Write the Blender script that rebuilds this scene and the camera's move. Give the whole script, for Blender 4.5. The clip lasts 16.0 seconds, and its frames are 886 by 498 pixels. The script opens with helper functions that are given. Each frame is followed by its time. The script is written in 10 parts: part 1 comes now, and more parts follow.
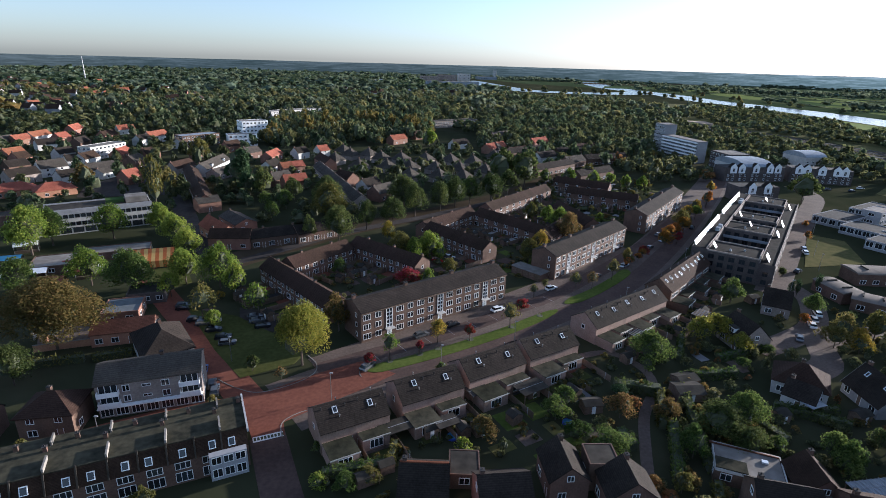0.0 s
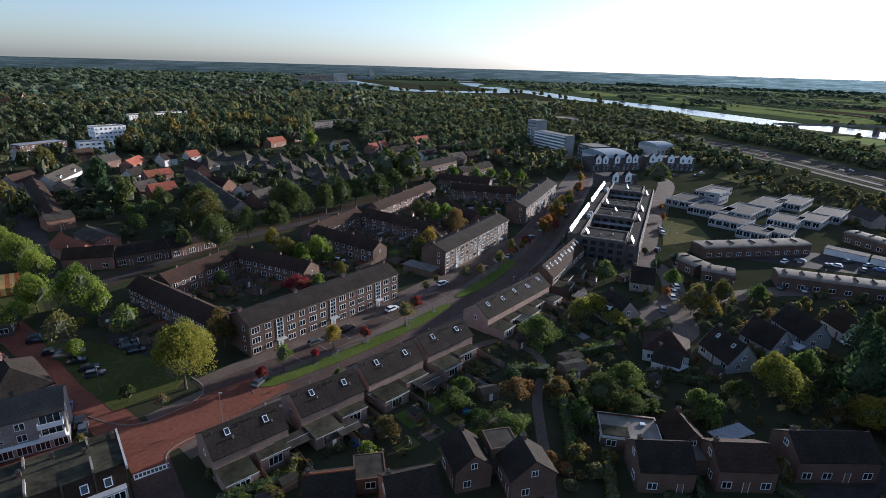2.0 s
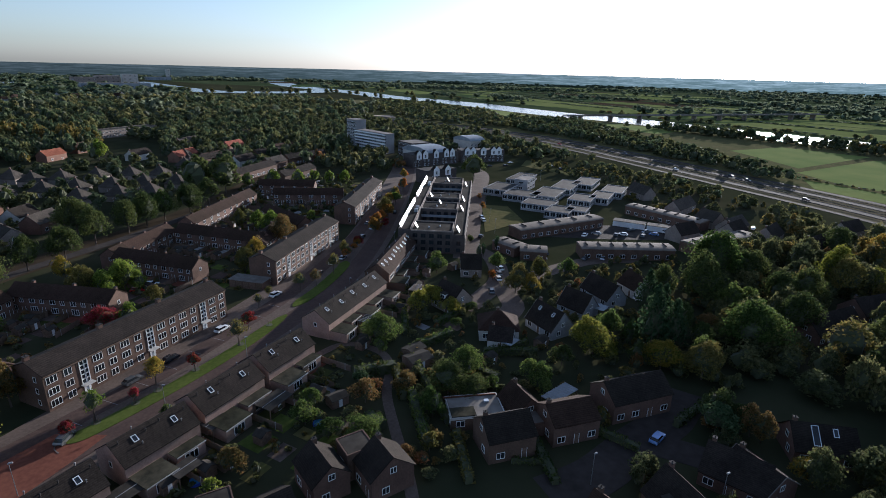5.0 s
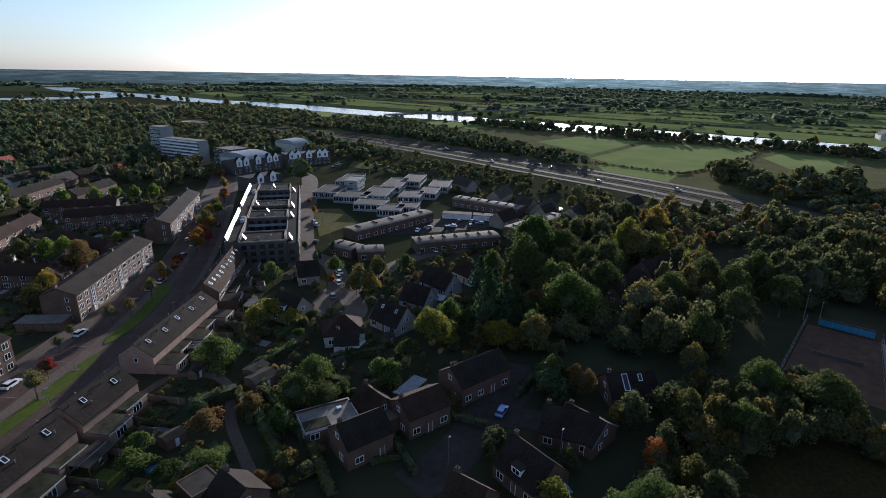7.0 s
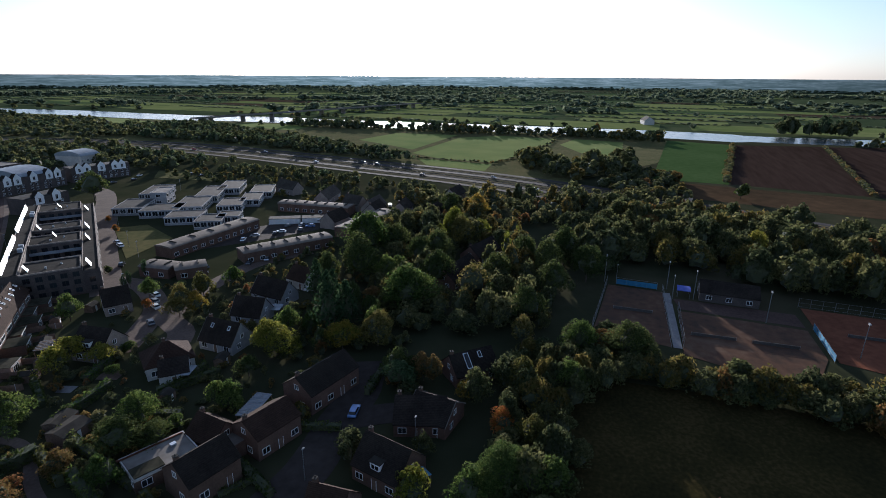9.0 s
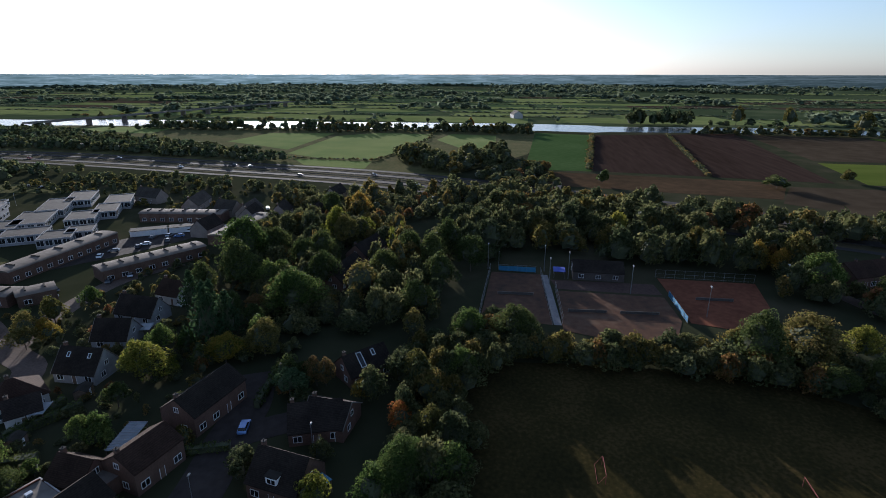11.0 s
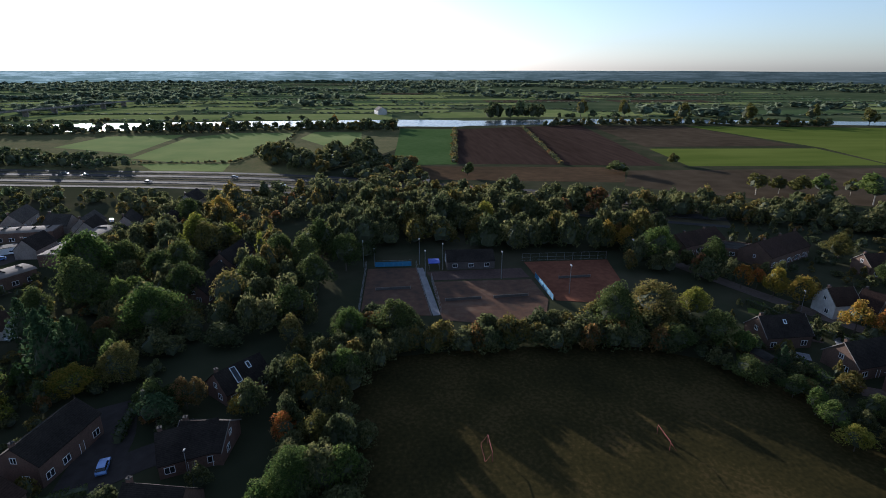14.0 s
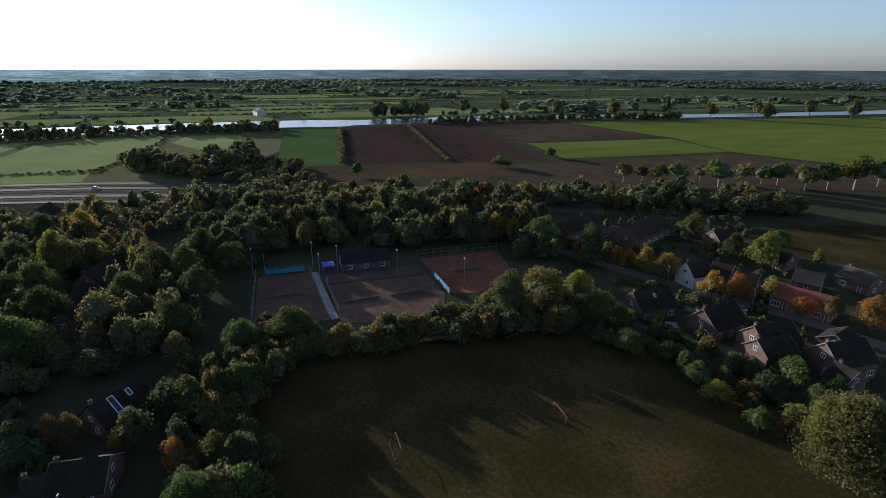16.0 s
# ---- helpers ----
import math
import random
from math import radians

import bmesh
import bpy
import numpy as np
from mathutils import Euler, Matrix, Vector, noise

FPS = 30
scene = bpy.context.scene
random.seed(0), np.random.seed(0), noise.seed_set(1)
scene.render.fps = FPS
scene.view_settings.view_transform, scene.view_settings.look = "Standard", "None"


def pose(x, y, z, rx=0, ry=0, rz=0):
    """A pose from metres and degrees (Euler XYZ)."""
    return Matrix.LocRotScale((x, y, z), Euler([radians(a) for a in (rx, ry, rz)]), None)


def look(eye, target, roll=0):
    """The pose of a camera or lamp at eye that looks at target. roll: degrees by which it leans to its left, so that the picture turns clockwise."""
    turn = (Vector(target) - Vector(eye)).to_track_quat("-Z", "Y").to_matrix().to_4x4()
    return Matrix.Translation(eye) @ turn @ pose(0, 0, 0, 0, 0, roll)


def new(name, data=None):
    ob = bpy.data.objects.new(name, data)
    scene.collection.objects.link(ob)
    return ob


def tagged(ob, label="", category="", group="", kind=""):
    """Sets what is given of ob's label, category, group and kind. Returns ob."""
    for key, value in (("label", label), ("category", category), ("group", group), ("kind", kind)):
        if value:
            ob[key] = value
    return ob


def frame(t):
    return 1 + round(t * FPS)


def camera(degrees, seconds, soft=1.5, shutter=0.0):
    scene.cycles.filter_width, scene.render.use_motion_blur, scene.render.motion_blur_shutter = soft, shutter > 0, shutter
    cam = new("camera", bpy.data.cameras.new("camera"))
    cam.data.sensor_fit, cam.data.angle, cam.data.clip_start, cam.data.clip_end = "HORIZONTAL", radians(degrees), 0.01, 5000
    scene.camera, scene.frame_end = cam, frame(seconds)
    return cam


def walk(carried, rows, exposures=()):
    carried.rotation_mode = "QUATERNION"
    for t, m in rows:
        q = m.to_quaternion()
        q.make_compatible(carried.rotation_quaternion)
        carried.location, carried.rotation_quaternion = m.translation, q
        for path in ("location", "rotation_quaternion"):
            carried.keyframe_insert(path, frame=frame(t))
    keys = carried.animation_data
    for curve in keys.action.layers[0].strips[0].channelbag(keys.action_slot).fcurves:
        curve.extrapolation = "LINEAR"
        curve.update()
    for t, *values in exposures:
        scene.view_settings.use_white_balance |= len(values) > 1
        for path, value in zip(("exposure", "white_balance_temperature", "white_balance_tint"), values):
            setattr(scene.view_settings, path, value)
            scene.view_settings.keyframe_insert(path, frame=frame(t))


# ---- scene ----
cam = camera(79.52, 16.0, soft=0.9)
# seconds, place, heading to the left of +y, pitch, roll
ROWS = [
    (0.0, 0.02, -0.04, 68.02, 0.00, -19.30, 1.57),
    (0.5, 0.13, -0.12, 68.05, -2.71, -19.25, 1.61),
    (1.0, 0.14, -0.18, 68.09, -6.29, -19.17, 1.59),
    (1.5, 0.08, -0.12, 68.10, -9.65, -19.10, 1.59),
    (2.0, -0.03, -0.02, 68.07, -12.50, -19.02, 1.62),
    (2.5, -0.13, 0.05, 68.05, -15.20, -18.96, 1.65),
    (3.0, -0.32, 0.22, 68.04, -18.33, -18.88, 1.64),
    (3.5, -0.30, 0.35, 67.99, -21.72, -18.80, 1.65),
    (6.0, 0.05, 0.53, 68.28, -38.82, -18.49, 1.28),
    (6.5, -0.04, 0.41, 68.38, -43.56, -18.38, 1.21),
    (7.0, 0.00, 0.25, 68.49, -49.64, -18.26, 0.98),
    (7.5, 0.09, 0.23, 68.53, -55.93, -18.19, 0.81),
    (8.0, 0.09, 0.27, 68.44, -60.90, -18.17, 0.69),
    (8.5, 0.06, 0.27, 68.27, -65.00, -18.16, 0.55),
    (9.0, 0.01, 0.16, 68.13, -68.21, -18.18, 0.39),
    (11.5, 0.05, -0.17, 67.71, -84.21, -18.47, 0.09),
    (12.0, 0.13, -0.13, 67.68, -87.23, -18.53, 0.07),
    (12.5, 0.06, -0.07, 67.63, -89.62, -18.57, 0.06),
    (13.0, 0.03, -0.09, 67.63, -91.43, -18.62, 0.09),
    (13.5, 0.01, -0.17, 67.65, -93.20, -18.69, 0.07),
    (14.0, -0.00, -0.24, 67.65, -95.14, -18.75, 0.10),
    (14.5, -0.04, -0.24, 67.66, -97.91, -18.78, 0.09),
    (15.0, -0.14, -0.15, 67.67, -101.15, -18.82, 0.08),
    (15.5, -0.20, -0.03, 67.65, -104.44, -18.85, 0.08),
    (16.0, -0.33, 0.03, 67.62, -107.15, -18.84, 0.08),
]
KELVIN, TINT = 5150, 14
walk(cam, [(t, pose(x, y, z, 0, 0, yaw) @ pose(0, 0, 0, 90 + pitch) @ pose(0, 0, 0, 0, 0, roll)) for t, x, y, z, yaw, pitch, roll in ROWS],
     [(0.0, 1.38, KELVIN, TINT), (3.5, 0.9, KELVIN, TINT), (6.0, 0.88, KELVIN, TINT), (7.0, 0.78, KELVIN, TINT), (9.0, 0.76, KELVIN, TINT), (12.5, 0.86, KELVIN, TINT), (14.5, 0.98, KELVIN, TINT), (16.0, 0.84, KELVIN, TINT)])

# ---- light ----
SUN_RIGHT, SUN_UP = 63.0, 9.6
world = bpy.data.worlds.new("sky")
scene.world = world
world.use_nodes = True
wn = world.node_tree
sky = wn.nodes.new("ShaderNodeTexSky")
sky.sky_type = "NISHITA"
sky.sun_disc = False
sky.sun_elevation, sky.sun_rotation = radians(SUN_UP), radians(SUN_RIGHT)
sky.air_density, sky.dust_density, sky.ozone_density = 1.0, 0.75, 2.5
wn.nodes["Background"].inputs["Strength"].default_value = 0.1
haze = wn.nodes.new("ShaderNodeHueSaturation")
haze.inputs["Saturation"].default_value = 0.6
wn.links.new(sky.outputs[0], haze.inputs["Color"])
wn.links.new(haze.outputs[0], wn.nodes["Background"].inputs["Color"])
sun = new("sun", bpy.data.lights.new("sun", "SUN"))
sun.data.energy, sun.data.angle, sun.data.color = 5.0, radians(0.6), (1.0, 0.84, 0.64)
sun.matrix_world = look((0, 0, 0), (-math.sin(radians(SUN_RIGHT)) * math.cos(radians(SUN_UP)), -math.cos(radians(SUN_RIGHT)) * math.cos(radians(SUN_UP)), -math.sin(radians(SUN_UP))))


# ---- materials ----
def mat(name, c1, c2, scale=1.0, rough=0.8, metal=0.0, bump=0.0, detail=6.0, rand=0.0, island=0.0, scale2=None, spec=0.3, stretch=(1, 1, 1), third=None, sheen=0.0):
    """A surface of two colours mixed by grain at two scales, with optional change from thing to thing."""
    m = bpy.data.materials.new(name)
    m.use_nodes = True
    nt = m.node_tree
    n, l = nt.nodes, nt.links
    p = n["Principled BSDF"]
    p.inputs["Roughness"].default_value, p.inputs["Metallic"].default_value = rough, metal
    p.inputs["Specular IOR Level"].default_value = spec
    # bluish sheen at flat angles, added in place of aerial haze
    if sheen:
        p.inputs["Sheen Weight"].default_value, p.inputs["Sheen Roughness"].default_value = sheen, 0.45
        p.inputs["Sheen Tint"].default_value = (0.85, 0.95, 1.0, 1)
    tc = n.new("ShaderNodeTexCoord")
    mp = n.new("ShaderNodeMapping")
    mp.inputs["Scale"].default_value = stretch
    l.new(tc.outputs["Object"], mp.inputs["Vector"])
    fine, wide = n.new("ShaderNodeTexNoise"), n.new("ShaderNodeTexNoise")
    fine.inputs["Scale"].default_value, fine.inputs["Detail"].default_value = scale, detail
    wide.inputs["Scale"].default_value, wide.inputs["Detail"].default_value = scale2 or scale * 0.13, 3.0
    for t in (fine, wide):
        l.new(mp.outputs[0], t.inputs["Vector"])
    add = n.new("ShaderNodeMath")
    add.operation = "ADD"
    l.new(fine.outputs["Fac"], add.inputs[0])
    l.new(wide.outputs["Fac"], add.inputs[1])
    ramp = n.new("ShaderNodeValToRGB")
    half = n.new("ShaderNodeMath")
    half.operation = "MULTIPLY"
    half.inputs[1].default_value = 0.5
    l.new(add.outputs[0], half.inputs[0])
    l.new(half.outputs[0], ramp.inputs[0])
    ramp.color_ramp.elements[0].position, ramp.color_ramp.elements[1].position = 0.36, 0.64
    ramp.color_ramp.elements[0].color, ramp.color_ramp.elements[1].color = (*c1, 1), (*c2, 1)
    if third:
        e = ramp.color_ramp.elements.new(0.52)
        e.color = (*third, 1)
    out = ramp.outputs[0]
    for amount, node, socket in ((rand, "ShaderNodeObjectInfo", "Random"), (island, "ShaderNodeNewGeometry", "Random Per Island")):
        if amount:
            src = n.new(node)
            hue = n.new("ShaderNodeHueSaturation")
            r = n.new("ShaderNodeMapRange")
            r.inputs["To Min"].default_value, r.inputs["To Max"].default_value = 1 - amount, 1 + amount
            l.new(src.outputs[socket], r.inputs["Value"])
            l.new(r.outputs[0], hue.inputs["Value"])
            r2 = n.new("ShaderNodeMapRange")
            r2.inputs["To Min"].default_value, r2.inputs["To Max"].default_value = 0.5 + amount * 0.06, 0.5 - amount * 0.06
            l.new(src.outputs[socket], r2.inputs["Value"])
            l.new(r2.outputs[0], hue.inputs["Hue"])
            l.new(out, hue.inputs["Color"])
            out = hue.outputs[0]
    l.new(out, p.inputs["Base Color"])
    if bump:
        b = n.new("ShaderNodeBump")
        b.inputs["Strength"].default_value, b.inputs["Distance"].default_value = 0.6, bump
        l.new(fine.outputs["Fac"], b.inputs["Height"])
        l.new(b.outputs[0], p.inputs["Normal"])
    return m


def rows_bump(m, axis, per_metre, depth=0.05, dark=0.6):
    """Courses of tiles or boards across a surface: relief and a little darker joints."""
    n, l = m.node_tree.nodes, m.node_tree.links
    p = n["Principled BSDF"]
    tc = n.new("ShaderNodeTexCoord")
    w = n.new("ShaderNodeTexWave")
    w.wave_type, w.bands_direction, w.wave_profile = "BANDS", axis, "SAW"
    w.inputs["Scale"].default_value = per_metre / 3.1831 * 1.0
    w.inputs["Distortion"].default_value = 0.4
    l.new(tc.outputs["Object"], w.inputs["Vector"])
    b = n.new("ShaderNodeBump")
    b.inputs["Strength"].default_value, b.inputs["Distance"].default_value = 0.8, depth
    l.new(w.outputs["Fac"], b.inputs["Height"])
    l.new(b.outputs[0], p.inputs["Normal"])
    col = p.inputs["Base Color"].links[0].from_socket
    mix = n.new("ShaderNodeMix")
    mix.data_type, mix.blend_type = "RGBA", "MULTIPLY"
    r = n.new("ShaderNodeMapRange")
    r.inputs["To Min"].default_value, r.inputs["To Max"].default_value = dark, 1.0
    l.new(w.outputs["Fac"], r.inputs["Value"])
    mix.inputs["Factor"].default_value = 1.0
    l.new(col, mix.inputs["A"])
    l.new(r.outputs[0], mix.inputs["B"])
    l.new(mix.outputs["Result"], p.inputs["Base Color"])
    return m


def leaf_mat(name, c1, c2, glow=0.35, sheen=0.14):
    """Foliage: leaves that also let light through, changing from tree to tree and from spray to spray."""
    m = mat(name, c1, c2, 0.8, 0.85, rand=0.25, island=0.45, spec=0.04, sheen=sheen)
    n, l = m.node_tree.nodes, m.node_tree.links
    p = n["Principled BSDF"]
    p.inputs["Sheen Tint"].default_value = (0.86, 0.9, 0.46, 1)
    tr = n.new("ShaderNodeBsdfTranslucent")
    l.new(p.inputs["Base Color"].links[0].from_socket, tr.inputs["Color"])
    mix = n.new("ShaderNodeMixShader")
    mix.inputs[0].default_value = min(0.62, glow + 0.12)
    l.new(p.outputs[0], mix.inputs[1])
    l.new(tr.outputs[0], mix.inputs[2])
    l.new(mix.outputs[0], n["Material Output"].inputs["Surface"])
    return m


M = {}
M["earth"] = mat("earth", (0.03, 0.034, 0.018), (0.062, 0.057, 0.034), 0.06, 1.0, scale2=0.008, third=(0.042, 0.044, 0.024), spec=0.0)
M["grass"] = mat("grass", (0.045, 0.075, 0.015), (0.085, 0.115, 0.03), 0.35, 0.95, scale2=0.05, spec=0.0)
M["lawn"] = mat("lawn", (0.045, 0.052, 0.016), (0.08, 0.082, 0.028), 0.9, 0.95, scale2=0.08, spec=0.0)
M["verge_lawn"] = mat("verge_lawn", (0.06, 0.082, 0.018), (0.1, 0.122, 0.03), 1.1, 0.95, scale2=0.12, spec=0.0)
# part of the field's evening shade is put into this darkened grass colour
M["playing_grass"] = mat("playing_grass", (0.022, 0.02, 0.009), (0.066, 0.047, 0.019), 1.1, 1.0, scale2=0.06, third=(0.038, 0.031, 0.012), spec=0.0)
M["meadow"] = mat("meadow", (0.115, 0.155, 0.03), (0.185, 0.205, 0.05), 0.03, 0.95, scale2=0.006, spec=0.0, sheen=0.03)
M["pasture"] = mat("pasture", (0.075, 0.1, 0.018), (0.12, 0.14, 0.03), 0.05, 0.95, scale2=0.006, stretch=(1, 0.3, 1), spec=0.0)
M["dark_crop"] = mat("dark_crop", (0.048, 0.082, 0.026), (0.072, 0.108, 0.038), 0.2, 0.95, scale2=0.02, spec=0.0)
M["plough"] = mat("plough", (0.032, 0.021, 0.016), (0.056, 0.038, 0.029), 0.25, 0.95, scale2=0.012, stretch=(0.1, 1, 1), spec=0.0)
M["stubble"] = mat("stubble", (0.042, 0.032, 0.021), (0.076, 0.058, 0.038), 0.08, 0.95, scale2=0.01, spec=0.0)
M["heath"] = mat("heath", (0.05, 0.036, 0.022), (0.092, 0.06, 0.034), 0.15, 0.95, scale2=0.02, spec=0.0)
M["asphalt"] = mat("asphalt", (0.032, 0.027, 0.024), (0.06, 0.05, 0.044), 0.5, 0.95, scale2=0.07, spec=0.1)
M["far_road"] = mat("far_road", (0.044, 0.04, 0.038), (0.07, 0.064, 0.06), 0.05, 0.95, spec=0.05)
M["clinker"] = mat("clinker", (0.125, 0.046, 0.03), (0.19, 0.073, 0.046), 1.2, 0.95, scale2=0.12, spec=0.1)
M["pavers"] = mat("pavers", (0.085, 0.064, 0.052), (0.145, 0.11, 0.088), 1.5, 0.95, scale2=0.15, spec=0.1)
M["pavers_pale"] = mat("pavers_pale", (0.17, 0.165, 0.165), (0.26, 0.25, 0.25), 1.5, 0.95, scale2=0.2, spec=0.1)
M["kerb"] = mat("kerb", (0.3, 0.29, 0.28), (0.45, 0.44, 0.42), 2.0, 0.8)
M["white_line"] = mat("white_line", (0.6, 0.6, 0.58), (0.78, 0.78, 0.76), 2.0, 0.7)
M["clay"] = mat("clay", (0.12, 0.052, 0.032), (0.2, 0.085, 0.05), 0.5, 1.0, scale2=0.08, spec=0.0)
M["court"] = mat("court", (0.075, 0.055, 0.042), (0.14, 0.095, 0.066), 0.4, 1.0, scale2=0.06, third=(0.115, 0.07, 0.048), spec=0.0)
M["water"] = mat("water", (0.02, 0.03, 0.035), (0.03, 0.045, 0.05), 0.05, 0.22, bump=0.3, spec=0.5, stretch=(1.5, 1.5, 1))
M["sand"] = mat("sand", (0.28, 0.2, 0.13), (0.42, 0.31, 0.21), 0.05, 0.95, scale2=0.01)
M["brick_brown"] = mat("brick_brown", (0.078, 0.046, 0.033), (0.14, 0.085, 0.06), 3.0, 0.85, rand=0.12, bump=0.01)
M["brick_red"] = mat("brick_red", (0.15, 0.08, 0.055), (0.235, 0.125, 0.085), 3.0, 0.85, rand=0.12, bump=0.01)
M["brick_orange"] = mat("brick_orange", (0.28, 0.135, 0.08), (0.4, 0.21, 0.125), 3.0, 0.85, rand=0.08)
M["brick_dark"] = mat("brick_dark", (0.05, 0.042, 0.04), (0.1, 0.08, 0.07), 3.0, 0.85, rand=0.1)
M["brick_tan"] = mat("brick_tan", (0.2, 0.135, 0.105), (0.3, 0.21, 0.165), 3.0, 0.85, rand=0.1)
M["brick_grey"] = mat("brick_grey", (0.17, 0.14, 0.118), (0.28, 0.235, 0.2), 3.0, 0.85, rand=0.1)
M["plaster"] = mat("plaster", (0.36, 0.345, 0.315), (0.5, 0.48, 0.445), 1.0, 0.8, rand=0.1)
# white paint with the shade of walls turned from the sun mixed in
M["white_shaded"] = mat("white_shaded", (0.22, 0.22, 0.228), (0.31, 0.31, 0.315), 1.0, 0.85, rand=0.06, spec=0.1)
M["clinker_dark"] = mat("clinker_dark", (0.06, 0.04, 0.033), (0.1, 0.067, 0.054), 1.2, 0.95, scale2=0.12, spec=0.1)
M["white"] = mat("white", (0.68, 0.68, 0.67), (0.82, 0.82, 0.8), 2.0, 0.5)
M["metal_white"] = mat("metal_white", (0.62, 0.64, 0.66), (0.76, 0.78, 0.8), 1.5, 0.3, metal=0.3)
M["zinc"] = mat("zinc", (0.2, 0.22, 0.24), (0.3, 0.33, 0.36), 0.6, 0.6, metal=0.3)
M["zinc_roof"] = mat("zinc_roof", (0.09, 0.1, 0.105), (0.15, 0.165, 0.17), 0.5, 0.9, scale2=0.15, spec=0.1)
M["glass"] = mat("glass", (0.012, 0.015, 0.018), (0.03, 0.035, 0.04), 0.3, 0.08, rand=0.5, spec=0.6)
M["roof_dark"] = rows_bump(mat("roof_dark", (0.021, 0.017, 0.014), (0.046, 0.037, 0.03), 2.6, 0.9, scale2=0.25, rand=0.12, spec=0.08), "Z", 5.0)
M["roof_brown"] = rows_bump(mat("roof_brown", (0.034, 0.021, 0.015), (0.066, 0.041, 0.029), 2.6, 0.9, scale2=0.25, rand=0.12, spec=0.08), "Z", 5.0)
M["roof_rust"] = rows_bump(mat("roof_rust", (0.1, 0.045, 0.03), (0.17, 0.075, 0.05), 2.6, 0.9, scale2=0.25, rand=0.15, spec=0.08), "Z", 5.0)
M["roof_red"] = rows_bump(mat("roof_red", (0.2, 0.07, 0.042), (0.31, 0.115, 0.066), 2.6, 0.9, scale2=0.25, rand=0.15, spec=0.08), "Z", 5.0)
M["roof_grey"] = rows_bump(mat("roof_grey", (0.05, 0.043, 0.036), (0.1, 0.086, 0.072), 2.6, 0.9, scale2=0.25, rand=0.12, spec=0.08), "Z", 5.0)
M["felt"] = mat("felt", (0.022, 0.02, 0.017), (0.066, 0.058, 0.046), 0.45, 0.95, spec=0.1, scale2=0.08, rand=0.15)
M["felt_mid"] = mat("felt_mid", (0.03, 0.028, 0.027), (0.064, 0.06, 0.056), 0.5, 0.9, spec=0.1, scale2=0.1, rand=0.15)
M["felt_light"] = mat("felt_light", (0.14, 0.125, 0.108), (0.25, 0.228, 0.2), 0.5, 0.9, spec=0.1, scale2=0.1, rand=0.1)
M["moss_felt"] = mat("moss_felt", (0.02, 0.02, 0.014), (0.06, 0.056, 0.036), 0.9, 0.95, spec=0.05, scale2=0.3, rand=0.3)
M["felt_dark"] = mat("felt_dark", (0.016, 0.014, 0.012), (0.036, 0.032, 0.027), 0.6, 0.95, spec=0.05, scale2=0.1)
M["barrel_roof"] = mat("barrel_roof", (0.12, 0.1, 0.082), (0.2, 0.168, 0.138), 0.4, 0.9, scale2=0.08, spec=0.1)
M["timber"] = mat("timber", (0.09, 0.06, 0.04), (0.18, 0.125, 0.085), 2.0, 0.85, rand=0.2)
M["bark"] = mat("bark", (0.06, 0.045, 0.034), (0.13, 0.1, 0.075), 6.0, 0.9, bump=0.02)
M["bark_pale"] = mat("bark_pale", (0.3, 0.26, 0.2), (0.48, 0.43, 0.35), 4.0, 0.9)
M["steel"] = mat("steel", (0.2, 0.2, 0.2), (0.32, 0.32, 0.32), 3.0, 0.5, metal=0.6)
M["red_paint"] = mat("red_paint", (0.17, 0.045, 0.035), (0.24, 0.065, 0.05), 3.0, 0.8)
M["blue_sheet"] = mat("blue_sheet", (0.035, 0.13, 0.24), (0.06, 0.2, 0.34), 1.0, 0.6)
M["blue"] = mat("blue", (0.03, 0.05, 0.3), (0.05, 0.09, 0.45), 1.0, 0.6)
M["netting"] = mat("netting", (0.07, 0.065, 0.06), (0.11, 0.1, 0.09), 2.0, 0.95)
M["rubber"] = mat("rubber", (0.015, 0.015, 0.015), (0.03, 0.03, 0.03), 3.0, 0.9)
M["lamp_head"] = mat("lamp_head", (0.2, 0.2, 0.2), (0.32, 0.32, 0.32), 3.0, 0.3)
LEAF = {
    "green": leaf_mat("leaf_green", (0.06, 0.094, 0.022), (0.122, 0.162, 0.042), 0.42),
    "dark": leaf_mat("leaf_dark", (0.045, 0.066, 0.02), (0.095, 0.112, 0.032), 0.35),
    "lime": leaf_mat("leaf_lime", (0.118, 0.172, 0.026), (0.205, 0.25, 0.044), 0.46),
    "yellowgreen": leaf_mat("leaf_yellowgreen", (0.135, 0.15, 0.022), (0.235, 0.225, 0.038), 0.45),
    "olive": leaf_mat("leaf_olive", (0.09, 0.09, 0.024), (0.17, 0.145, 0.04)),
    "brown": leaf_mat("leaf_brown", (0.105, 0.078, 0.026), (0.19, 0.125, 0.042)),
    "yellow": leaf_mat("leaf_yellow", (0.22, 0.165, 0.025), (0.33, 0.24, 0.04), 0.4),
    "orange": leaf_mat("leaf_orange", (0.25, 0.105, 0.025), (0.36, 0.19, 0.035), 0.4),
    "red": leaf_mat("leaf_red", (0.15, 0.026, 0.022), (0.27, 0.05, 0.03), 0.4),
    "conifer": leaf_mat("leaf_conifer", (0.028, 0.055, 0.025), (0.06, 0.09, 0.036), 0.25),
}
M["wood_leaf"] = leaf_mat("wood_leaf", (0.074, 0.088, 0.034), (0.15, 0.142, 0.056), 0.4, 0.16)
# distant foliage: haze is put into this paler, bluer leaf colour
M["wood_leaf_hazed"] = leaf_mat("wood_leaf_hazed", (0.08, 0.105, 0.066), (0.13, 0.15, 0.096), 0.6, 0.35)
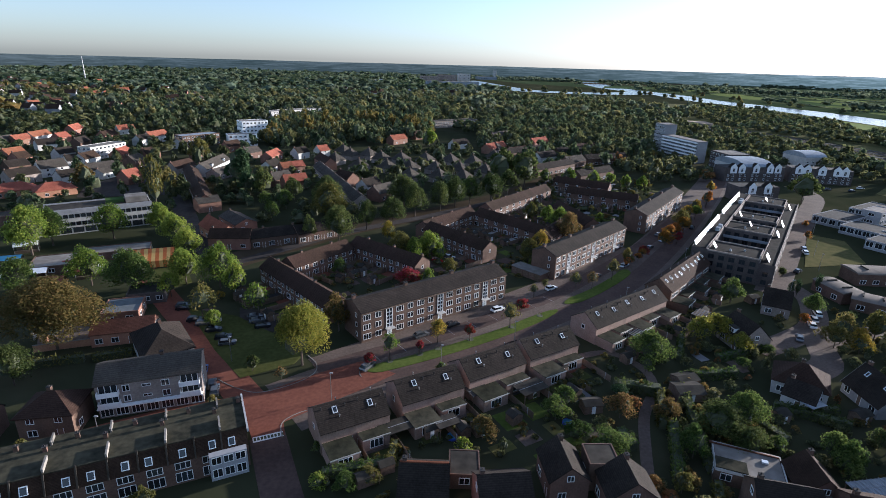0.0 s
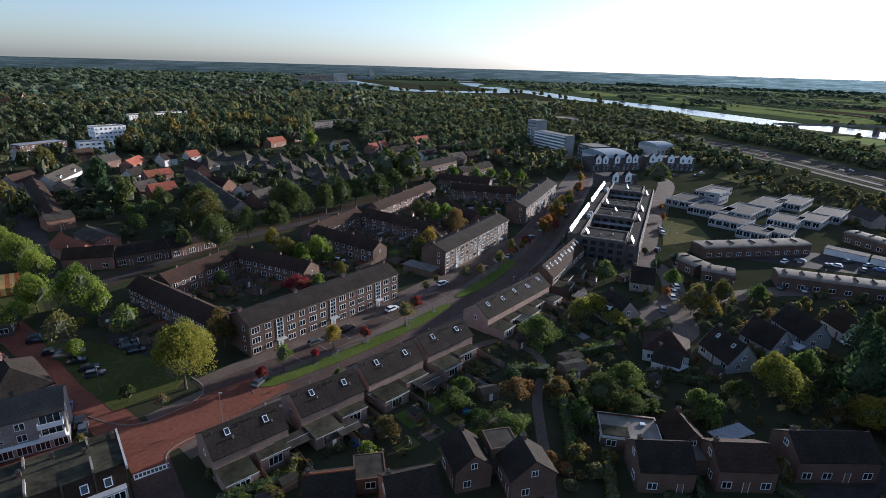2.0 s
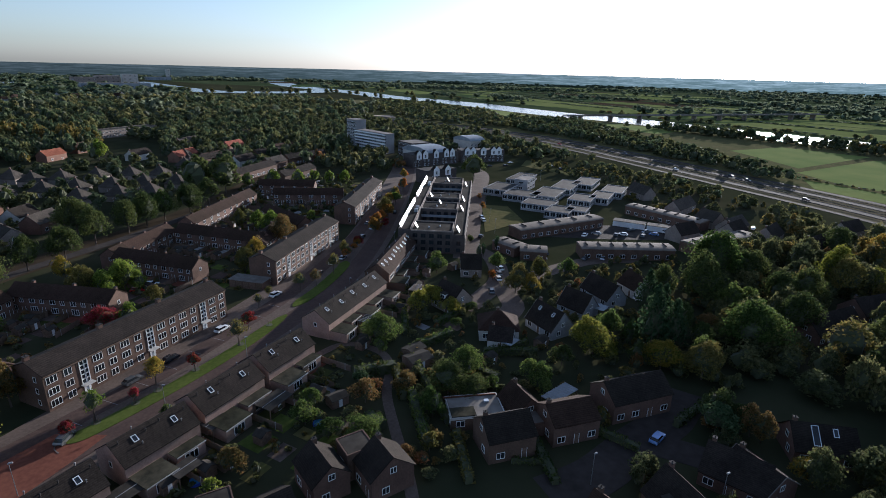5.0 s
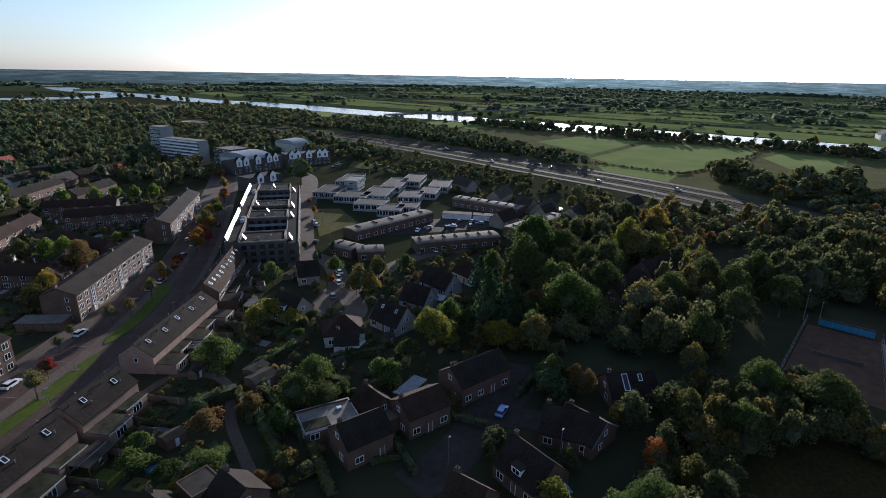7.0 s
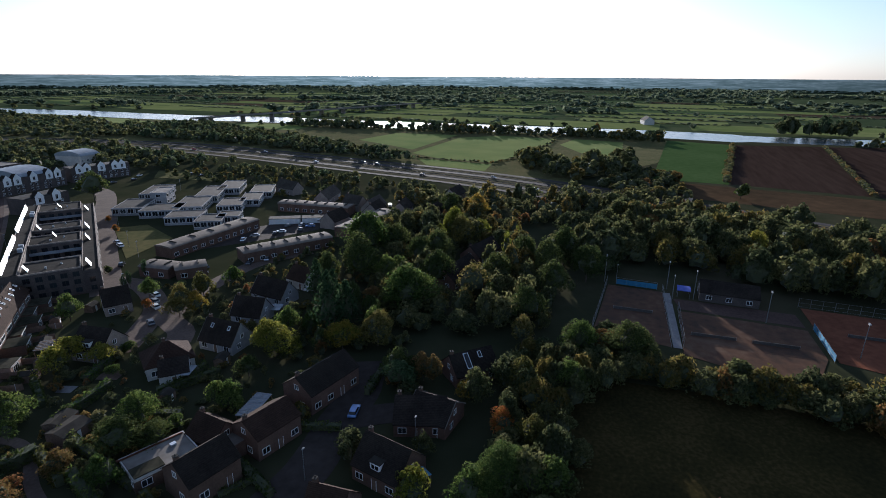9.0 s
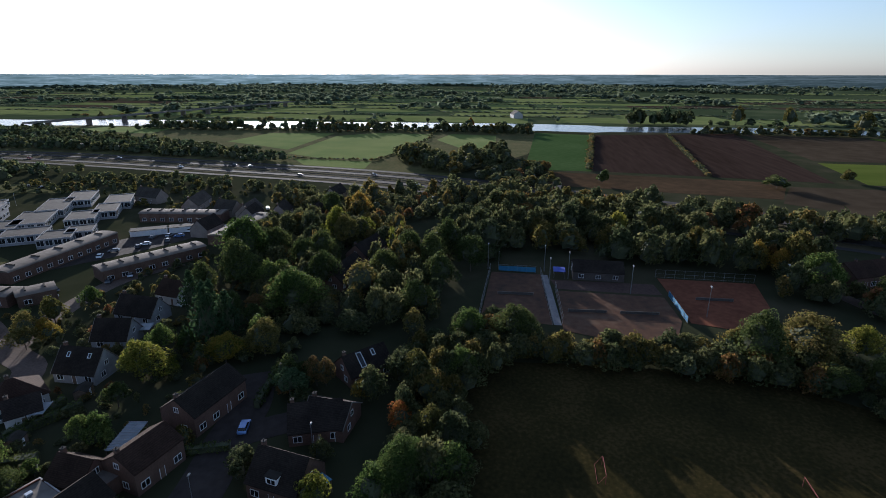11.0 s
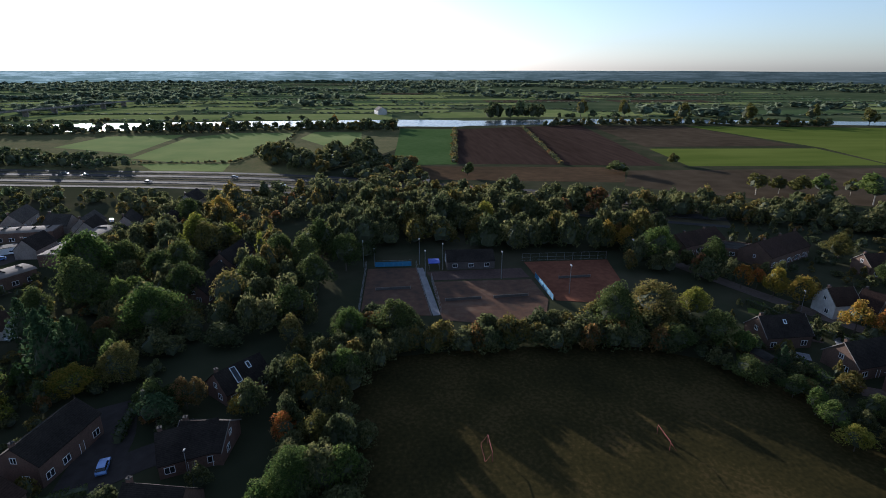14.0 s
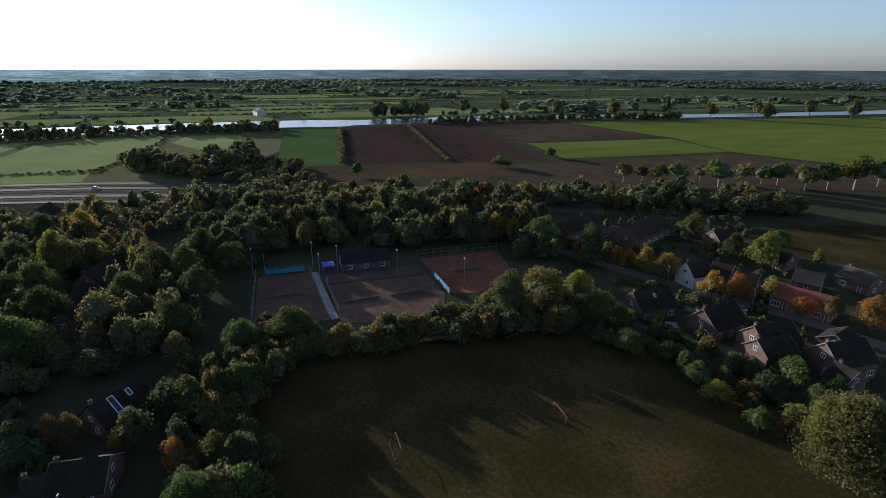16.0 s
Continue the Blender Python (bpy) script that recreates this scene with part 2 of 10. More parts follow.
M["wood_deep"] = leaf_mat("wood_deep", (0.05, 0.075, 0.038), (0.096, 0.122, 0.06), 0.42, 0.14)
M["wood_dark"] = leaf_mat("wood_dark", (0.048, 0.062, 0.028), (0.096, 0.102, 0.042), 0.35, 0.16)
M["wood_olive"] = leaf_mat("wood_olive", (0.095, 0.085, 0.024), (0.19, 0.145, 0.042), 0.4, 0.16)
M["wood_rust"] = leaf_mat("wood_rust", (0.12, 0.07, 0.025), (0.2, 0.12, 0.04), 0.4, 0.16)
# hearts of distant crowns, lightened so that they carry painted haze too
M["core_hazed"] = mat("core_hazed", (0.06, 0.085, 0.055), (0.09, 0.115, 0.075), 0.2, 0.95, spec=0.0, sheen=0.1)
# dark fill of crowns and hedges: their inner shade as a colour
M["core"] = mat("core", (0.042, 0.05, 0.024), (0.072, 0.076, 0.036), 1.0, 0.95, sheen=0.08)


# ---- mesh helpers ----
class Mb:
    """Gathers corners and faces of one mesh, each face with its material's number."""

    def __init__(self):
        self.v, self.f, self.m = [], [], []

    def face(self, pts, mi=0):
        k = len(self.v)
        self.v += [tuple(p) for p in pts]
        self.f.append(tuple(range(k, k + len(pts))))
        self.m.append(mi)
        return self

    def box(self, x0, x1, y0, y1, z0, z1, mi=0, top=None):
        k = len(self.v)
        self.v += [(x0, y0, z0), (x1, y0, z0), (x1, y1, z0), (x0, y1, z0), (x0, y0, z1), (x1, y0, z1), (x1, y1, z1), (x0, y1, z1)]
        for q in ((0, 3, 2, 1), (0, 1, 5, 4), (1, 2, 6, 5), (2, 3, 7, 6), (3, 0, 4, 7)):
            self.f.append(tuple(k + i for i in q))
            self.m.append(mi)
        self.f.append((k + 4, k + 5, k + 6, k + 7))
        self.m.append(mi if top is None else top)
        return self

    def extrude_x(self, profile, x0, x1, mi=0, caps=True):
        """A profile of (y, z), counter-clockwise seen from +x, drawn out along x."""
        k, n = len(self.v), len(profile)
        self.v += [(x0, y, z) for y, z in profile] + [(x1, y, z) for y, z in profile]
        for i in range(n):
            j = (i + 1) % n
            self.f.append((k + i, k + n + i, k + n + j, k + j)[::-1])
            self.m.append(mi)
        if caps:
            self.f += [tuple(range(k, k + n))[::-1], tuple(range(k + n, k + 2 * n))]
            self.m += [mi, mi]
        return self

    def prism(self, pts, z0, z1, mi=0, top=None):
        """An upright prism over a counter-clockwise outline of (x, y)."""
        k, n = len(self.v), len(pts)
        self.v += [(x, y, z0) for x, y in pts] + [(x, y, z1) for x, y in pts]
        for i in range(n):
            j = (i + 1) % n
            self.f.append((k + i, k + j, k + n + j, k + n + i))
            self.m.append(mi)
        self.f += [tuple(range(k, k + n))[::-1], tuple(range(k + n, k + 2 * n))]
        self.m += [mi, mi if top is None else top]
        return self

    def tube(self, a, b, r0, r1, n=6, mi=0):
        a, b = Vector(a), Vector(b)
        d = (b - a).normalized()
        s = d.orthogonal().normalized()
        c = d.cross(s)
        k = len(self.v)
        for p, r in ((a, r0), (b, r1)):
            for i in range(n):
                w = 2 * math.pi * i / n
                self.v.append(tuple(p + r * (math.cos(w) * s + math.sin(w) * c)))
        for i in range(n):
            j = (i + 1) % n
            self.f.append((k + i, k + j, k + n + j, k + n + i))
            self.m.append(mi)
        self.f += [tuple(range(k, k + n))[::-1], tuple(range(k + n, k + 2 * n))]
        self.m += [mi, mi]
        return self

    def mesh(self, name, mats):
        me = bpy.data.meshes.new(name)
        me.from_pydata(self.v, [], self.f)
        for m in mats:
            me.materials.append(M[m] if isinstance(m, str) else m)
        me.polygons.foreach_set("material_index", self.m)
        me.update()
        return me


CACHE = {}


def part(name, mb, mats, parent, label="", key=None, at=None):
    """One mesh object under a thing; meshes with the same key are shared."""
    if key is not None and key in CACHE:
        me = CACHE[key]
    else:
        me = (mb() if callable(mb) else mb).mesh(name, mats)
        if key is not None:
            CACHE[key] = me
    ob = new(name, me)
    ob.parent = parent
    if at is not None:
        ob.matrix_basis = at
    if label:
        ob["label"] = label
    return ob


def thing(name, x, y, rot, label, category, group="", z=0.0, kind=""):
    return tagged(put(new(name), x, y, rot, z), label, category, group, kind)


def put(ob, x, y, rot, z=0.0):
    ob.matrix_basis = pose(x, y, z, 0, 0, rot)
    return ob


def structure(name, mb, mats, label="", category=""):
    return tagged(new(name, mb.mesh(name, mats)), label, category, "", "structure")


# ---- windows, doors, roofs ----
def window_mesh(w, h, bars, glazed):
    """A framed window in the plane y = 0, seen from -y, its foot in the middle; the panes lie back in the frame."""
    b, t = Mb(), 0.09
    xs = [-w / 2]
    for i in range(bars):
        a = -w / 2 + w * i / bars
        xs += [a + (t if i == 0 else 0.045), a + w / bars - (t if i == bars - 1 else 0.045)]
    xs.append(w / 2)
    zs = [0, t, h - t, h]
    for z in zs:
        b.v += [(x, -0.06, z) for x in xs]
    n = len(xs)
    for r in range(3):
        for c in range(n - 1):
            q = (r * n + c, r * n + c + 1, (r + 1) * n + c + 1, (r + 1) * n + c)
            if r == 1 and c % 2 == 1:
                k = len(b.v)
                b.v += [(b.v[i][0], -0.02, b.v[i][2]) for i in q]
                for e in range(4):
                    b.f.append((q[e], q[(e + 1) % 4], k + (e + 1) % 4, k + e))
                    b.m.append(0)
                if glazed:
                    b.f.append((k, k + 1, k + 2, k + 3))
                    b.m.append(1)
            else:
                b.f.append(q)
                b.m.append(0)
    k = len(b.v)
    rim = (0, n - 1, 4 * n - 1, 3 * n)
    b.v += [(b.v[i][0], 0.02, b.v[i][2]) for i in rim]
    for e in range(4):
        b.f.append((rim[(e + 1) % 4], rim[e], k + e, k + (e + 1) % 4))
        b.m.append(0)
    return b


def pane_mesh(w, h):
    return Mb().face([(-w / 2 + 0.06, -0.018, 0.06), (w / 2 - 0.06, -0.018, 0.06), (w / 2 - 0.06, -0.018, h - 0.06), (-w / 2 + 0.06, -0.018, h - 0.06)])


def window(parent, x, y, z, rot, w, h, bars=2, frame_mat="white", fine=True):
    w, h = round(w, 1), round(h, 1)
    ob = part("window", lambda: window_mesh(w, h, bars, not fine), [frame_mat, "glass"], parent, key=("win", w, h, bars, frame_mat, fine), at=pose(x, y, z, 0, 0, rot))
    if fine:
        part("pane", lambda: pane_mesh(w, h), ["glass"], ob, key=("pane", w, h))
    return ob


def door(parent, x, y, z, rot, w=0.95, h=2.1, m="timber"):
    def made():
        b = Mb().box(-w / 2, w / 2, -0.05, 0.02, 0, h, 0)
        return b.box(-w / 2 - 0.08, -w / 2 - 0.002, -0.07, 0.02, 0, h + 0.08, 1).box(w / 2 + 0.002, w / 2 + 0.08, -0.07, 0.02, 0, h + 0.08, 1)
    return part("door", made, [m, "white"], parent, key=("door", w, h, m), at=pose(x, y, z, 0, 0, rot))


def gable_walls(L, W, eave, ridge):
    b = Mb()
    return b.extrude_x([(-W / 2, 0), (W / 2, 0), (W / 2, eave), (0, ridge), (-W / 2, eave)], -L / 2, L / 2)


def gable_roof(L, W, eave, ridge, over=0.35, side=0.15, thick=0.16):
    s = (ridge - eave) / (W / 2)
    e = W / 2 + over
    z = eave - s * over + 0.04
    r = ridge + 0.04
    return Mb().extrude_x([(-e, z), (0, r), (e, z), (e, z + thick), (0, r + thick * 1.15), (-e, z + thick)][::1], -L / 2 - side, L / 2 + side)


def hip_roof(L, W, eave, ridge, over=0.4, thick=0.15):
    a, c = L / 2 + over, W / 2 + over
    k = max((L - W) / 2, 0.05)
    b = Mb()
    lo = [(-a, -c), (a, -c), (a, c), (-a, c)]
    z0, z1 = eave - 0.05, eave + thick
    base = [(x, y, z1) for x, y in lo]
    p, q = (-k, 0, ridge + thick), (k, 0, ridge + thick)
    b.face([base[0], base[1], q, p]).face([base[2], base[3], p, q]).face([base[1], base[2], q]).face([base[3], base[0], p])
    for i in range(4):
        j = (i + 1) % 4
        b.face([(*lo[i], z0), (*lo[j], z0), base[j], base[i]])
    return b.face([(*p_, z0) for p_ in lo[::-1]])


def chimney(parent, x, y, z0, z1, m="brick_brown", s=0.35):
    def made():
        b = Mb().box(-s, s, -s, s, -0.3, z1 - z0, 0)
        b.box(-s - 0.06, s + 0.06, -s - 0.06, s + 0.06, z1 - z0 + 0.002, z1 - z0 + 0.1, 1)
        return b.tube((0, 0, z1 - z0 + 0.1), (0, 0, z1 - z0 + 0.4), 0.12, 0.1, 6, 1)
    return part("chimney", made, [m, "felt_mid"], parent, key=("chim", round(z1 - z0, 2), m, s), at=pose(x, y, z0))


def skylight(parent, L, W, eave, ridge, x, down, side, w=0.8, h=1.2):
    """A roof window on the slope to -y (side -1) or +y, that far down from the ridge."""
    run = math.hypot(W / 2, ridge - eave)
    y = side * down * (W / 2) / run
    z = ridge - down * (ridge - eave) / run + 0.24
    tilt = math.degrees(math.atan2(ridge - eave, W / 2))

    def made():
        b = Mb()
        b.box(-w / 2, w / 2, -h / 2, -h / 2 + 0.12, -0.1, 0.1, 0).box(-w / 2, w / 2, h / 2 - 0.12, h / 2, -0.1, 0.1, 0)
        b.box(-w / 2, -w / 2 + 0.12, -h / 2 + 0.12, h / 2 - 0.12, -0.1, 0.1, 0).box(w / 2 - 0.12, w / 2, -h / 2 + 0.12, h / 2 - 0.12, -0.1, 0.1, 0)
        return b.face([(-w / 2 + 0.1, -h / 2 + 0.1, 0.05), (w / 2 - 0.1, -h / 2 + 0.1, 0.05), (w / 2 - 0.1, h / 2 - 0.1, 0.05), (-w / 2 + 0.1, h / 2 - 0.1, 0.05)], 1)
    return part("skylight", made, ["metal_white", "glass"], parent, key=("sky", w, h), at=pose(x, y, z, -side * tilt))


# ---- houses ----
HOUSES = []  # x, y, turn, length, width of every building


def clear_of_houses(x, y, margin):
    for hx, hy, rot, L, W in HOUSES:
        dx, dy = x - hx, y - hy
        if abs(dx) + abs(dy) > L + W + 2 * margin:
            continue
        c, s = math.cos(radians(rot)), math.sin(radians(rot))
        if abs(dx * c + dy * s) < L / 2 + margin and abs(dy * c - dx * s) < W / 2 + margin:
            return False
    return True


def turned_away(x, y, rot):
    """Far walls that face away from the place's middle stay plain."""
    return math.hypot(x, y) > 215 and x * math.sin(radians(rot)) - y * math.cos(radians(rot)) > 0


def house(x, y, rot, L, W, eave, ridge, label, wall="brick_brown", roof="roof_dark", hip=False, fine=False, chim=1, sky=0, sky_side=-1, dormer=0, name="house", category="house", group="", ends=True, trim=False, ridge_mat=""):
    """A house under a gable or hipped roof, its ridge along its own x."""
    h = thing(name, x, y, rot, label, category, group)
    L, W = round(L, 1), round(W, 1)
    HOUSES.append((x, y, rot, L, W))
    if hip:
        part("wall", lambda: Mb().box(-L / 2, L / 2, -W / 2, W / 2, 0, eave), [wall], h, key=("hw", L, W, eave, wall))
        part("roof", lambda: hip_roof(L, W, eave, ridge), [roof], h, key=("hr", L, W, eave, ridge, roof))
    else:
        part("wall", lambda: gable_walls(L, W, eave, ridge), [wall], h, key=("gw", L, W, eave, ridge, wall))
        part("roof", lambda: gable_roof(L, W, eave, ridge), [roof], h, key=("gr", L, W, eave, ridge, roof))
    if trim and not hip:
        def board():
            s_ = (ridge - eave) / (W / 2)
            e = W / 2 + 0.4
            z = eave - s_ * 0.4
            return Mb().extrude_x([(-e, z), (0, ridge + 0.02), (e, z), (e, z + 0.24), (0, ridge + 0.27), (-e, z + 0.24)], -0.04, 0.04)
        for side in (-1, 1):
            part("bargeboard", board, ["felt_light"], h, "pale gable board", key=("barge", W, eave, ridge), at=pose(side * (L / 2 + 0.2), 0, 0))
    if ridge_mat:
        part("ridge_tiles", Mb().box(-L / 2, L / 2, -0.16, 0.16, ridge + 0.1, ridge + 0.34), [ridge_mat], h, "orange ridge tiles")
    far = math.hypot(x, y) > 240
    n = max(1, int(L / (3.2 if math.hypot(x, y) < 180 else 6.0 if far else 4.5)))
    for i in range(n):
        px = -L / 2 + L * (i + 0.5) / n
        for side, r in ((-1, 0), (1, 180)):
            if turned_away(x, y, rot + r):
                continue
            for fl in range(max(1, int((eave + 0.3) / 2.6))):
                if fl == 0 and i == n // 2 and side == -1:
                    door(h, px, -W / 2, 0, 0)
                else:
                    window(h, px, side * W / 2, 0.8 + 2.7 * fl, r, 1.7 if fl == 0 else 1.4, 1.4 if fl == 0 else 1.2, 2, fine=fine)
    if ends and not far:
        for side, r in ((-1, 270), (1, 90)):
            window(h, side * L / 2, -W * 0.18, 0.9, r, 1.4, 1.4, 2, fine=fine)
            if not hip and ridge - 0.9 > 3.9:
                window(h, side * L / 2, 0, min(ridge - 2.6, max(3.2, eave + 0.1)), r, 1.2, 1.2, 2, fine=fine)
    for i in range(chim):
        cx = (-L / 2 + 0.8) if i == 0 else L / 2 - 0.8
        if hip:
            cx = (-1 if i == 0 else 1) * max((L - W) / 2 - 0.4, 0.3)
        chimney(h, cx, 0.3, ridge - 0.9, ridge + 0.8)
    for i in range(sky):
        skylight(h, L, W, eave, ridge, -L / 2 + L * (i + 0.5) / sky, 2.0, sky_side)
    for i in range(dormer):
        dx = -L / 2 + L * (i + 0.5) / dormer
        dz = eave + 0.5

        def made():
            b = Mb().box(-1.1, 1.1, -W / 2 + 0.4, -W / 2 + 2.4, dz - 0.4, dz + 1.4, 0)
            return b.box(-1.25, 1.25, -W / 2 + 0.2, -W / 2 + 2.5, dz + 1.402, dz + 1.55, 1)
        d = part("dormer", made, ["white", "felt"], h, key=("dorm", W, eave), at=pose(dx, 0, 0))
        window(d, 0, -W / 2 + 0.4, dz, 0, 1.7, 1.1, 2, fine=fine)
    return h


def terrace(x0, y0, x1, y1, n, W, eave, ridge, label, wall="brick_brown", roof="roof_brown", group="", sky=0, sky_side=-1, annex="", chim=True, fine=False, yard=0):
    """A row of n houses under one ridge line from (x0, y0) to (x1, y1); their gardens lie to the row's -y side."""
    d = math.hypot(x1 - x0, y1 - y0) / n
    rot = math.degrees(math.atan2(y1 - y0, x1 - x0))
    u = round(d, 2)
    HOUSES.append(((x0 + x1) / 2, (y0 + y1) / 2, rot, d * n, W))
    for i in range(n):
        s = (i + 0.5) / n
        h = thing("terraced_house", x0 + (x1 - x0) * s, y0 + (y1 - y0) * s, rot, label, "house", group)
        part("wall", lambda: gable_walls(u, W, eave, ridge), [wall], h, key=("tw", u, W, eave, ridge, wall))
        part("roof", lambda: gable_roof(u, W, eave, ridge, side=0.0 if 0 < i < n - 1 else 0.1), [roof], h, key=("tr", u, W, eave, ridge, roof, 0 < i < n - 1))
        fls = max(1, int((eave + 0.3) / 2.6))
        for side, r in ((-1, 0), (1, 180)):
            if turned_away(x0, y0, rot + r):
                continue
            for fl in range(fls):
                if fl == 0:
                    window(h, -u * 0.18, side * W / 2, 0.6, r, 2.2, 1.7, 3, fine=fine)
                    if side < 0 or math.hypot(x0, y0) < 150:
                        door(h, u * 0.3, side * W / 2, 0, r)
                else:
                    band = annex and side == (-1 if annex == "front" else 1)
                    window(h, 0 if band else -u * 0.22, side * W / 2, 2.7 * fl + (0.45 if band else 0.6), r, u * 0.72 if band else 1.7, 1.3 if band else 1.4, 5 if band else 2, fine=fine)
                    if math.hypot(x0, y0) < 215 and not band:
                        window(h, u * 0.25, side * W / 2, 2.7 * fl + 0.6, r, 1.3, 1.4, 2, fine=fine)
        if i in (0, n - 1):
            window(h, (-1 if i == 0 else 1) * u / 2, 0, max(eave - 1.7, 2.8), 270 if i == 0 else 90, 0.9, 1.2, 1, fine=fine)
        if chim and i % 2 == 0:
            chimney(h, u / 2 - 0.4, 0.2, ridge - 0.6, ridge + 0.7)
        for k in range(sky):
            skylight(h, u, W, eave, ridge, -u / 2 + u * (k + 0.5) / sky + 0.3, 1.7 + 0.5 * (i % 2), sky_side, 0.9, 1.3)
        if yard:
            plot(h.matrix_basis, u, W, yard, i)
        if annex:
            side = -1 if annex == "front" else 1
            deep = 5.2 - 2.4 * (i % 2)

            def made():
                y_in, y_out = side * (W / 2 + 0.01), side * (W / 2 + deep)
                return Mb().box(-u / 2 + 0.2, u / 2 - 1.2, min(y_in, y_out), max(y_in, y_out), 0, 2.6, 0)

            def lid():
                y_in, y_out = side * (W / 2 + 0.36), side * (W / 2 + deep + 0.2)
                b = Mb().box(-u / 2 + 0.12, u / 2 - 1.12, min(y_in, y_out), max(y_in, y_out), 2.66, 2.8, 0)
                return b
            a = part("extension", made, [wall], h, key=("annex", u, W, side, i % 2, wall))
            part("extension_roof", lid, ["moss_felt"], a, "dark mossy flat roof", key=("annexr", u, W, side, i % 2))
            ye = side * (W / 2 + deep + 0.24)
            part("roof_edge", lambda: Mb().box(-u / 2 + 0.1, u / 2 - 1.1, ye - 0.03, ye + 0.03, 2.62, 2.86), ["plaster"], a, "pale roof edge", key=("annexe", u, W, side, i % 2))
            for k, (px_, py_, hh) in enumerate(((-u * 0.32, 0.9, 0.55), (u * 0.12, 2.6, 0.4), (u * 0.34, 1.2, 0.5), (u * 0.2, -1.4, 0.6))):
                zr = ridge - abs(py_) * (ridge - eave) / (W / 2)
                part("vent_pipe", lambda: Mb().tube((0, 0, -0.1), (0, 0, hh), 0.09, 0.09, 6).tube((0, 0, hh), (0, 0, hh + 0.12), 0.15, 0.12, 6), ["steel" if k % 2 else "felt_mid"], h, key=("pipe", k), at=pose(px_ + 0.3 * (i % 2), side * py_, zr + 0.2))
            window(a, -0.5, side * (W / 2 + deep), 0.5, 0 if side < 0 else 180, 2.6, 1.8, 3, fine=fine)


def shed(m, w, d, label="weathered timber garden shed with dark felt roof"):
    t = tagged(new("garden_shed"), label, "shed", "garden sheds")
    t.matrix_basis = m
    w, d = round(w, 1), round(d, 1)
    part("wall", lambda: gable_walls(w, d, 1.9, 2.5), ["timber"], t, key=("shw", w, d))
    part("roof", lambda: gable_roof(w, d, 1.9, 2.5, 0.15, 0.1, 0.08), ["felt"], t, key=("shr", w, d))
    part("door", lambda: Mb().box(-0.4, 0.4, -d / 2 - 0.04, -d / 2 + 0.02, 0.02, 1.75), ["white"], t, key=("shd", d))
    return t


def plot(m, u, W, side, i):
    """A back garden: terrace, lawn, boundary fence and a shed at its end."""
    r = random.Random(int(m.translation.x * 7 + m.translation.y * 13) + i)
    deep = r.uniform(9.0, 12.0)
    y0 = side * (W / 2 + 0.1)
    f = tagged(new("garden_fence"), "brown timber fence between two back gardens", "fence", "garden fences")
    f.matrix_basis = m @ pose(u / 2, 0, 0)
    ya, yb = min(y0, y0 + side * deep), max(y0, y0 + side * deep)
    part("panel", Mb().box(-0.03, 0.03, ya, yb, 0.08, 1.7), ["timber"], f)
    for k in range(2):
        yy = ya + (yb - ya) * (0.15 + 0.8 * k)
        part("post", lambda: Mb().box(-0.06, 0.06, -0.06, 0.06, 0, 1.8), ["kerb"], f, key="gpost", at=pose(0, yy, 0))
    b = Mb().box(-u / 2 + 0.2, u / 2 - 0.2, min(y0, y0 + side * 3.4), max(y0, y0 + side * 3.4), 0.0, 0.09)
    o = tagged(new("pavement_patio", b.mesh("pavement_patio", [r.choice(("pavers", "kerb", "felt_mid", "clinker"))])), "small paved terrace behind a house", "patio", "", "structure")
    o.matrix_basis = m
    if r.random() < 0.75:
        shed(m @ pose(r.uniform(-0.2, 0.2) * u, y0 + side * (deep - 1.4), 0, 0, 0, 90 * r.randint(0, 3)), r.uniform(2.2, 3.2), r.uniform(1.8, 2.6))
    if r.random() < 0.5:
        b = Mb().box(-u * 0.3, u * 0.25, min(y0 + side * 3.6, y0 + side * 7.0), max(y0 + side * 3.6, y0 + side * 7.0), 0.0, 0.07)
        o = tagged(new("ground_lawn", b.mesh("ground_lawn", ["lawn"])), "small back lawn", "lawn", "", "structure")
        o.matrix_basis = m


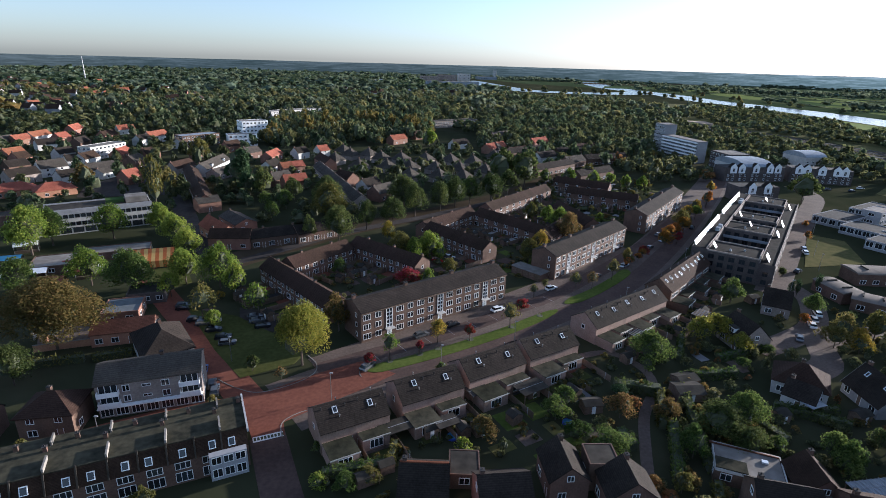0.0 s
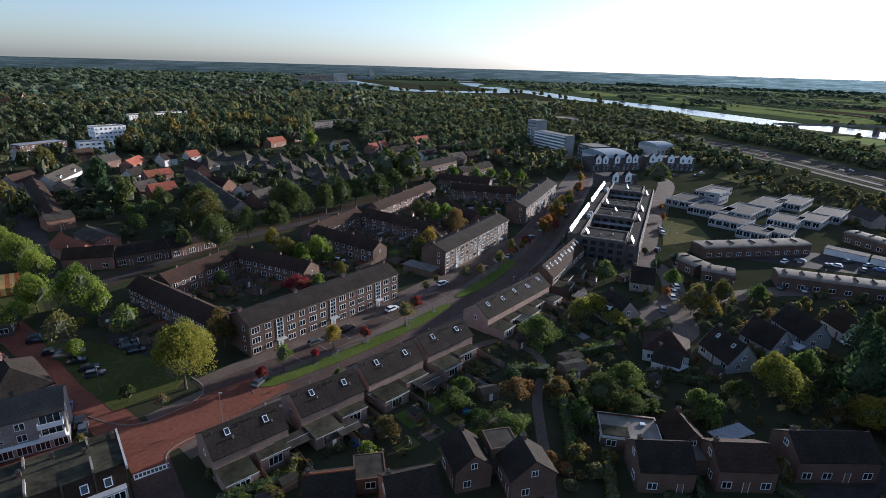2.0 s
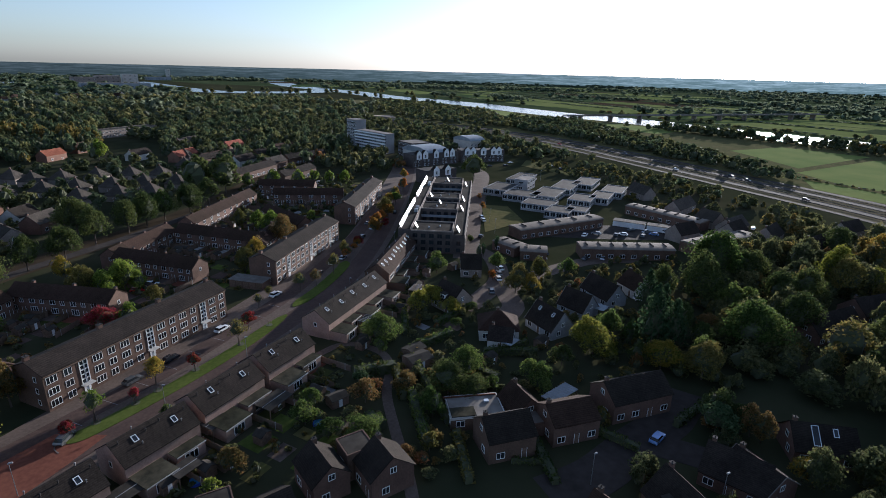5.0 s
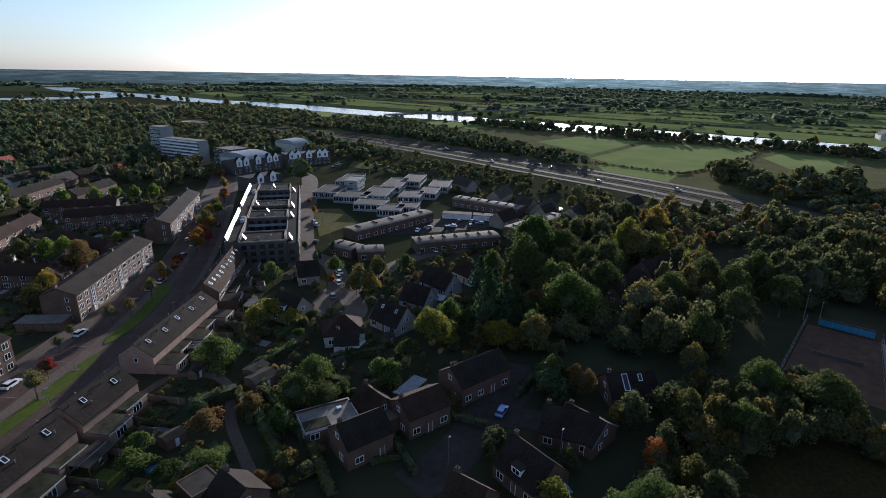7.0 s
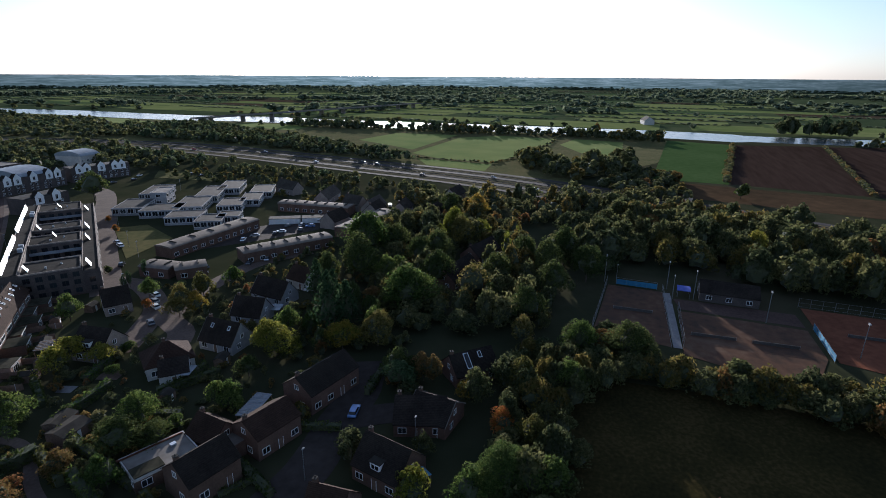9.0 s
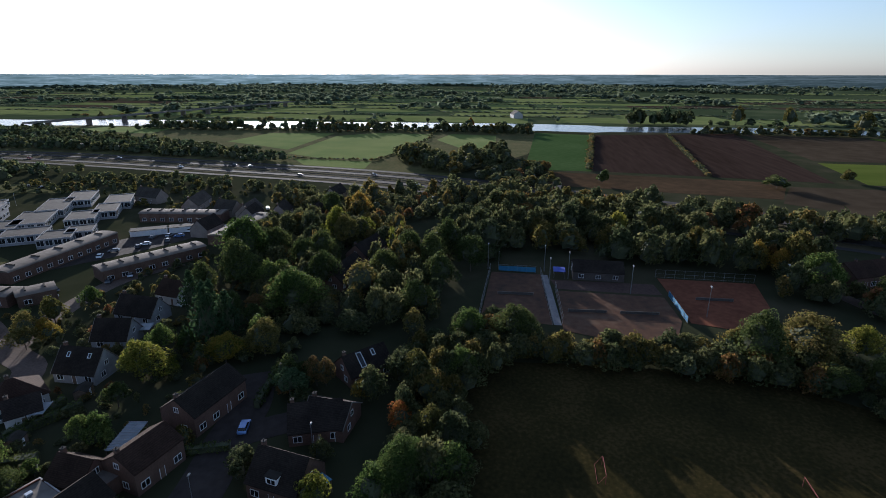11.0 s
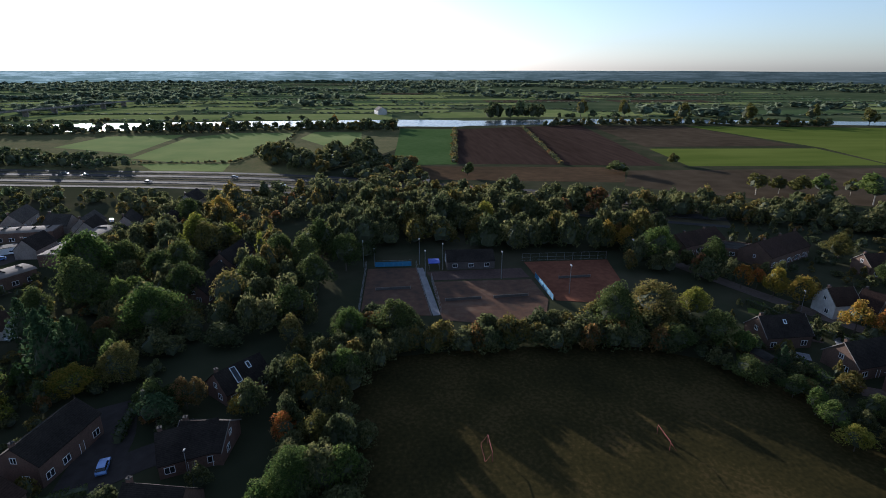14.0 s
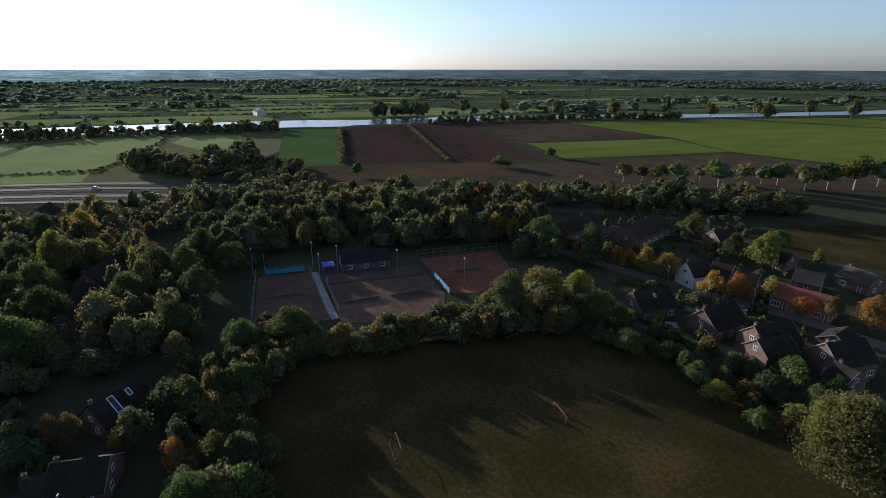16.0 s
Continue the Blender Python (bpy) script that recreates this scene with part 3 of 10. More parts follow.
def flat_block(x, y, rot, L, W, h, label, wall="brick_brown", roof="felt", storeys=1, bay=3.2, win=(1.8, 1.4), name="flat_roofed_building", category="building", group="", parapet=0.3, fine=False, band=None, sides=(1, 1, 1, 1)):
    """A flat-roofed building with a parapet and rows of windows."""
    t = thing(name, x, y, rot, label, category, group)
    L, W, h = round(L, 1), round(W, 1), round(h, 1)
    HOUSES.append((x, y, rot, L, W))
    part("wall", lambda: Mb().box(-L / 2, L / 2, -W / 2, W / 2, 0, h), [wall], t, key=("fw", L, W, h, wall))

    def rim():
        a, c, p = L / 2 + 0.08, W / 2 + 0.08, 0.22
        b = Mb().box(-a, a, -c, -c + p, h - 0.35, h + parapet, 0).box(-a, a, c - p, c, h - 0.35, h + parapet, 0)
        return b.box(-a, -a + p, -c + p, c - p, h - 0.35, h + parapet, 0).box(a - p, a, -c + p, c - p, h - 0.35, h + parapet, 0)
    part("parapet", rim, [band or wall], t, key=("frim", L, W, h, parapet, band or wall))
    part("roof", lambda: Mb().box(-L / 2 + 0.25, L / 2 - 0.25, -W / 2 + 0.25, W / 2 - 0.25, h + 0.004, h + 0.08), [roof], t, key=("froof", L, W, h, roof))
    sh = h / storeys
    for fl in range(storeys):
        z = fl * sh + 0.32 * sh
        for side, (ln, r) in enumerate(((L, 0), (W, 90), (L, 180), (W, 270))):
            if not sides[side] or turned_away(x, y, rot + r):
                continue
            n = max(1, int(ln / bay))
            for i in range(n):
                s = -ln / 2 + ln * (i + 0.5) / n
                pos = ((s, -W / 2), (L / 2, s), (-s, W / 2), (-L / 2, -s))[side]
                window(t, pos[0], pos[1], z, r, win[0], win[1], 2, fine=fine)
    return t


# ---- trees ----
def ball(n_ring=4, n_side=7):
    """Corners and faces of a coarse ball."""
    v, f = [(0.0, 0.0, -1.0)], []
    for i in range(1, n_ring):
        a = -math.pi / 2 + math.pi * i / n_ring
        for k in range(n_side):
            w = 2 * math.pi * (k + 0.5 * (i % 2)) / n_side
            v.append((math.cos(a) * math.cos(w), math.cos(a) * math.sin(w), math.sin(a)))
    v.append((0.0, 0.0, 1.0))
    for k in range(n_side):
        f.append((0, 1 + (k + 1) % n_side, 1 + k))
        for i in range(n_ring - 2):
            a, c = 1 + i * n_side, 1 + (i + 1) * n_side
            f.append((a + k, a + (k + 1) % n_side, c + (k + 1) % n_side, c + k))
        f.append((1 + (n_ring - 2) * n_side + k, 1 + (n_ring - 2) * n_side + (k + 1) % n_side, len(v) - 1))
    return np.array(v), f


def crown_data(seed, lobes, per_lobe, card, shape="round", corners=4):
    """Corners and faces of a crown in a unit box (x, y from -0.5 to 0.5, z from 0 to 1): leaf sprays over lobes that
    swell out of a dark heart, added to block light and stand in for inner shade.
    """
    r = np.random.RandomState(seed)
    heart = {"round": (0.31, 0.34, 0.46), "column": (0.3, 0.43, 0.48), "cone": (0.2, 0.3, 0.36)}[shape]
    mid = np.array([0, 0, heart[2]])
    rad = np.array([heart[0], heart[0], heart[1]])
    cs, rs = [], []
    for i in range(lobes):
        u = r.normal(size=3)
        u /= np.linalg.norm(u)
        if shape == "cone":
            z = i / lobes
            a = i * 2.4
            cs.append((0.34 * (1 - z) * math.cos(a), 0.34 * (1 - z) * math.sin(a), 0.1 + 0.86 * z))
            rs.append(0.05 + 0.13 * (1 - z))
        else:
            u[2] = abs(u[2]) if u[2] < -0.55 else u[2]
            cs.append(mid + u * rad * r.uniform(0.6, 1.12))
            rs.append(r.uniform(0.08, 0.2))
    cs, rs = np.array(cs), np.array(rs)
    n = lobes * per_lobe
    own = np.repeat(np.arange(lobes), per_lobe)
    d = r.normal(size=(n, 3))
    d /= np.linalg.norm(d, axis=1)[:, None]
    p = cs[own] + d * (rs[own] * r.uniform(0.8, 1.1, n))[:, None]
    inner = (((p - mid) / rad) ** 2).sum(1) < 0.8
    p[inner] = mid + (p[inner] - mid) * 1.25
    p[:, 2] = np.clip(p[:, 2], 0.01, 1.02)
    if shape == "round":
        w = 1.14 - 0.5 * np.clip((p[:, 2] - 0.3) / 0.7, 0, 1) ** 1.3
        a = np.arctan2(p[:, 1], p[:, 0])
        k1, k2 = r.uniform(0, 6.28, 2)
        w *= 1 + 0.1 * np.sin(2 * a + k1 + 3 * p[:, 2]) + 0.09 * np.sin(3 * a + k2 - 4 * p[:, 2])
        p[:, 0] = p[:, 0] * w + 0.06 * math.sin(k1) * p[:, 2]
        p[:, 1] = p[:, 1] * w + 0.06 * math.cos(k2) * p[:, 2]
    up = d + r.normal(scale=0.5, size=(n, 3))
    up /= np.linalg.norm(up, axis=1)[:, None]
    s = np.cross(up, r.normal(size=(n, 3)))
    s /= np.linalg.norm(s, axis=1)[:, None] + 1e-9
    c = np.cross(up, s)
    size = card * r.uniform(0.6, 1.35, n)[:, None]
    if corners == 4:
        q = np.stack([p - s * size, p - c * size * 0.6, p + s * size, p + c * size * 0.6], 1).reshape(-1, 3)
    else:
        q = np.stack([p - s * size - c * size * 0.6, p + s * size - c * size * 0.6, p + c * size * 0.9], 1).reshape(-1, 3)
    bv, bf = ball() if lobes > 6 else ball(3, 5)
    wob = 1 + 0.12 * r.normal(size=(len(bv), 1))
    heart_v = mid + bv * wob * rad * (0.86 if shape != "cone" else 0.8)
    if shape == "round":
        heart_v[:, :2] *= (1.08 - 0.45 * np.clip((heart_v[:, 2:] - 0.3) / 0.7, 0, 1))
    return q, np.arange(n * corners).reshape(-1, corners), heart_v, bf


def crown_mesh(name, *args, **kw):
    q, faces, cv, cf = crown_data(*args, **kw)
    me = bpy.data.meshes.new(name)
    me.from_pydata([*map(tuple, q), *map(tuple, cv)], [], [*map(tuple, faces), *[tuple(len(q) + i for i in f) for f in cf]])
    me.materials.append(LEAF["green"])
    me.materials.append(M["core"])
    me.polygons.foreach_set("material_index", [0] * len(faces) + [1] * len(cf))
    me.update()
    return me


def trunk_mesh(name, limbs, seed, top=0.75, pale=False):
    r = random.Random(seed)
    b = Mb()
    b.tube((0, 0, -0.02), (0.005, 0, 0.3), 0.03, 0.022, 7).tube((0.005, 0, 0.3), (0, 0.01, top), 0.022, 0.008, 6)
    for i in range(limbs):
        a = i * 2.4 + r.random()
        z = 0.26 + 0.4 * i / limbs
        b.tube((0, 0, z), (0.3 * math.cos(a), 0.3 * math.sin(a), z + 0.2 + 0.1 * r.random()), 0.012, 0.004, 5)
    return b.mesh(name, ["bark_pale" if pale else "bark"])


CROWNS = {
    "huge": [crown_mesh("crown", s, 66, 330, 0.0115, corners=3) for s in (21, 22)],
    "big": [crown_mesh("crown", s, 38, 150, 0.0185, corners=3) for s in (1, 2, 3)],
    "mid": [crown_mesh("crown", s, 26, 78, 0.029, corners=3) for s in (4, 5, 6, 7)],
    "small": [crown_mesh("crown", s, 16, 50, 0.042, corners=3) for s in (8, 9, 10)],
    "far": [crown_mesh("crown", s, 14, 50, 0.045, corners=3) for s in (31, 32, 33)],
    "column": [crown_mesh("crown", s, 20, 40, 0.04, shape="column") for s in (11, 12)],
    "cone": [crown_mesh("crown", s, 26, 40, 0.035, shape="cone") for s in (13, 14)],
    "sparse": [crown_mesh("crown", s, 16, 40, 0.034) for s in (15, 16)],
}
TRUNKS = {False: [trunk_mesh("trunk", 5, s) for s in (1, 2)], True: [trunk_mesh("trunk", 5, s, pale=True) for s in (3, 4)]}
WORDS = {"green": "green", "dark": "dark green", "lime": "light green", "yellowgreen": "yellow-green", "olive": "olive-green autumn", "brown": "brown autumn", "yellow": "yellow autumn", "orange": "orange autumn", "red": "red autumn", "conifer": "dark conifer"}
COUNT = [0]


def tree(x, y, d, h, colour="green", form="mid", clear=0.1, pale=False, where="among gardens and houses"):
    """A tree of crown width d and height h; clear: the share of its height that is bare trunk."""
    COUNT[0] += 1
    k = COUNT[0]
    low = h < 3.0
    size = "tall" if h > 11 else "low" if h < 4 else "middle-sized"
    t = thing("shrub" if low else "tree", x, y, (k * 77) % 360, f"{size} {WORDS[colour]} {'shrub' if low else 'tree'} {where}", "shrub" if low else "tree")
    tr = new("trunk", TRUNKS[pale][k % 2])
    tr.parent = t
    tr.matrix_basis = Matrix.Diagonal((h * 0.6, h * 0.6, h, 1))
    crowns = CROWNS["far" if form in ("mid", "big") and math.hypot(x, y) > 280 else form]
    me = crowns[k % len(crowns)]
    cr = new("crown", me)
    cr.parent = t
    cr.matrix_basis = pose(0, 0, h * clear) @ Matrix.Diagonal((d, d, h * (1 - clear), 1))
    cr.material_slots[0].link = "OBJECT"
    cr.material_slots[0].material = LEAF[colour]
    return t


def scatter(name, spots, seed, lobes, per_lobe, card, mats, label, category="woodland", bare=-0.04, patch=0.0):
    """Many crowns as one sheet of foliage; spots are rows of x, y, width, height; the last material is that of the dark
    hearts, which stand in for inner shade.
    """
    r = np.random.RandomState(seed)
    kinds = [crown_data(seed * 10 + i, lobes, per_lobe, card, corners=3) for i in range(4)]
    vs, fs, ms, base = [], [], [], 0
    for x, y, d, h in spots:
        if not clear_of_houses(x, y, 0.36 * d + 0.3) or math.hypot(x, y) > 560 and near_water(x, y, 0.2 * d) or d < 7 and math.hypot(x, y) < 260 and near_line(ROADS, x, y, 0.25 * d):
            continue
        tone = int(min(r.randint(len(mats) - 1), r.randint(len(mats) - 1)))
        if patch:
            w = noise.noise(Vector((x / patch, y / patch, seed))) + 0.5 * noise.noise(Vector((x / patch * 2.7, y / patch * 2.7, seed + 9)))
            if w < -0.62:
                continue
            tone = int(np.clip((0.5 + 0.75 * w + r.uniform(-0.16, 0.16)) * (len(mats) - 1), 0, len(mats) - 2))
            h, d = h * (1 + 0.45 * w), d * (1 + 0.2 * w)
        q, f, cv, cf = kinds[r.randint(4)]
        a = r.uniform(0, 6.283)
        ca, sa = math.cos(a), math.sin(a)
        allv = np.concatenate([q, cv])
        out = np.empty_like(allv)
        out[:, 0] = x + d * (allv[:, 0] * ca - allv[:, 1] * sa)
        out[:, 1] = y + d * (allv[:, 0] * sa + allv[:, 1] * ca)
        out[:, 2] = h * bare + h * (1 - bare) * allv[:, 2]
        vs.append(out)
        fs += [tuple(map(int, row)) for row in (f + base)]
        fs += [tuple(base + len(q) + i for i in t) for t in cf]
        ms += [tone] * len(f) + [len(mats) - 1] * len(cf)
        base += len(allv)
    me = bpy.data.meshes.new(name)
    me.from_pydata([tuple(map(float, p)) for p in np.concatenate(vs)], [], fs)
    for m in mats:
        me.materials.append(M[m] if m in M else LEAF[m])
    me.polygons.foreach_set("material_index", ms)
    me.update()
    return tagged(new(name, me), label, category, "", "stuff")


def inside(x, y, poly):
    hit = False
    for (ax, ay), (bx, by) in zip(poly, poly[1:] + poly[:1]):
        if (ay > y) != (by > y) and x < ax + (bx - ax) * (y - ay) / (by - ay):
            hit = not hit
    return hit


def fill(poly, spacing, d, h, seed, keep_off=()):
    """Spots strewn over an outline."""
    r = random.Random(seed)
    xs, ys = [p[0] for p in poly], [p[1] for p in poly]
    out = []
    y = min(ys)
    while y < max(ys):
        x = min(xs)
        while x < max(xs):
            px, py = x + r.uniform(-0.45, 0.45) * spacing, y + r.uniform(-0.45, 0.45) * spacing
            if inside(px, py, poly) and not any(inside(px, py, k) for k in keep_off):
                s = r.uniform(0.75, 1.3)
                out.append((px, py, r.uniform(*d) * s, r.uniform(*h) * s))
            x += spacing
        y += spacing
    return out


def along(pts, spacing, d, h, seed, jitter=0.4):
    """Spots along a line."""
    r = random.Random(seed)
    out = []
    for (ax, ay), (bx, by) in zip(pts, pts[1:]):
        n = max(1, int(math.hypot(bx - ax, by - ay) / spacing))
        for i in range(n):
            s = (i + r.random() * 0.8) / n
            out.append((ax + (bx - ax) * s + r.uniform(-jitter, jitter) * spacing, ay + (by - ay) * s + r.uniform(-jitter, jitter) * spacing, r.uniform(*d), r.uniform(*h)))
    return out


def strip(pts, width, z, mi=0, b=None, thick=0.04):
    """A band of that width along a line of (x, y)."""
    b = b or Mb()
    pts = [Vector(p) for p in pts]
    left, right = [], []
    for i, p in enumerate(pts):
        d = (pts[min(i + 1, len(pts) - 1)] - pts[max(i - 1, 0)]).normalized()
        nrm = Vector((-d.y, d.x))
        w = width[i] if isinstance(width, (list, tuple)) else width
        left.append(p + nrm * w / 2)
        right.append(p - nrm * w / 2)
    for i in range(len(pts) - 1):
        q = [right[i], right[i + 1], left[i + 1], left[i]]
        b.face([(p.x, p.y, z) for p in q], mi)
        b.face([(right[i].x, right[i].y, z - thick), (right[i + 1].x, right[i + 1].y, z - thick), (right[i + 1].x, right[i + 1].y, z), (right[i].x, right[i].y, z)], mi)
        b.face([(left[i + 1].x, left[i + 1].y, z - thick), (left[i].x, left[i].y, z - thick), (left[i].x, left[i].y, z), (left[i + 1].x, left[i + 1].y, z)], mi)
    return b


def curve(pts, n=6):
    """A smooth line through the points."""
    pts = [Vector(p) for p in pts]
    out = []
    for i in range(len(pts) - 1):
        p0, p1, p2, p3 = pts[max(i - 1, 0)], pts[i], pts[i + 1], pts[min(i + 2, len(pts) - 1)]
        for k in range(n):
            t = k / n
            out.append(0.5 * (2 * p1 + (p2 - p0) * t + (2 * p0 - 5 * p1 + 4 * p2 - p3) * t * t + (3 * p1 - p0 - 3 * p2 + p3) * t ** 3))
    return [tuple(p) for p in (*out, pts[-1])]


def field(name, pts, m, label, z=0.06, category="field"):
    return structure(name, Mb().prism(pts, z - 0.05, z), [m], label, category)


# ---- cars ----
def car_body():
    b = Mb()
    side = [(-2.1, 0.35), (2.1, 0.35), (2.15, 0.62), (2.0, 0.85), (1.0, 0.95), (-2.0, 0.98), (-2.15, 0.65)]
    k, n = 0, len(side)
    for y in (-0.86, 0.86):
        b.v += [(x, y, z) for x, z in side]
    for i in range(n):
        j = (i + 1) % n
        b.f.append((k + i, k + j, k + n + j, k + n + i)[::-1])
        b.m.append(0)
    b.f += [tuple(range(n)), tuple(range(n, 2 * n))[::-1]]
    b.m += [0, 0]
    return b


def car_cabin():
    b = Mb()
    lo = [(-1.9, -0.82), (1.05, -0.82), (1.05, 0.82), (-1.9, 0.82)]
    hi = [(-1.45, -0.64), (0.25, -0.64), (0.25, 0.64), (-1.45, 0.64)]
    for i in range(4):
        j = (i + 1) % 4
        b.face([(*lo[i], 0.96), (*lo[j], 0.96), (*hi[j], 1.44), (*hi[i], 1.44)])
    return b


def car_roof():
    return Mb().box(-1.5, 0.3, -0.66, 0.66, 1.445, 1.5)


def wheel_mesh():
    return Mb().tube((0, -0.1, 0), (0, 0.1, 0), 0.33, 0.33, 10)


PAINT = {
    "white": mat("car_white", (0.7, 0.7, 0.7), (0.78, 0.78, 0.78), 1.0, 0.25, spec=0.5),
    "silver": mat("car_silver", (0.42, 0.43, 0.45), (0.5, 0.51, 0.53), 1.0, 0.25, metal=0.6, spec=0.5),
    "black": mat("car_black", (0.015, 0.015, 0.017), (0.025, 0.025, 0.03), 1.0, 0.2, spec=0.5),
    "grey": mat("car_grey", (0.1, 0.105, 0.11), (0.15, 0.155, 0.16), 1.0, 0.25, metal=0.4, spec=0.5),
    "blue": mat("car_blue", (0.12, 0.2, 0.42), (0.17, 0.27, 0.52), 1.0, 0.25, metal=0.2, spec=0.5),
    "red": mat("car_red", (0.4, 0.03, 0.025), (0.5, 0.05, 0.04), 1.0, 0.25, spec=0.5),
}


def car(x, y, rot, colour, where="parked in the street"):
    c = thing("car", x, y, rot, f"{colour} hatchback car {where}", "car")
    part("body", car_body, [PAINT[colour]], c, key=("carb", colour))
    part("glasshouse", car_cabin, ["glass"], c, "dark tinted glass", key="carc")
    part("roof", car_roof, [PAINT[colour]], c, key=("carr", colour))
    for wx in (-1.3, 1.35):
        for wy in (-0.78, 0.78):
            part("wheel", wheel_mesh, ["rubber"], c, key="wheel", at=pose(wx, wy, 0.33))
    return c


M["tent_yellow"] = mat("tent_yellow", (0.62, 0.36, 0.1), (0.74, 0.46, 0.15), 2.0, 0.8)
M["tent_orange"] = mat("tent_orange", (0.5, 0.12, 0.03), (0.62, 0.18, 0.045), 2.0, 0.8)
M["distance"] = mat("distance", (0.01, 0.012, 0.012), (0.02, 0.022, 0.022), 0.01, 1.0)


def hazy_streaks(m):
    """Paints the far plain as glowing haze: level streaks of woods and fields, paler upward and towards the low sun."""
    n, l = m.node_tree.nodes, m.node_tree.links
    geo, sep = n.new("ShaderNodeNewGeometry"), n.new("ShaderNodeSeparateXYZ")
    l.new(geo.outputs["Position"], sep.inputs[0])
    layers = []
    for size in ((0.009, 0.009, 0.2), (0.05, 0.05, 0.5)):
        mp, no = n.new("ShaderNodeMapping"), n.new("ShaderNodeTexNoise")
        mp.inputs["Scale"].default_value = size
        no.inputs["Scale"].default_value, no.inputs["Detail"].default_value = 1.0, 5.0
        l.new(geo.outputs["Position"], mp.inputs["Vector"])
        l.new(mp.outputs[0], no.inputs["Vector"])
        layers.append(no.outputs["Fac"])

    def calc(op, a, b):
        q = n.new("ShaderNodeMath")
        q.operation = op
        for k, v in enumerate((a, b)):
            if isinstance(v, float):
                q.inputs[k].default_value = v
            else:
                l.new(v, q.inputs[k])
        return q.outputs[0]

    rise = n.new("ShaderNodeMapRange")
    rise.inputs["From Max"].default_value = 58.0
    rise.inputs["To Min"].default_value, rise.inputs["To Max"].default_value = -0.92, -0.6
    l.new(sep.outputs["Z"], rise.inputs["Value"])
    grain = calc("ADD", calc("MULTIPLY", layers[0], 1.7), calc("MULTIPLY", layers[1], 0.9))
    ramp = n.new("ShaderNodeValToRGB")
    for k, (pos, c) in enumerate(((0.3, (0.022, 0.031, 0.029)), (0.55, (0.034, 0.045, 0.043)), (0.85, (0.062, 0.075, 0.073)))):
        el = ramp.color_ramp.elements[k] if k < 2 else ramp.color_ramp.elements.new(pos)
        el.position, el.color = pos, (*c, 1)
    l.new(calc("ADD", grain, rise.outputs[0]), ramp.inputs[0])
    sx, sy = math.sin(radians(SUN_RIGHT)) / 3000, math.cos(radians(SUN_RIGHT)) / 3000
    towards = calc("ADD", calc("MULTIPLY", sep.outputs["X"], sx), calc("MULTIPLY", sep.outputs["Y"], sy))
    # the haze's brightening towards the sun is put into the emission strength
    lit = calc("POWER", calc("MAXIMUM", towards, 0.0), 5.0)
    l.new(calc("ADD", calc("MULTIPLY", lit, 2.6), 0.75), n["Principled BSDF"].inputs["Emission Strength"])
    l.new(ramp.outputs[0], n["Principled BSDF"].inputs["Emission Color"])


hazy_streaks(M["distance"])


# distant grass: haze is mixed into this duller, greyer meadow colour
M["hazed_meadow"] = mat("hazed_meadow", (0.12, 0.15, 0.048), (0.19, 0.208, 0.078), 0.03, 0.95, scale2=0.006, spec=0.0)
M["far_crop"] = mat("far_crop", (0.048, 0.074, 0.032), (0.08, 0.108, 0.048), 0.05, 0.95, scale2=0.008, spec=0.0)
M["plain"] = mat("plain", (0.042, 0.058, 0.028), (0.09, 0.1, 0.05), 0.02, 1.0, scale2=0.0035, third=(0.058, 0.074, 0.036), spec=0.0)


M["verge"] = mat("verge", (0.075, 0.066, 0.034), (0.13, 0.105, 0.06), 0.12, 1.0, scale2=0.02, spec=0.0, sheen=0.02)
M["rough_grass"] = mat("rough_grass", (0.07, 0.075, 0.025), (0.13, 0.11, 0.045), 0.4, 1.0, scale2=0.05, spec=0.0, sheen=0.015)


# ---- ground, water, roads ----
ring = [(5000 * math.cos(a * math.pi / 48), 5000 * math.sin(a * math.pi / 48)) for a in range(96)]
g0 = Mb().face([(x, y, 0.0) for x, y in ring])
structure("ground", g0, ["earth"], "dark green and brown ground of gardens and land", "ground")

RIVER = curve([(770, 3080), (690, 2800), (585, 2200), (562, 1850), (598, 1520), (594, 1280), (622, 1150), (646, 990), (648, 810), (654, 690), (680, 570), (678, 450), (688, 340), (704, 170), (712, 0), (704, -80), (706, -150), (716, -270), (706, -400), (662, -610), (645, -800), (640, -1000), (690, -1500)], 5)
ARM = curve([(70, 2300), (120, 2000), (165, 1720), (235, 1530), (400, 1490), (520, 1560), (585, 1640)], 5)
river_width = [52.0 if p[1] < -300 else 88.0 if p[1] > -90 else 66.0 for p in RIVER]
WATERS = [(RIVER, 88.0), (ARM, 100.0)]
structure("water", strip(RIVER, river_width, 0.12), ["water"], "wide calm river reflecting the bright sky", "river")
structure("water_arm", strip(ARM, 100.0, 0.115), ["water"], "old river arm between trees, shining in the light", "water")
for nm, pts, wd in (("water_pool", [(1120, 2650), (1290, 2620)], 300.0), ("water_pool_far", [(1500, 1400), (1650, 1250)], 60.0)):
    WATERS.append((pts, wd))
    structure(nm, strip(pts, wd, 0.12), ["water"], "small lake shining among far fields", "water")


def near_water(x, y, margin):
    return near_line(WATERS, x, y, margin)


ROADS = []  # lines and widths of the streets


def near_line(lines, x, y, margin):
    for pts, wd in lines:
        for (ax, ay), (bx, by) in zip(pts, pts[1:]):
            ux, uy = bx - ax, by - ay
            k = min(1.0, max(0.0, ((x - ax) * ux + (y - ay) * uy) / (ux * ux + uy * uy)))
            if math.hypot(x - ax - k * ux, y - ay - k * uy) < (min(wd, 52.0) if y < -300 else wd) / 2 + margin:
                return True
    return False


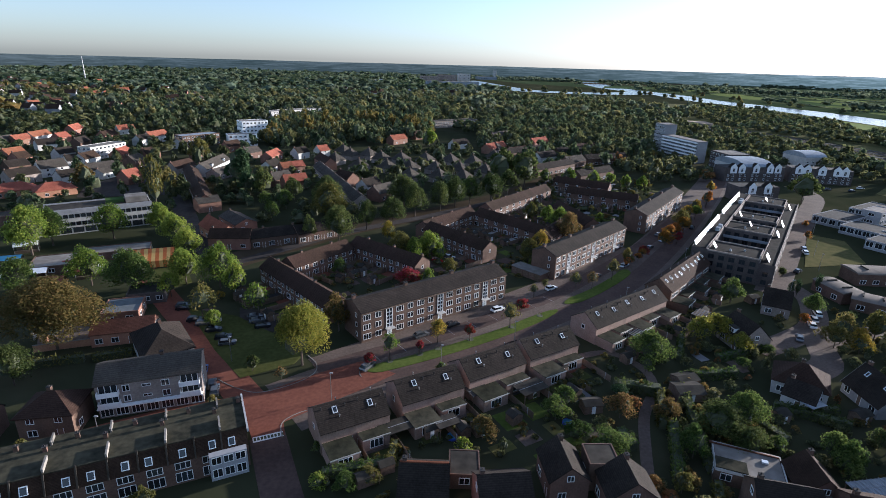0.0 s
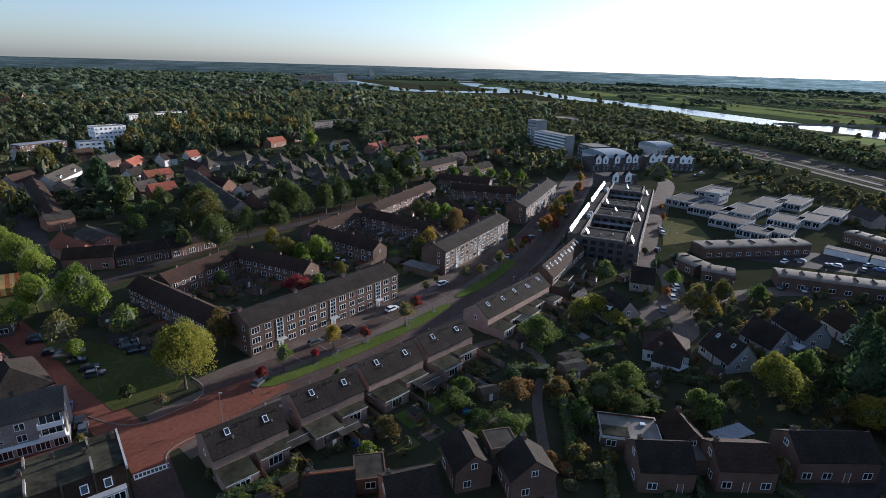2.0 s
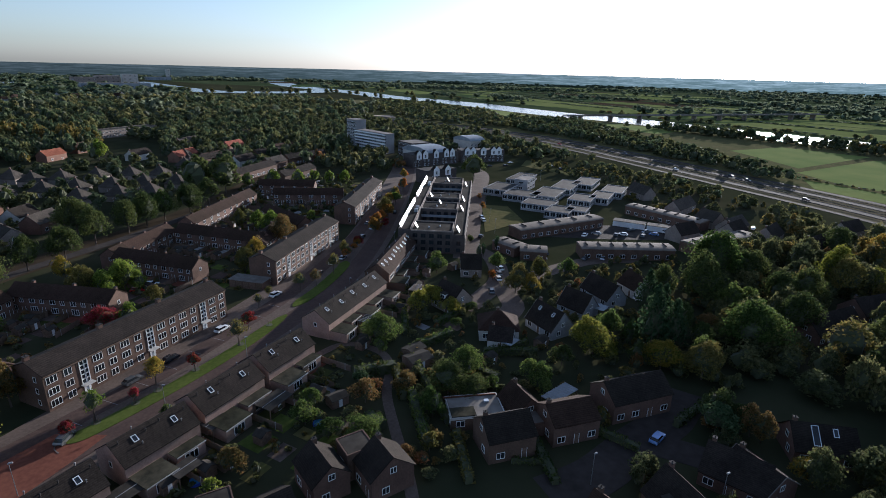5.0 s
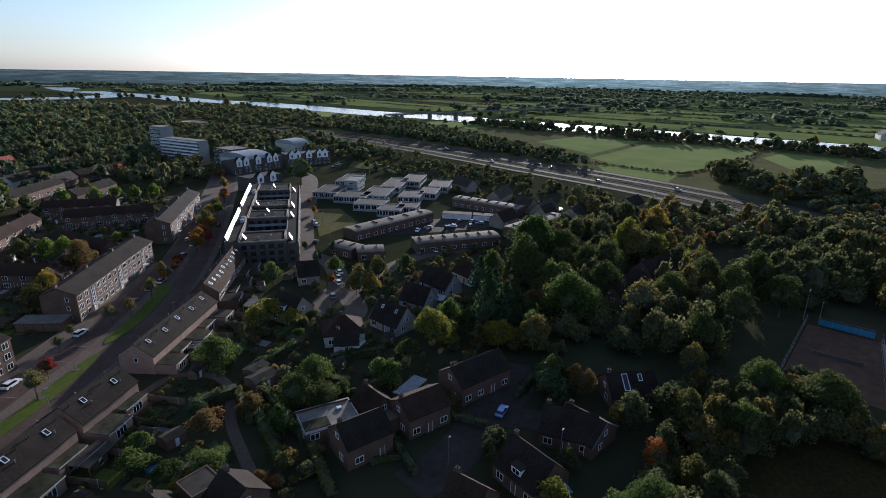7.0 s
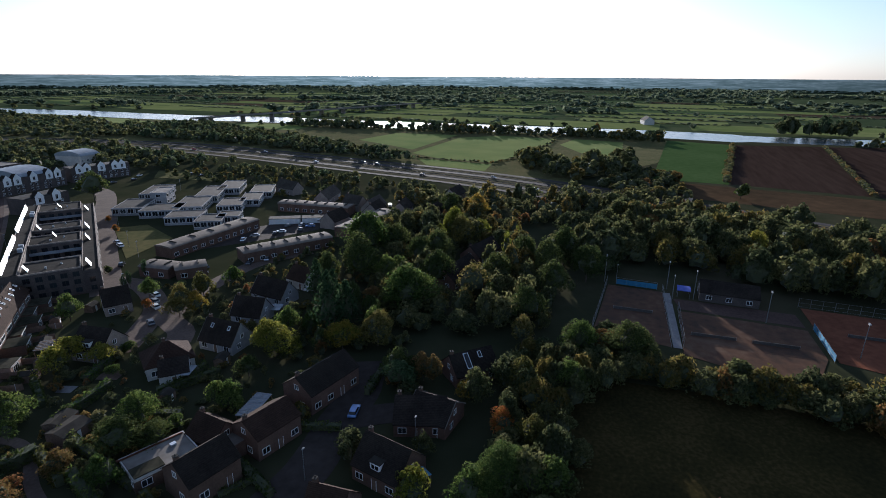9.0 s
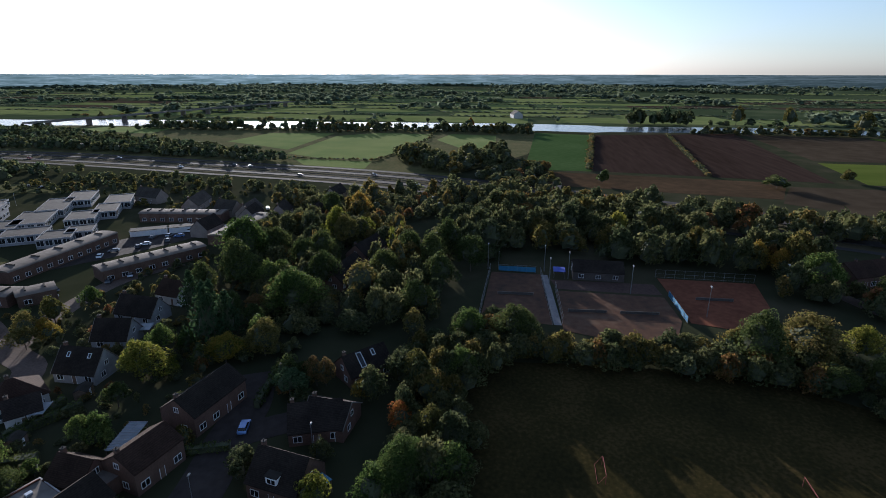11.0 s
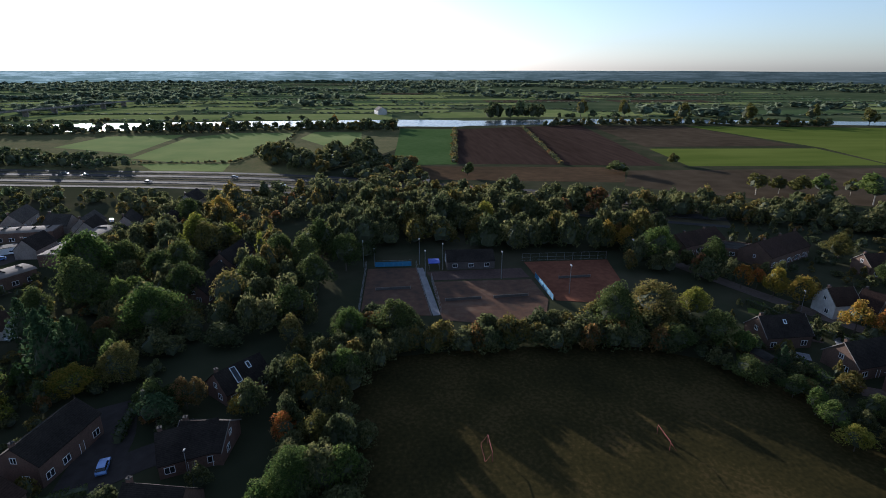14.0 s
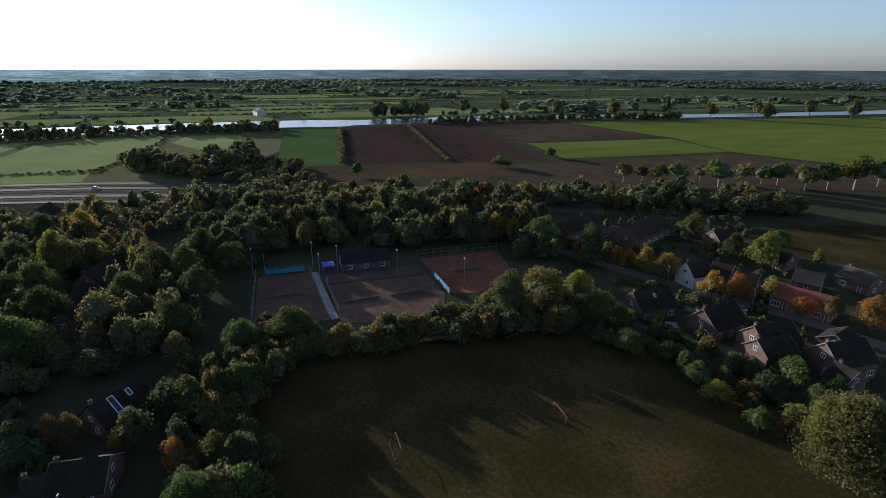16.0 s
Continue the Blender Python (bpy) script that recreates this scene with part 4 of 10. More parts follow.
field("ground_meadow_base", [(345, 60), (470, 0), (640, -20), (672, 60), (660, 340), (668, 480), (655, 650), (625, 850), (600, 1100), (400, 1150), (300, 900), (350, 700), (400, 560), (400, 440), (395, 330), (375, 200)], "rough_grass", "rough grassland between motorway and river", z=0.035)
field("ground_meadow_1", [(508, 303), (588, 296), (598, 222), (462, 217), (485, 256)][::-1], "meadow", "light green meadow by the river")
field("ground_meadow_2", [(440, 207), (575, 210), (612, 172), (607, 109), (555, 103), (520, 120), (459, 114), (418, 124), (417, 165)][::-1], "meadow", "light green meadow by the river")
field("ground_meadow_3", [(414, 190), (408, 122), (376, 118), (384, 168)][::-1], "meadow", "pale grassland beside the motorway")
field("ground_meadow_4", [(558, 95), (614, 88), (606, 36), (553, 33), (480, 44), (505, 66)][::-1], "meadow", "light green meadow between copses")
field("ground_meadow_5", [(560, 430), (626, 440), (622, 540), (580, 560)], "meadow", "green meadow on the river bend")
field("ground_crop", [(644.2, -7.3), (394.4, 1.8), (392.2, -45.7), (631.9, -69.6)], "dark_crop", "dark green crop field")
field("ground_plough_1", [(630.8, -73.3), (394.3, -47.2), (385.0, -121.5), (653.4, -153.4)], "plough", "brown ploughed field")
field("ground_plough_2", [(652.1, -158.1), (383.8, -125.6), (373.6, -196.4), (674.6, -234.4)], "plough", "brown ploughed field with wheel tracks")
field("ground_plough_3", [(664.6, -241.7), (471.8, -228.6), (465.9, -372.2), (646.8, -357.2)], "stubble", "pale brown stubble field")
field("ground_pasture_1", [(645.7, -360.8), (452.4, -385.4), (358.9, -368.2), (264.5, -408.3), (150, -700), (360, -1100), (566.4, -845.1)], "pasture", "bright green pasture")
field("ground_pasture_2", [(460.0, -225.9), (371.0, -214.6), (362.8, -366.1), (450.2, -376.8)], "pasture", "bright green pasture")
field("ground_stubble", [(357.2, -162.7), (308.0, -138.8), (269.5, -195.6), (212.2, -332.7), (258.2, -399.3), (351.4, -360.9)], "stubble", "dark brown field strip")
field("ground_heath", [(338.0, -14.4), (386.3, -17.2), (369.2, -165.7), (318.3, -143.3)], "heath", "rust-brown heath along the fields")
field("ground_rough_grass", [(177.3, -208.7), (154.2, -175.3), (120.8, -200.5), (161.8, -259.8)], "playing_grass", "rough yellow-green paddock")
field("ground_bank", [(470, 700), (560, 640), (596, 760), (590, 960), (545, 1150), (500, 1000)], "meadow", "green river bank")
field("ground_sand", [(300, 640), (345, 640), (360, 760), (300, 780)], "sand", "bare sandy strip along the embankment")

field("ground_plain_south", [(150, -705), (150, -1600), (700, -4800), (1700, -4500), (900, -2200), (740, -1500), (690, -990), (640, -990), (360, -1105)], "plain", "green and brown land in evening light", z=0.03)
field("ground_plain", [(1700, -4500), (900, -2200), (740, -1500), (690, -980), (690, -620), (735, -400), (735, -300), (745, 100), (730, 500), (690, 900), (640, 1300), (600, 1800), (300, 2100), (100, 2700), (0, 3600), (400, 4800), (2600, 4200), (4300, 2300), (4900, 400), (4600, -1500)][::-1], "plain", "green and brown river plain in evening light", z=0.05)
# fields of the far plain, in strips divided by hedges
rp = random.Random(5)
hedge_spots = []
def far_field(corners, k, front=1.0):
    field(f"ground_far_{k}", corners, rp.choice(("hazed_meadow", "far_crop", "hazed_meadow", "hazed_meadow", "plain", "hazed_meadow", "stubble", "far_crop")), "green field strip on the far plain", z=0.06 + 0.002 * k)
    if rp.random() < front:
        hedge_spots.extend(along([corners[0], corners[1]], 8.0, (9, 14), (1.5, 3.2), k, 0.15))
    if rp.random() < 0.35:
        hedge_spots.extend(along([corners[1], corners[2]], 15.0, (7, 12), (3, 8), k + 900, 0.3))


count, x = 0, 778.0
while x < 1560:
    deep, y = rp.uniform(65, 120), -1120.0 + rp.uniform(0, 90)
    while y < 1700:
        ln, skew = rp.uniform(120, 300), rp.uniform(-25, 25)
        if math.hypot(x + deep, y + ln) < 2800:
            count += 1
            far_field([(x + skew, y), (x + skew * 0.4, y + ln), (x + deep + skew * 0.4, y + ln), (x + deep + skew, y)], count, 0.75)
        y += ln + rp.choice((4, 5, 40))
    x += deep + 7
for k in range(70):
    a, dist = radians(rp.uniform(-12, 146)), rp.uniform(1650, 2850)
    cx, cy = dist * math.sin(a), dist * math.cos(a)
    ln, wd, turn = rp.uniform(180, 520), rp.uniform(90, 200), -a + rp.uniform(-0.2, 0.2)
    ux, uy = math.cos(turn), math.sin(turn)
    corners = [(cx + ux * s * ln / 2 - uy * t * wd / 2, cy + uy * s * ln / 2 + ux * t * wd / 2) for s, t in ((-1, -1), (1, -1), (1, 1), (-1, 1))]
    if cx < 750 and not (cx > 300 and cy > 1900) and not cy < -1150 or min(c[0] for c in corners) < 1620 and max(abs(c[1]) for c in corners) < 1500 or max(math.hypot(*c) for c in corners) > 2960:
        continue
    count += 1
    far_field(corners, count)

# motorway
MWAY = curve([(260, 900), (330, 680), (372, 520), (386, 440), (378, 330), (360, 205), (347, 120), (327, 50), (290, -40), (240, -160)], 5)
structure("ground_motorway_verge", strip(MWAY, 52.0, 0.1), ["verge"], "dry grass verge of the motorway", "verge")
for off, nm, wd, m in ((-9.5, "road_motorway_1", 9.0, "far_road"), (9.5, "road_motorway_2", 9.0, "far_road"), (24.0, "road_slip", 5.0, "far_road"), (-24.0, "road_service", 4.0, "far_road")):
    pts = []
    for i, p in enumerate(MWAY):
        d = (Vector(MWAY[min(i + 1, len(MWAY) - 1)]) - Vector(MWAY[max(i - 1, 0)])).normalized()
        pts.append((p[0] - d.y * off, p[1] + d.x * off))
    structure(nm, strip(pts, wd, 0.16), [m], "grey motorway carriageway", "road")
for off in (-15.6, -3.6, 3.6, 15.6):
    pts = []
    for i, p in enumerate(MWAY):
        d = (Vector(MWAY[min(i + 1, len(MWAY) - 1)]) - Vector(MWAY[max(i - 1, 0)])).normalized()
        pts.append((p[0] - d.y * off, p[1] + d.x * off))
    b = strip(pts, 0.18, 0.85, thick=0.32)
    for x, y in pts:
        b.box(x - 0.08, x + 0.08, y - 0.08, y + 0.08, 0.1, 0.6)
    tagged(new("guard_rail", b.mesh("guard_rail", ["felt_mid"])), "galvanised steel guard rail beside the motorway", "guard rail", "motorway rails")

# bridge over the river
bx0, by0 = (560.0, 590.0)
bx1, by1 = (1080.0, 486.0)
br = thing("bridge", (bx0 + bx1) / 2, (by0 + by1) / 2, math.degrees(math.atan2(by1 - by0, bx1 - bx0)), "long grey concrete road viaduct over the river", "bridge")
BL = math.hypot(bx1 - bx0, by1 - by0)
part("deck", Mb().box(-BL / 2, BL / 2, -6, 6, 8.0, 9.0), ["felt_light"], br)
for k in range(10):
    px = -BL / 2 + BL * (k + 0.5) / 10
    part("pier", Mb().box(px - 0.9, px + 0.9, -4.5, 4.5, 0, 7.99), ["brick_grey"], br, "grey concrete pier")
for side in (-5.8, 5.8):
    part("railing", Mb().box(-BL / 2, BL / 2, side - 0.1, side + 0.1, 9.01, 9.9), ["felt_light"], br)

# streets
def street(name, pts, wd, m, z=0.05, label="street", category="road"):
    if not name.startswith("pavement_main"):
        ROADS.append((curve(pts, 3), wd))
    return structure(name, strip(curve(pts, 5), wd, z, thick=0.05), [m], label, category)


street("pavement_main", [(-32.3, 92.8), (-17.7, 104.4), (3.0, 119.9), (29.1, 138.1), (55.6, 162.6), (86.2, 202.0), (118.0, 250.5), (170.2, 334.1), (199.8, 385.8)], 19.0, "pavers", 0.03, "grey-brown paved main street with parking", "pavement")
street("road_main", [(-36.1, 88.6), (-26.2, 97.1), (-11.5, 106.6), (10.3, 120.9), (36.0, 140.0), (58.4, 159.5), (83.5, 191.9), (114.4, 237.7), (155.0, 301.7), (196.5, 374.7)], 7.0, "clinker_dark", 0.06, "dark main street bending between the houses", "road")
structure("road_plaza", Mb().prism([(-45.8, 98.2), (-41.2, 93.4), (-34.4, 81.5), (-29.2, 84.1), (-30.6, 87.8), (-25.2, 92.8), (-16.9, 99.6), (-10.1, 106.2), (-18.7, 111.2), (-28.2, 105.3), (-37.4, 97.8)], 0.02, 0.085), ["clinker"], "red clinker paving of the wide junction", "road")
street("pavement_flats", [(-28.8, 108.1), (-19.4, 115.9), (-3.1, 128.7), (19.1, 146.6), (38.1, 163.8), (58.0, 185.6), (73.4, 200.9)], 9.0, "pavers", 0.035, "paved forecourt of the flats", "pavement")
street("road_parallel", [(-28.5, 106.9), (-17.7, 113.8), (3.1, 127.1), (19.6, 140.5), (36.3, 154.5), (61.0, 181.2), (82.3, 207.3), (113.7, 250.1)], 5.5, "clinker_dark", 0.062, "narrow parking street before the flats", "road")
street("road_shops", [(-34.8, 89.9), (-46.5, 90.7), (-64.7, 81.3), (-74.7, 72.7), (-110, 66)], 8.0, "clinker", 0.075, "red clinker street in front of the shops", "road")
street("road_green", [(-38.9, 93.5), (-48.5, 104.3), (-63.8, 122.7), (-82.8, 144.4), (-106.1, 171.2)], 7.5, "clinker", 0.08, "red clinker street beside the green", "road")
street("road_side", [(-32.4, 83.6), (-28.6, 75.6), (-25.1, 68.4), (-17, 52), (-4, 22)], 6.6, "clinker_dark", 0.055, "dark brick side street between the houses", "road")
structure("ground_ramp", Mb().prism([(-34.4, 81.5), (-29.4, 83.8), (-30.0, 85.1), (-35.1, 82.9)], 0.05, 0.11), ["white_line"], "white block markings of a road hump", "marking")
street("pavement_avenue", [(-75.7, 173.5), (-61.3, 191.7), (-39.8, 217.2), (-1.6, 249.6), (35.4, 287.8), (80.0, 352.5)], 15.0, "stubble", 0.04, "dry grass verge of the tree-lined avenue", "verge")
street("road_avenue", [(-74.7, 170.9), (-60.4, 188.5), (-39.1, 213.2), (-1.5, 245.5), (34.8, 282.5), (78.8, 346.7)], 5.0, "asphalt", 0.07, "narrow avenue behind the terraces", "road")
street("road_old", [(-75.7, 173.5), (-98.6, 200.3), (-122.2, 241.0), (-141.3, 273.5), (-165.4, 315.0)], 9.0, "asphalt", 0.06, "side street with parked cars", "road")
structure("pavement_lot", Mb().prism([(-182.7, 256.3), (-141.7, 267.1), (-159.3, 302.7), (-192.3, 303.1), (-194.1, 280.5)], 0.01, 0.05), ["asphalt"], "asphalt car park between old houses", "car park")
street("road_modern", [(106.9, 159.2), (135.5, 199.3), (153.1, 222.5), (179.6, 256.7), (212.9, 301.6), (218.4, 332.0)], 10.0, "pavers", 0.05, "paved street beside the modern flats", "road")
street("road_lane", [(81.5, 121.3), (94.7, 128.6), (106.6, 137.5), (116.4, 155.4), (116.5, 169.3)], 7.0, "pavers", 0.052, "paved lane between gardens", "road")
street("road_lane_2", [(82.9, 108.5), (95.5, 115.4), (106.0, 129.5), (144.9, 135.6), (168.9, 125.3)], 7.0, "pavers", 0.051, "paved lane between gardens", "road")
street("road_close", [(53.7, 52.6), (64.6, 52.0), (78.8, 54.5), (90.5, 56.0), (101.9, 61.0)], 9.0, "asphalt", 0.05, "dark close between detached houses", "road")
street("road_close_2", [(78.8, 54.5), (85.8, 45.0), (89.5, 33.6)], 7.0, "asphalt", 0.053, "dark close between detached houses", "road")
street("road_field_lane", [(177.0, -100.4), (148.9, -112.0), (123.1, -125.2), (102.7, -136.6), (81.7, -143.9), (60, -150)], 5.5, "pavers", 0.05, "lane between the houses and trees", "road")
street("pavement_path", [(33.0, 62.0), (36.0, 70.7), (39.1, 82.0), (42.8, 93.3), (48.2, 103.0), (48.8, 110.9), (42.8, 118.4), (34.0, 116.0)], 2.2, "pavers", 0.05, "narrow winding footpath between garden hedges", "path")
street("pavement_yard", [(159.3, 177.0), (183.8, 159.9), (212.2, 145.2)], 22.0, "asphalt", 0.045, "parking yard between long roofs", "yard")
street("ground_track", [(322.9, -18.5), (356.1, -17.3), (335.0, 22.0)], 4.0, "sand", 0.1, "sandy field track", "track")
# kerbs of the main junction
for pts in ([(-49.4, 102.0), (-43.8, 98.7), (-38.5, 97.5), (-32.2, 101.0), (-28.8, 105.3), (-29.1, 109.4), (-32.0, 113.1)], [(-29.5, 83.3), (-30.8, 87.1), (-29.2, 90.1), (-25.2, 92.8)], [(-17.7, 104.4), (-18.5, 106.7), (-17.0, 108.7), (-12.0, 111.5)]):
    structure("kerb", strip(curve(pts, 5), 0.2, 0.14, thick=0.14), ["felt_light"], "pale concrete kerb at the junction", "kerb")

def lawn(name, pts, label, m="lawn", z=0.12):
    return structure(name, Mb().prism(pts, 0.0, z), [m], label, "grass")


lawn("ground_green_1", [(-44.7, 102.7), (-34.4, 109.1), (-32.7, 115.7), (-56.6, 132.9), (-72.8, 137.3), (-55.3, 114.5)][::-1], "shaded lawn of the village green")
lawn("ground_green_2", [(-86.8, 146.2), (-79.4, 155.5), (-87.9, 169.9), (-100.0, 163.7)][::-1], "lawn with trees beside the street")
b = strip(curve([(-16.8, 107.3), (-10.5, 110.3), (3.0, 118.2), (18.4, 129.0), (34.2, 142.5)], 5), [1.4, 2.6, 3.4] + [3.8] * 15 + [3.4, 2.6, 0.8], 0.16, thick=0.16)
structure("ground_strip_1", b, ["verge_lawn"], "bright green grass strip between two roads", "grass")
b = strip(curve([(37.4, 147.0), (48.3, 156.2), (60.4, 169.3), (65.8, 177.1)], 5), [0.8, 2.6] + [4.0] * 12 + [2.6, 0.8], 0.16, thick=0.16)
structure("ground_strip_2", b, ["verge_lawn"], "bright green grass strip between two roads", "grass")
lawn("ground_school", [(260.2, 316.1), (266.9, 267.1), (285.3, 315.1), (281.2, 335.8)], "rough lawn behind the school", "rough_grass")
lawn("ground_school_2", [(133.7, 184.5), (160.6, 190.1), (172.2, 218.3), (161.7, 227.1)], "rough lawn beside the school", "rough_grass")
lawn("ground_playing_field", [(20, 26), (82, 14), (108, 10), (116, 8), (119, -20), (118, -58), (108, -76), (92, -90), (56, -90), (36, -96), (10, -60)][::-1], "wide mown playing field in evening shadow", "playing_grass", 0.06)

# ---- flats along the main street ----
def flats(x0, y0, x1, y1, label, depth=9.6, eave=8.3, ridge=10.2, sections=3):
    """Three storeys of flats: in each section two windows, a glazed stair, two windows; the street lies to -y."""
    L, rot = math.hypot(x1 - x0, y1 - y0), math.degrees(math.atan2(y1 - y0, x1 - x0))
    nx, ny = -(y1 - y0) / L, (x1 - x0) / L
    t = thing("apartment_building", (x0 + x1) / 2 + nx * depth / 2, (y0 + y1) / 2 + ny * depth / 2, rot, label, "apartment building", "flats along the main street")
    part("wall", gable_walls(L, depth, eave, ridge), ["brick_brown"], t)
    part("roof", gable_roof(L, depth, eave, ridge, 0.3, 0.1), ["roof_dark"], t, "low dark roof")
    part("gutter", Mb().box(-L / 2, L / 2, -depth / 2 - 0.5, -depth / 2 - 0.31, eave - 0.3, eave - 0.1), ["timber"], t, "brown gutter board")
    bay = L / (5 * sections)
    for s in range(sections):
        for c in range(5):
            x = -L / 2 + bay * (5 * s + c + 0.5)
            if c == 2:
                part("stair_glazing", lambda: Mb().box(-0.95, -0.82, -0.12, 0.02, 2.4, 7.9, 0).box(0.82, 0.95, -0.12, 0.02, 2.4, 7.9, 0).box(-0.06, 0.06, -0.1, 0.02, 2.4, 7.9, 0), ["white"], t, "tall white stairwell glazing", key="stairg", at=pose(x, -depth / 2, 0))
                for k in range(5):
                    window(t, x, -depth / 2, 2.45 + 1.08 * k, 0, 1.7, 1.0, 2)
                door(t, x, -depth / 2, 0, 0, 1.3, 2.2, "white")
                part("canopy", lambda: Mb().box(-1.3, 1.3, -1.3, 0, 2.22, 2.36), ["plaster"], t, "pale entrance canopy", key="canopy", at=pose(x, -depth / 2, 0))
            else:
                wide = 2.2 if c in (0, 3) else 1.7
                for fl in range(3):
                    window(t, x, -depth / 2, 0.75 + 2.65 * fl, 0, wide, 1.55, 3 if wide > 2 else 2)
            for fl in range(3):
                window(t, x, depth / 2, 0.75 + 2.65 * fl, 180, 1.8, 1.4, 2, fine=False)
        part("downpipe", lambda: Mb().tube((0, -0.08, 0), (0, -0.08, eave), 0.06, 0.06), ["zinc"], t, key="pipe", at=pose(-L / 2 + bay * (5 * s + 3) - bay * 0.45, -depth / 2, 0))
    for fl in range(3):
        window(t, -L / 2, -2.2, 1.0 + 2.65 * fl, 270, 0.9, 1.3, 1)
    for i in range(sections + 1):
        chimney(t, -L / 2 + 0.9 + (L - 1.8) * i / sections, 0.8, ridge - 0.8, ridge + 0.9, s=0.5)
    return t


flats(*(-20.0, 119.8), *(19.3, 149.1), "three-storey brown brick flats with white windows and dark roof")
flats(*(37.6, 165.7), *(72.2, 202.1), "three-storey brick flats with white windows and entrance canopies")
flats(*(87.1, 220.9), *(122.8, 269.6), "three-storey brick flats with white windows further along the street")

# garages beside the flats
def garages(x0, y0, x1, y1, n, deep, label, m="brick_brown", dm="timber", h=2.5):
    L, rot = math.hypot(x1 - x0, y1 - y0), math.degrees(math.atan2(y1 - y0, x1 - x0))
    t = thing("garage_row", (x0 + x1) / 2, (y0 + y1) / 2, rot, label, "garage")
    part("wall", Mb().box(-L / 2, L / 2, 0, deep, 0, h), [m], t)
    part("roof", Mb().box(-L / 2 - 0.2, L / 2 + 0.2, -0.3, deep + 0.2, h + 0.002, h + 0.2), ["felt_mid" if m == "white" else "felt_light"], t, "grey flat roof")
    for i in range(n):
        part("garage_door", lambda: Mb().box(-L / n * 0.42, L / n * 0.42, -0.05, 0.02, 0.05, h - 0.3), [dm], t, key=("gd", round(L / n, 2), dm), at=pose(-L / 2 + L * (i + 0.5) / n, 0, 0))


garages(*(23.9, 171.8), *(32.4, 163.4), 5, 5.0, "low garage row with pale flat roof beside the flats")
garages(*(194.8, 166.6), *(202.1, 154.5), 6, 5.0, "row of white garages in the yard", "white", "metal_white")
garages(*(202.6, 153.5), *(209.8, 142.1), 6, 5.0, "row of white garages in the yard", "white", "metal_white")

# ---- shops and corner buildings by the junction ----
def shops(x0, y0, x1, y1, label):
    L, rot, D, eave, ridge = math.hypot(x1 - x0, y1 - y0), math.degrees(math.atan2(y1 - y0, x1 - x0)), 9.0, 7.6, 9.6
    nx, ny = -(y1 - y0) / L, (x1 - x0) / L
    t = thing("shop_building", (x0 + x1) / 2 + nx * D / 2, (y0 + y1) / 2 + ny * D / 2, rot, label, "shop building")
    part("wall", gable_walls(L, D, eave, ridge), ["brick_grey"], t)
    part("roof", gable_roof(L, D, eave, ridge, 0.5, 0.2), ["roof_grey"], t, "grey tiled roof")
    part("fascia", Mb().box(-L / 2, L / 2, -D / 2 - 1.0, -D / 2, 2.5, 2.75), ["white"], t, "white band over the shop fronts")
    n = 7
    for i in range(n):
        window(t, -L / 2 + L * (i + 0.5) / n, -D / 2, 0.3, 0, L / n - 0.5, 2.1, 3, "white")
    for fl in (3.1, 5.4):
        for x, wd in ((-L * 0.22, 1.3), (-L * 0.03, 1.6), (L * 0.15, 1.5)):
            window(t, x, -D / 2, fl + (0.5 if wd == 1.6 else 0), 0, wd, 0.6 if wd == 1.6 else 1.4, 2)
        for x in (-L / 2 + 2.2, L / 2 - 2.2):
            bal = part("balcony", lambda: Mb().box(-1.9, 1.9, -1.1, 0, -0.3, -0.15, 0).box(-1.9, 1.9, -1.1, -1.0, -0.15, 0.75, 0).box(-1.9, -1.8, -1.0, 0, -0.15, 0.75, 0).box(1.8, 1.9, -1.0, 0, -0.15, 0.75, 0), ["white"], t, "white balcony", key="balc", at=pose(x, -D / 2, fl))
            window(bal, 0, 0, 0.0, 0, 3.2, 2.0, 3)
    for side, r in ((-1, 270), (1, 90)):
        for fl in (0.5, 3.2, 5.5):
            window(t, side * L / 2, -1.5, fl, r, 1.2, 1.4, 2)
    chimney(t, L * 0.1, 1.5, ridge - 1.2, ridge + 0.4)
    return t


shops(*(-66.5, 87.3), *(-48.7, 93.6), "grey brick building with flats over shops and white balconies")
house(-73.0, 85.0, 10, 9.4, 8.0, 4.9, 7.8, "dark brick house with hipped tiled roof and white windows", wall="brick_brown", roof="roof_brown", hip=True, fine=True)
house(-85.5, 80.5, 14, 8.0, 7.0, 4.4, 7.4, "dark brick house with dark tiled gable roof", wall="brick_brown", roof="roof_dark", fine=True)
house(*(-65.7, 110.9), -52, 15.0, 10.5, 4.4, 8.2, "dark-roofed corner house with hipped roof and white walls", wall="plaster", roof="roof_dark", fine=True, chim=1, hip=True)
house(*(-79.5, 119.5), 18, 14.0, 7.0, 3.4, 5.4, "red brick hall with red-brown tiled roof", wall="brick_orange", roof="roof_rust", fine=True)
flat_block(*(-60.3, 129.8), 20, 1.0, 1.0, 0.6, "low stone block beside the car park", wall="kerb", sides=(0, 0, 0, 0), name="stone_block", category="block")
flat_block(*(-86.5, 130.8), 18, 9.0, 9.5, 3.4, "low grey flat-roofed extension", wall="brick_red", roof="zinc_roof", fine=True)
structure("pavement_yard_back", Mb().prism([(-106.9, 126.5), (-96.2, 130.5), (-88.5, 118.5), (-98.5, 114.0)][::-1], 0.0, 0.05), ["pavers"], "grey-brown paved yard behind a garden wall", "yard")
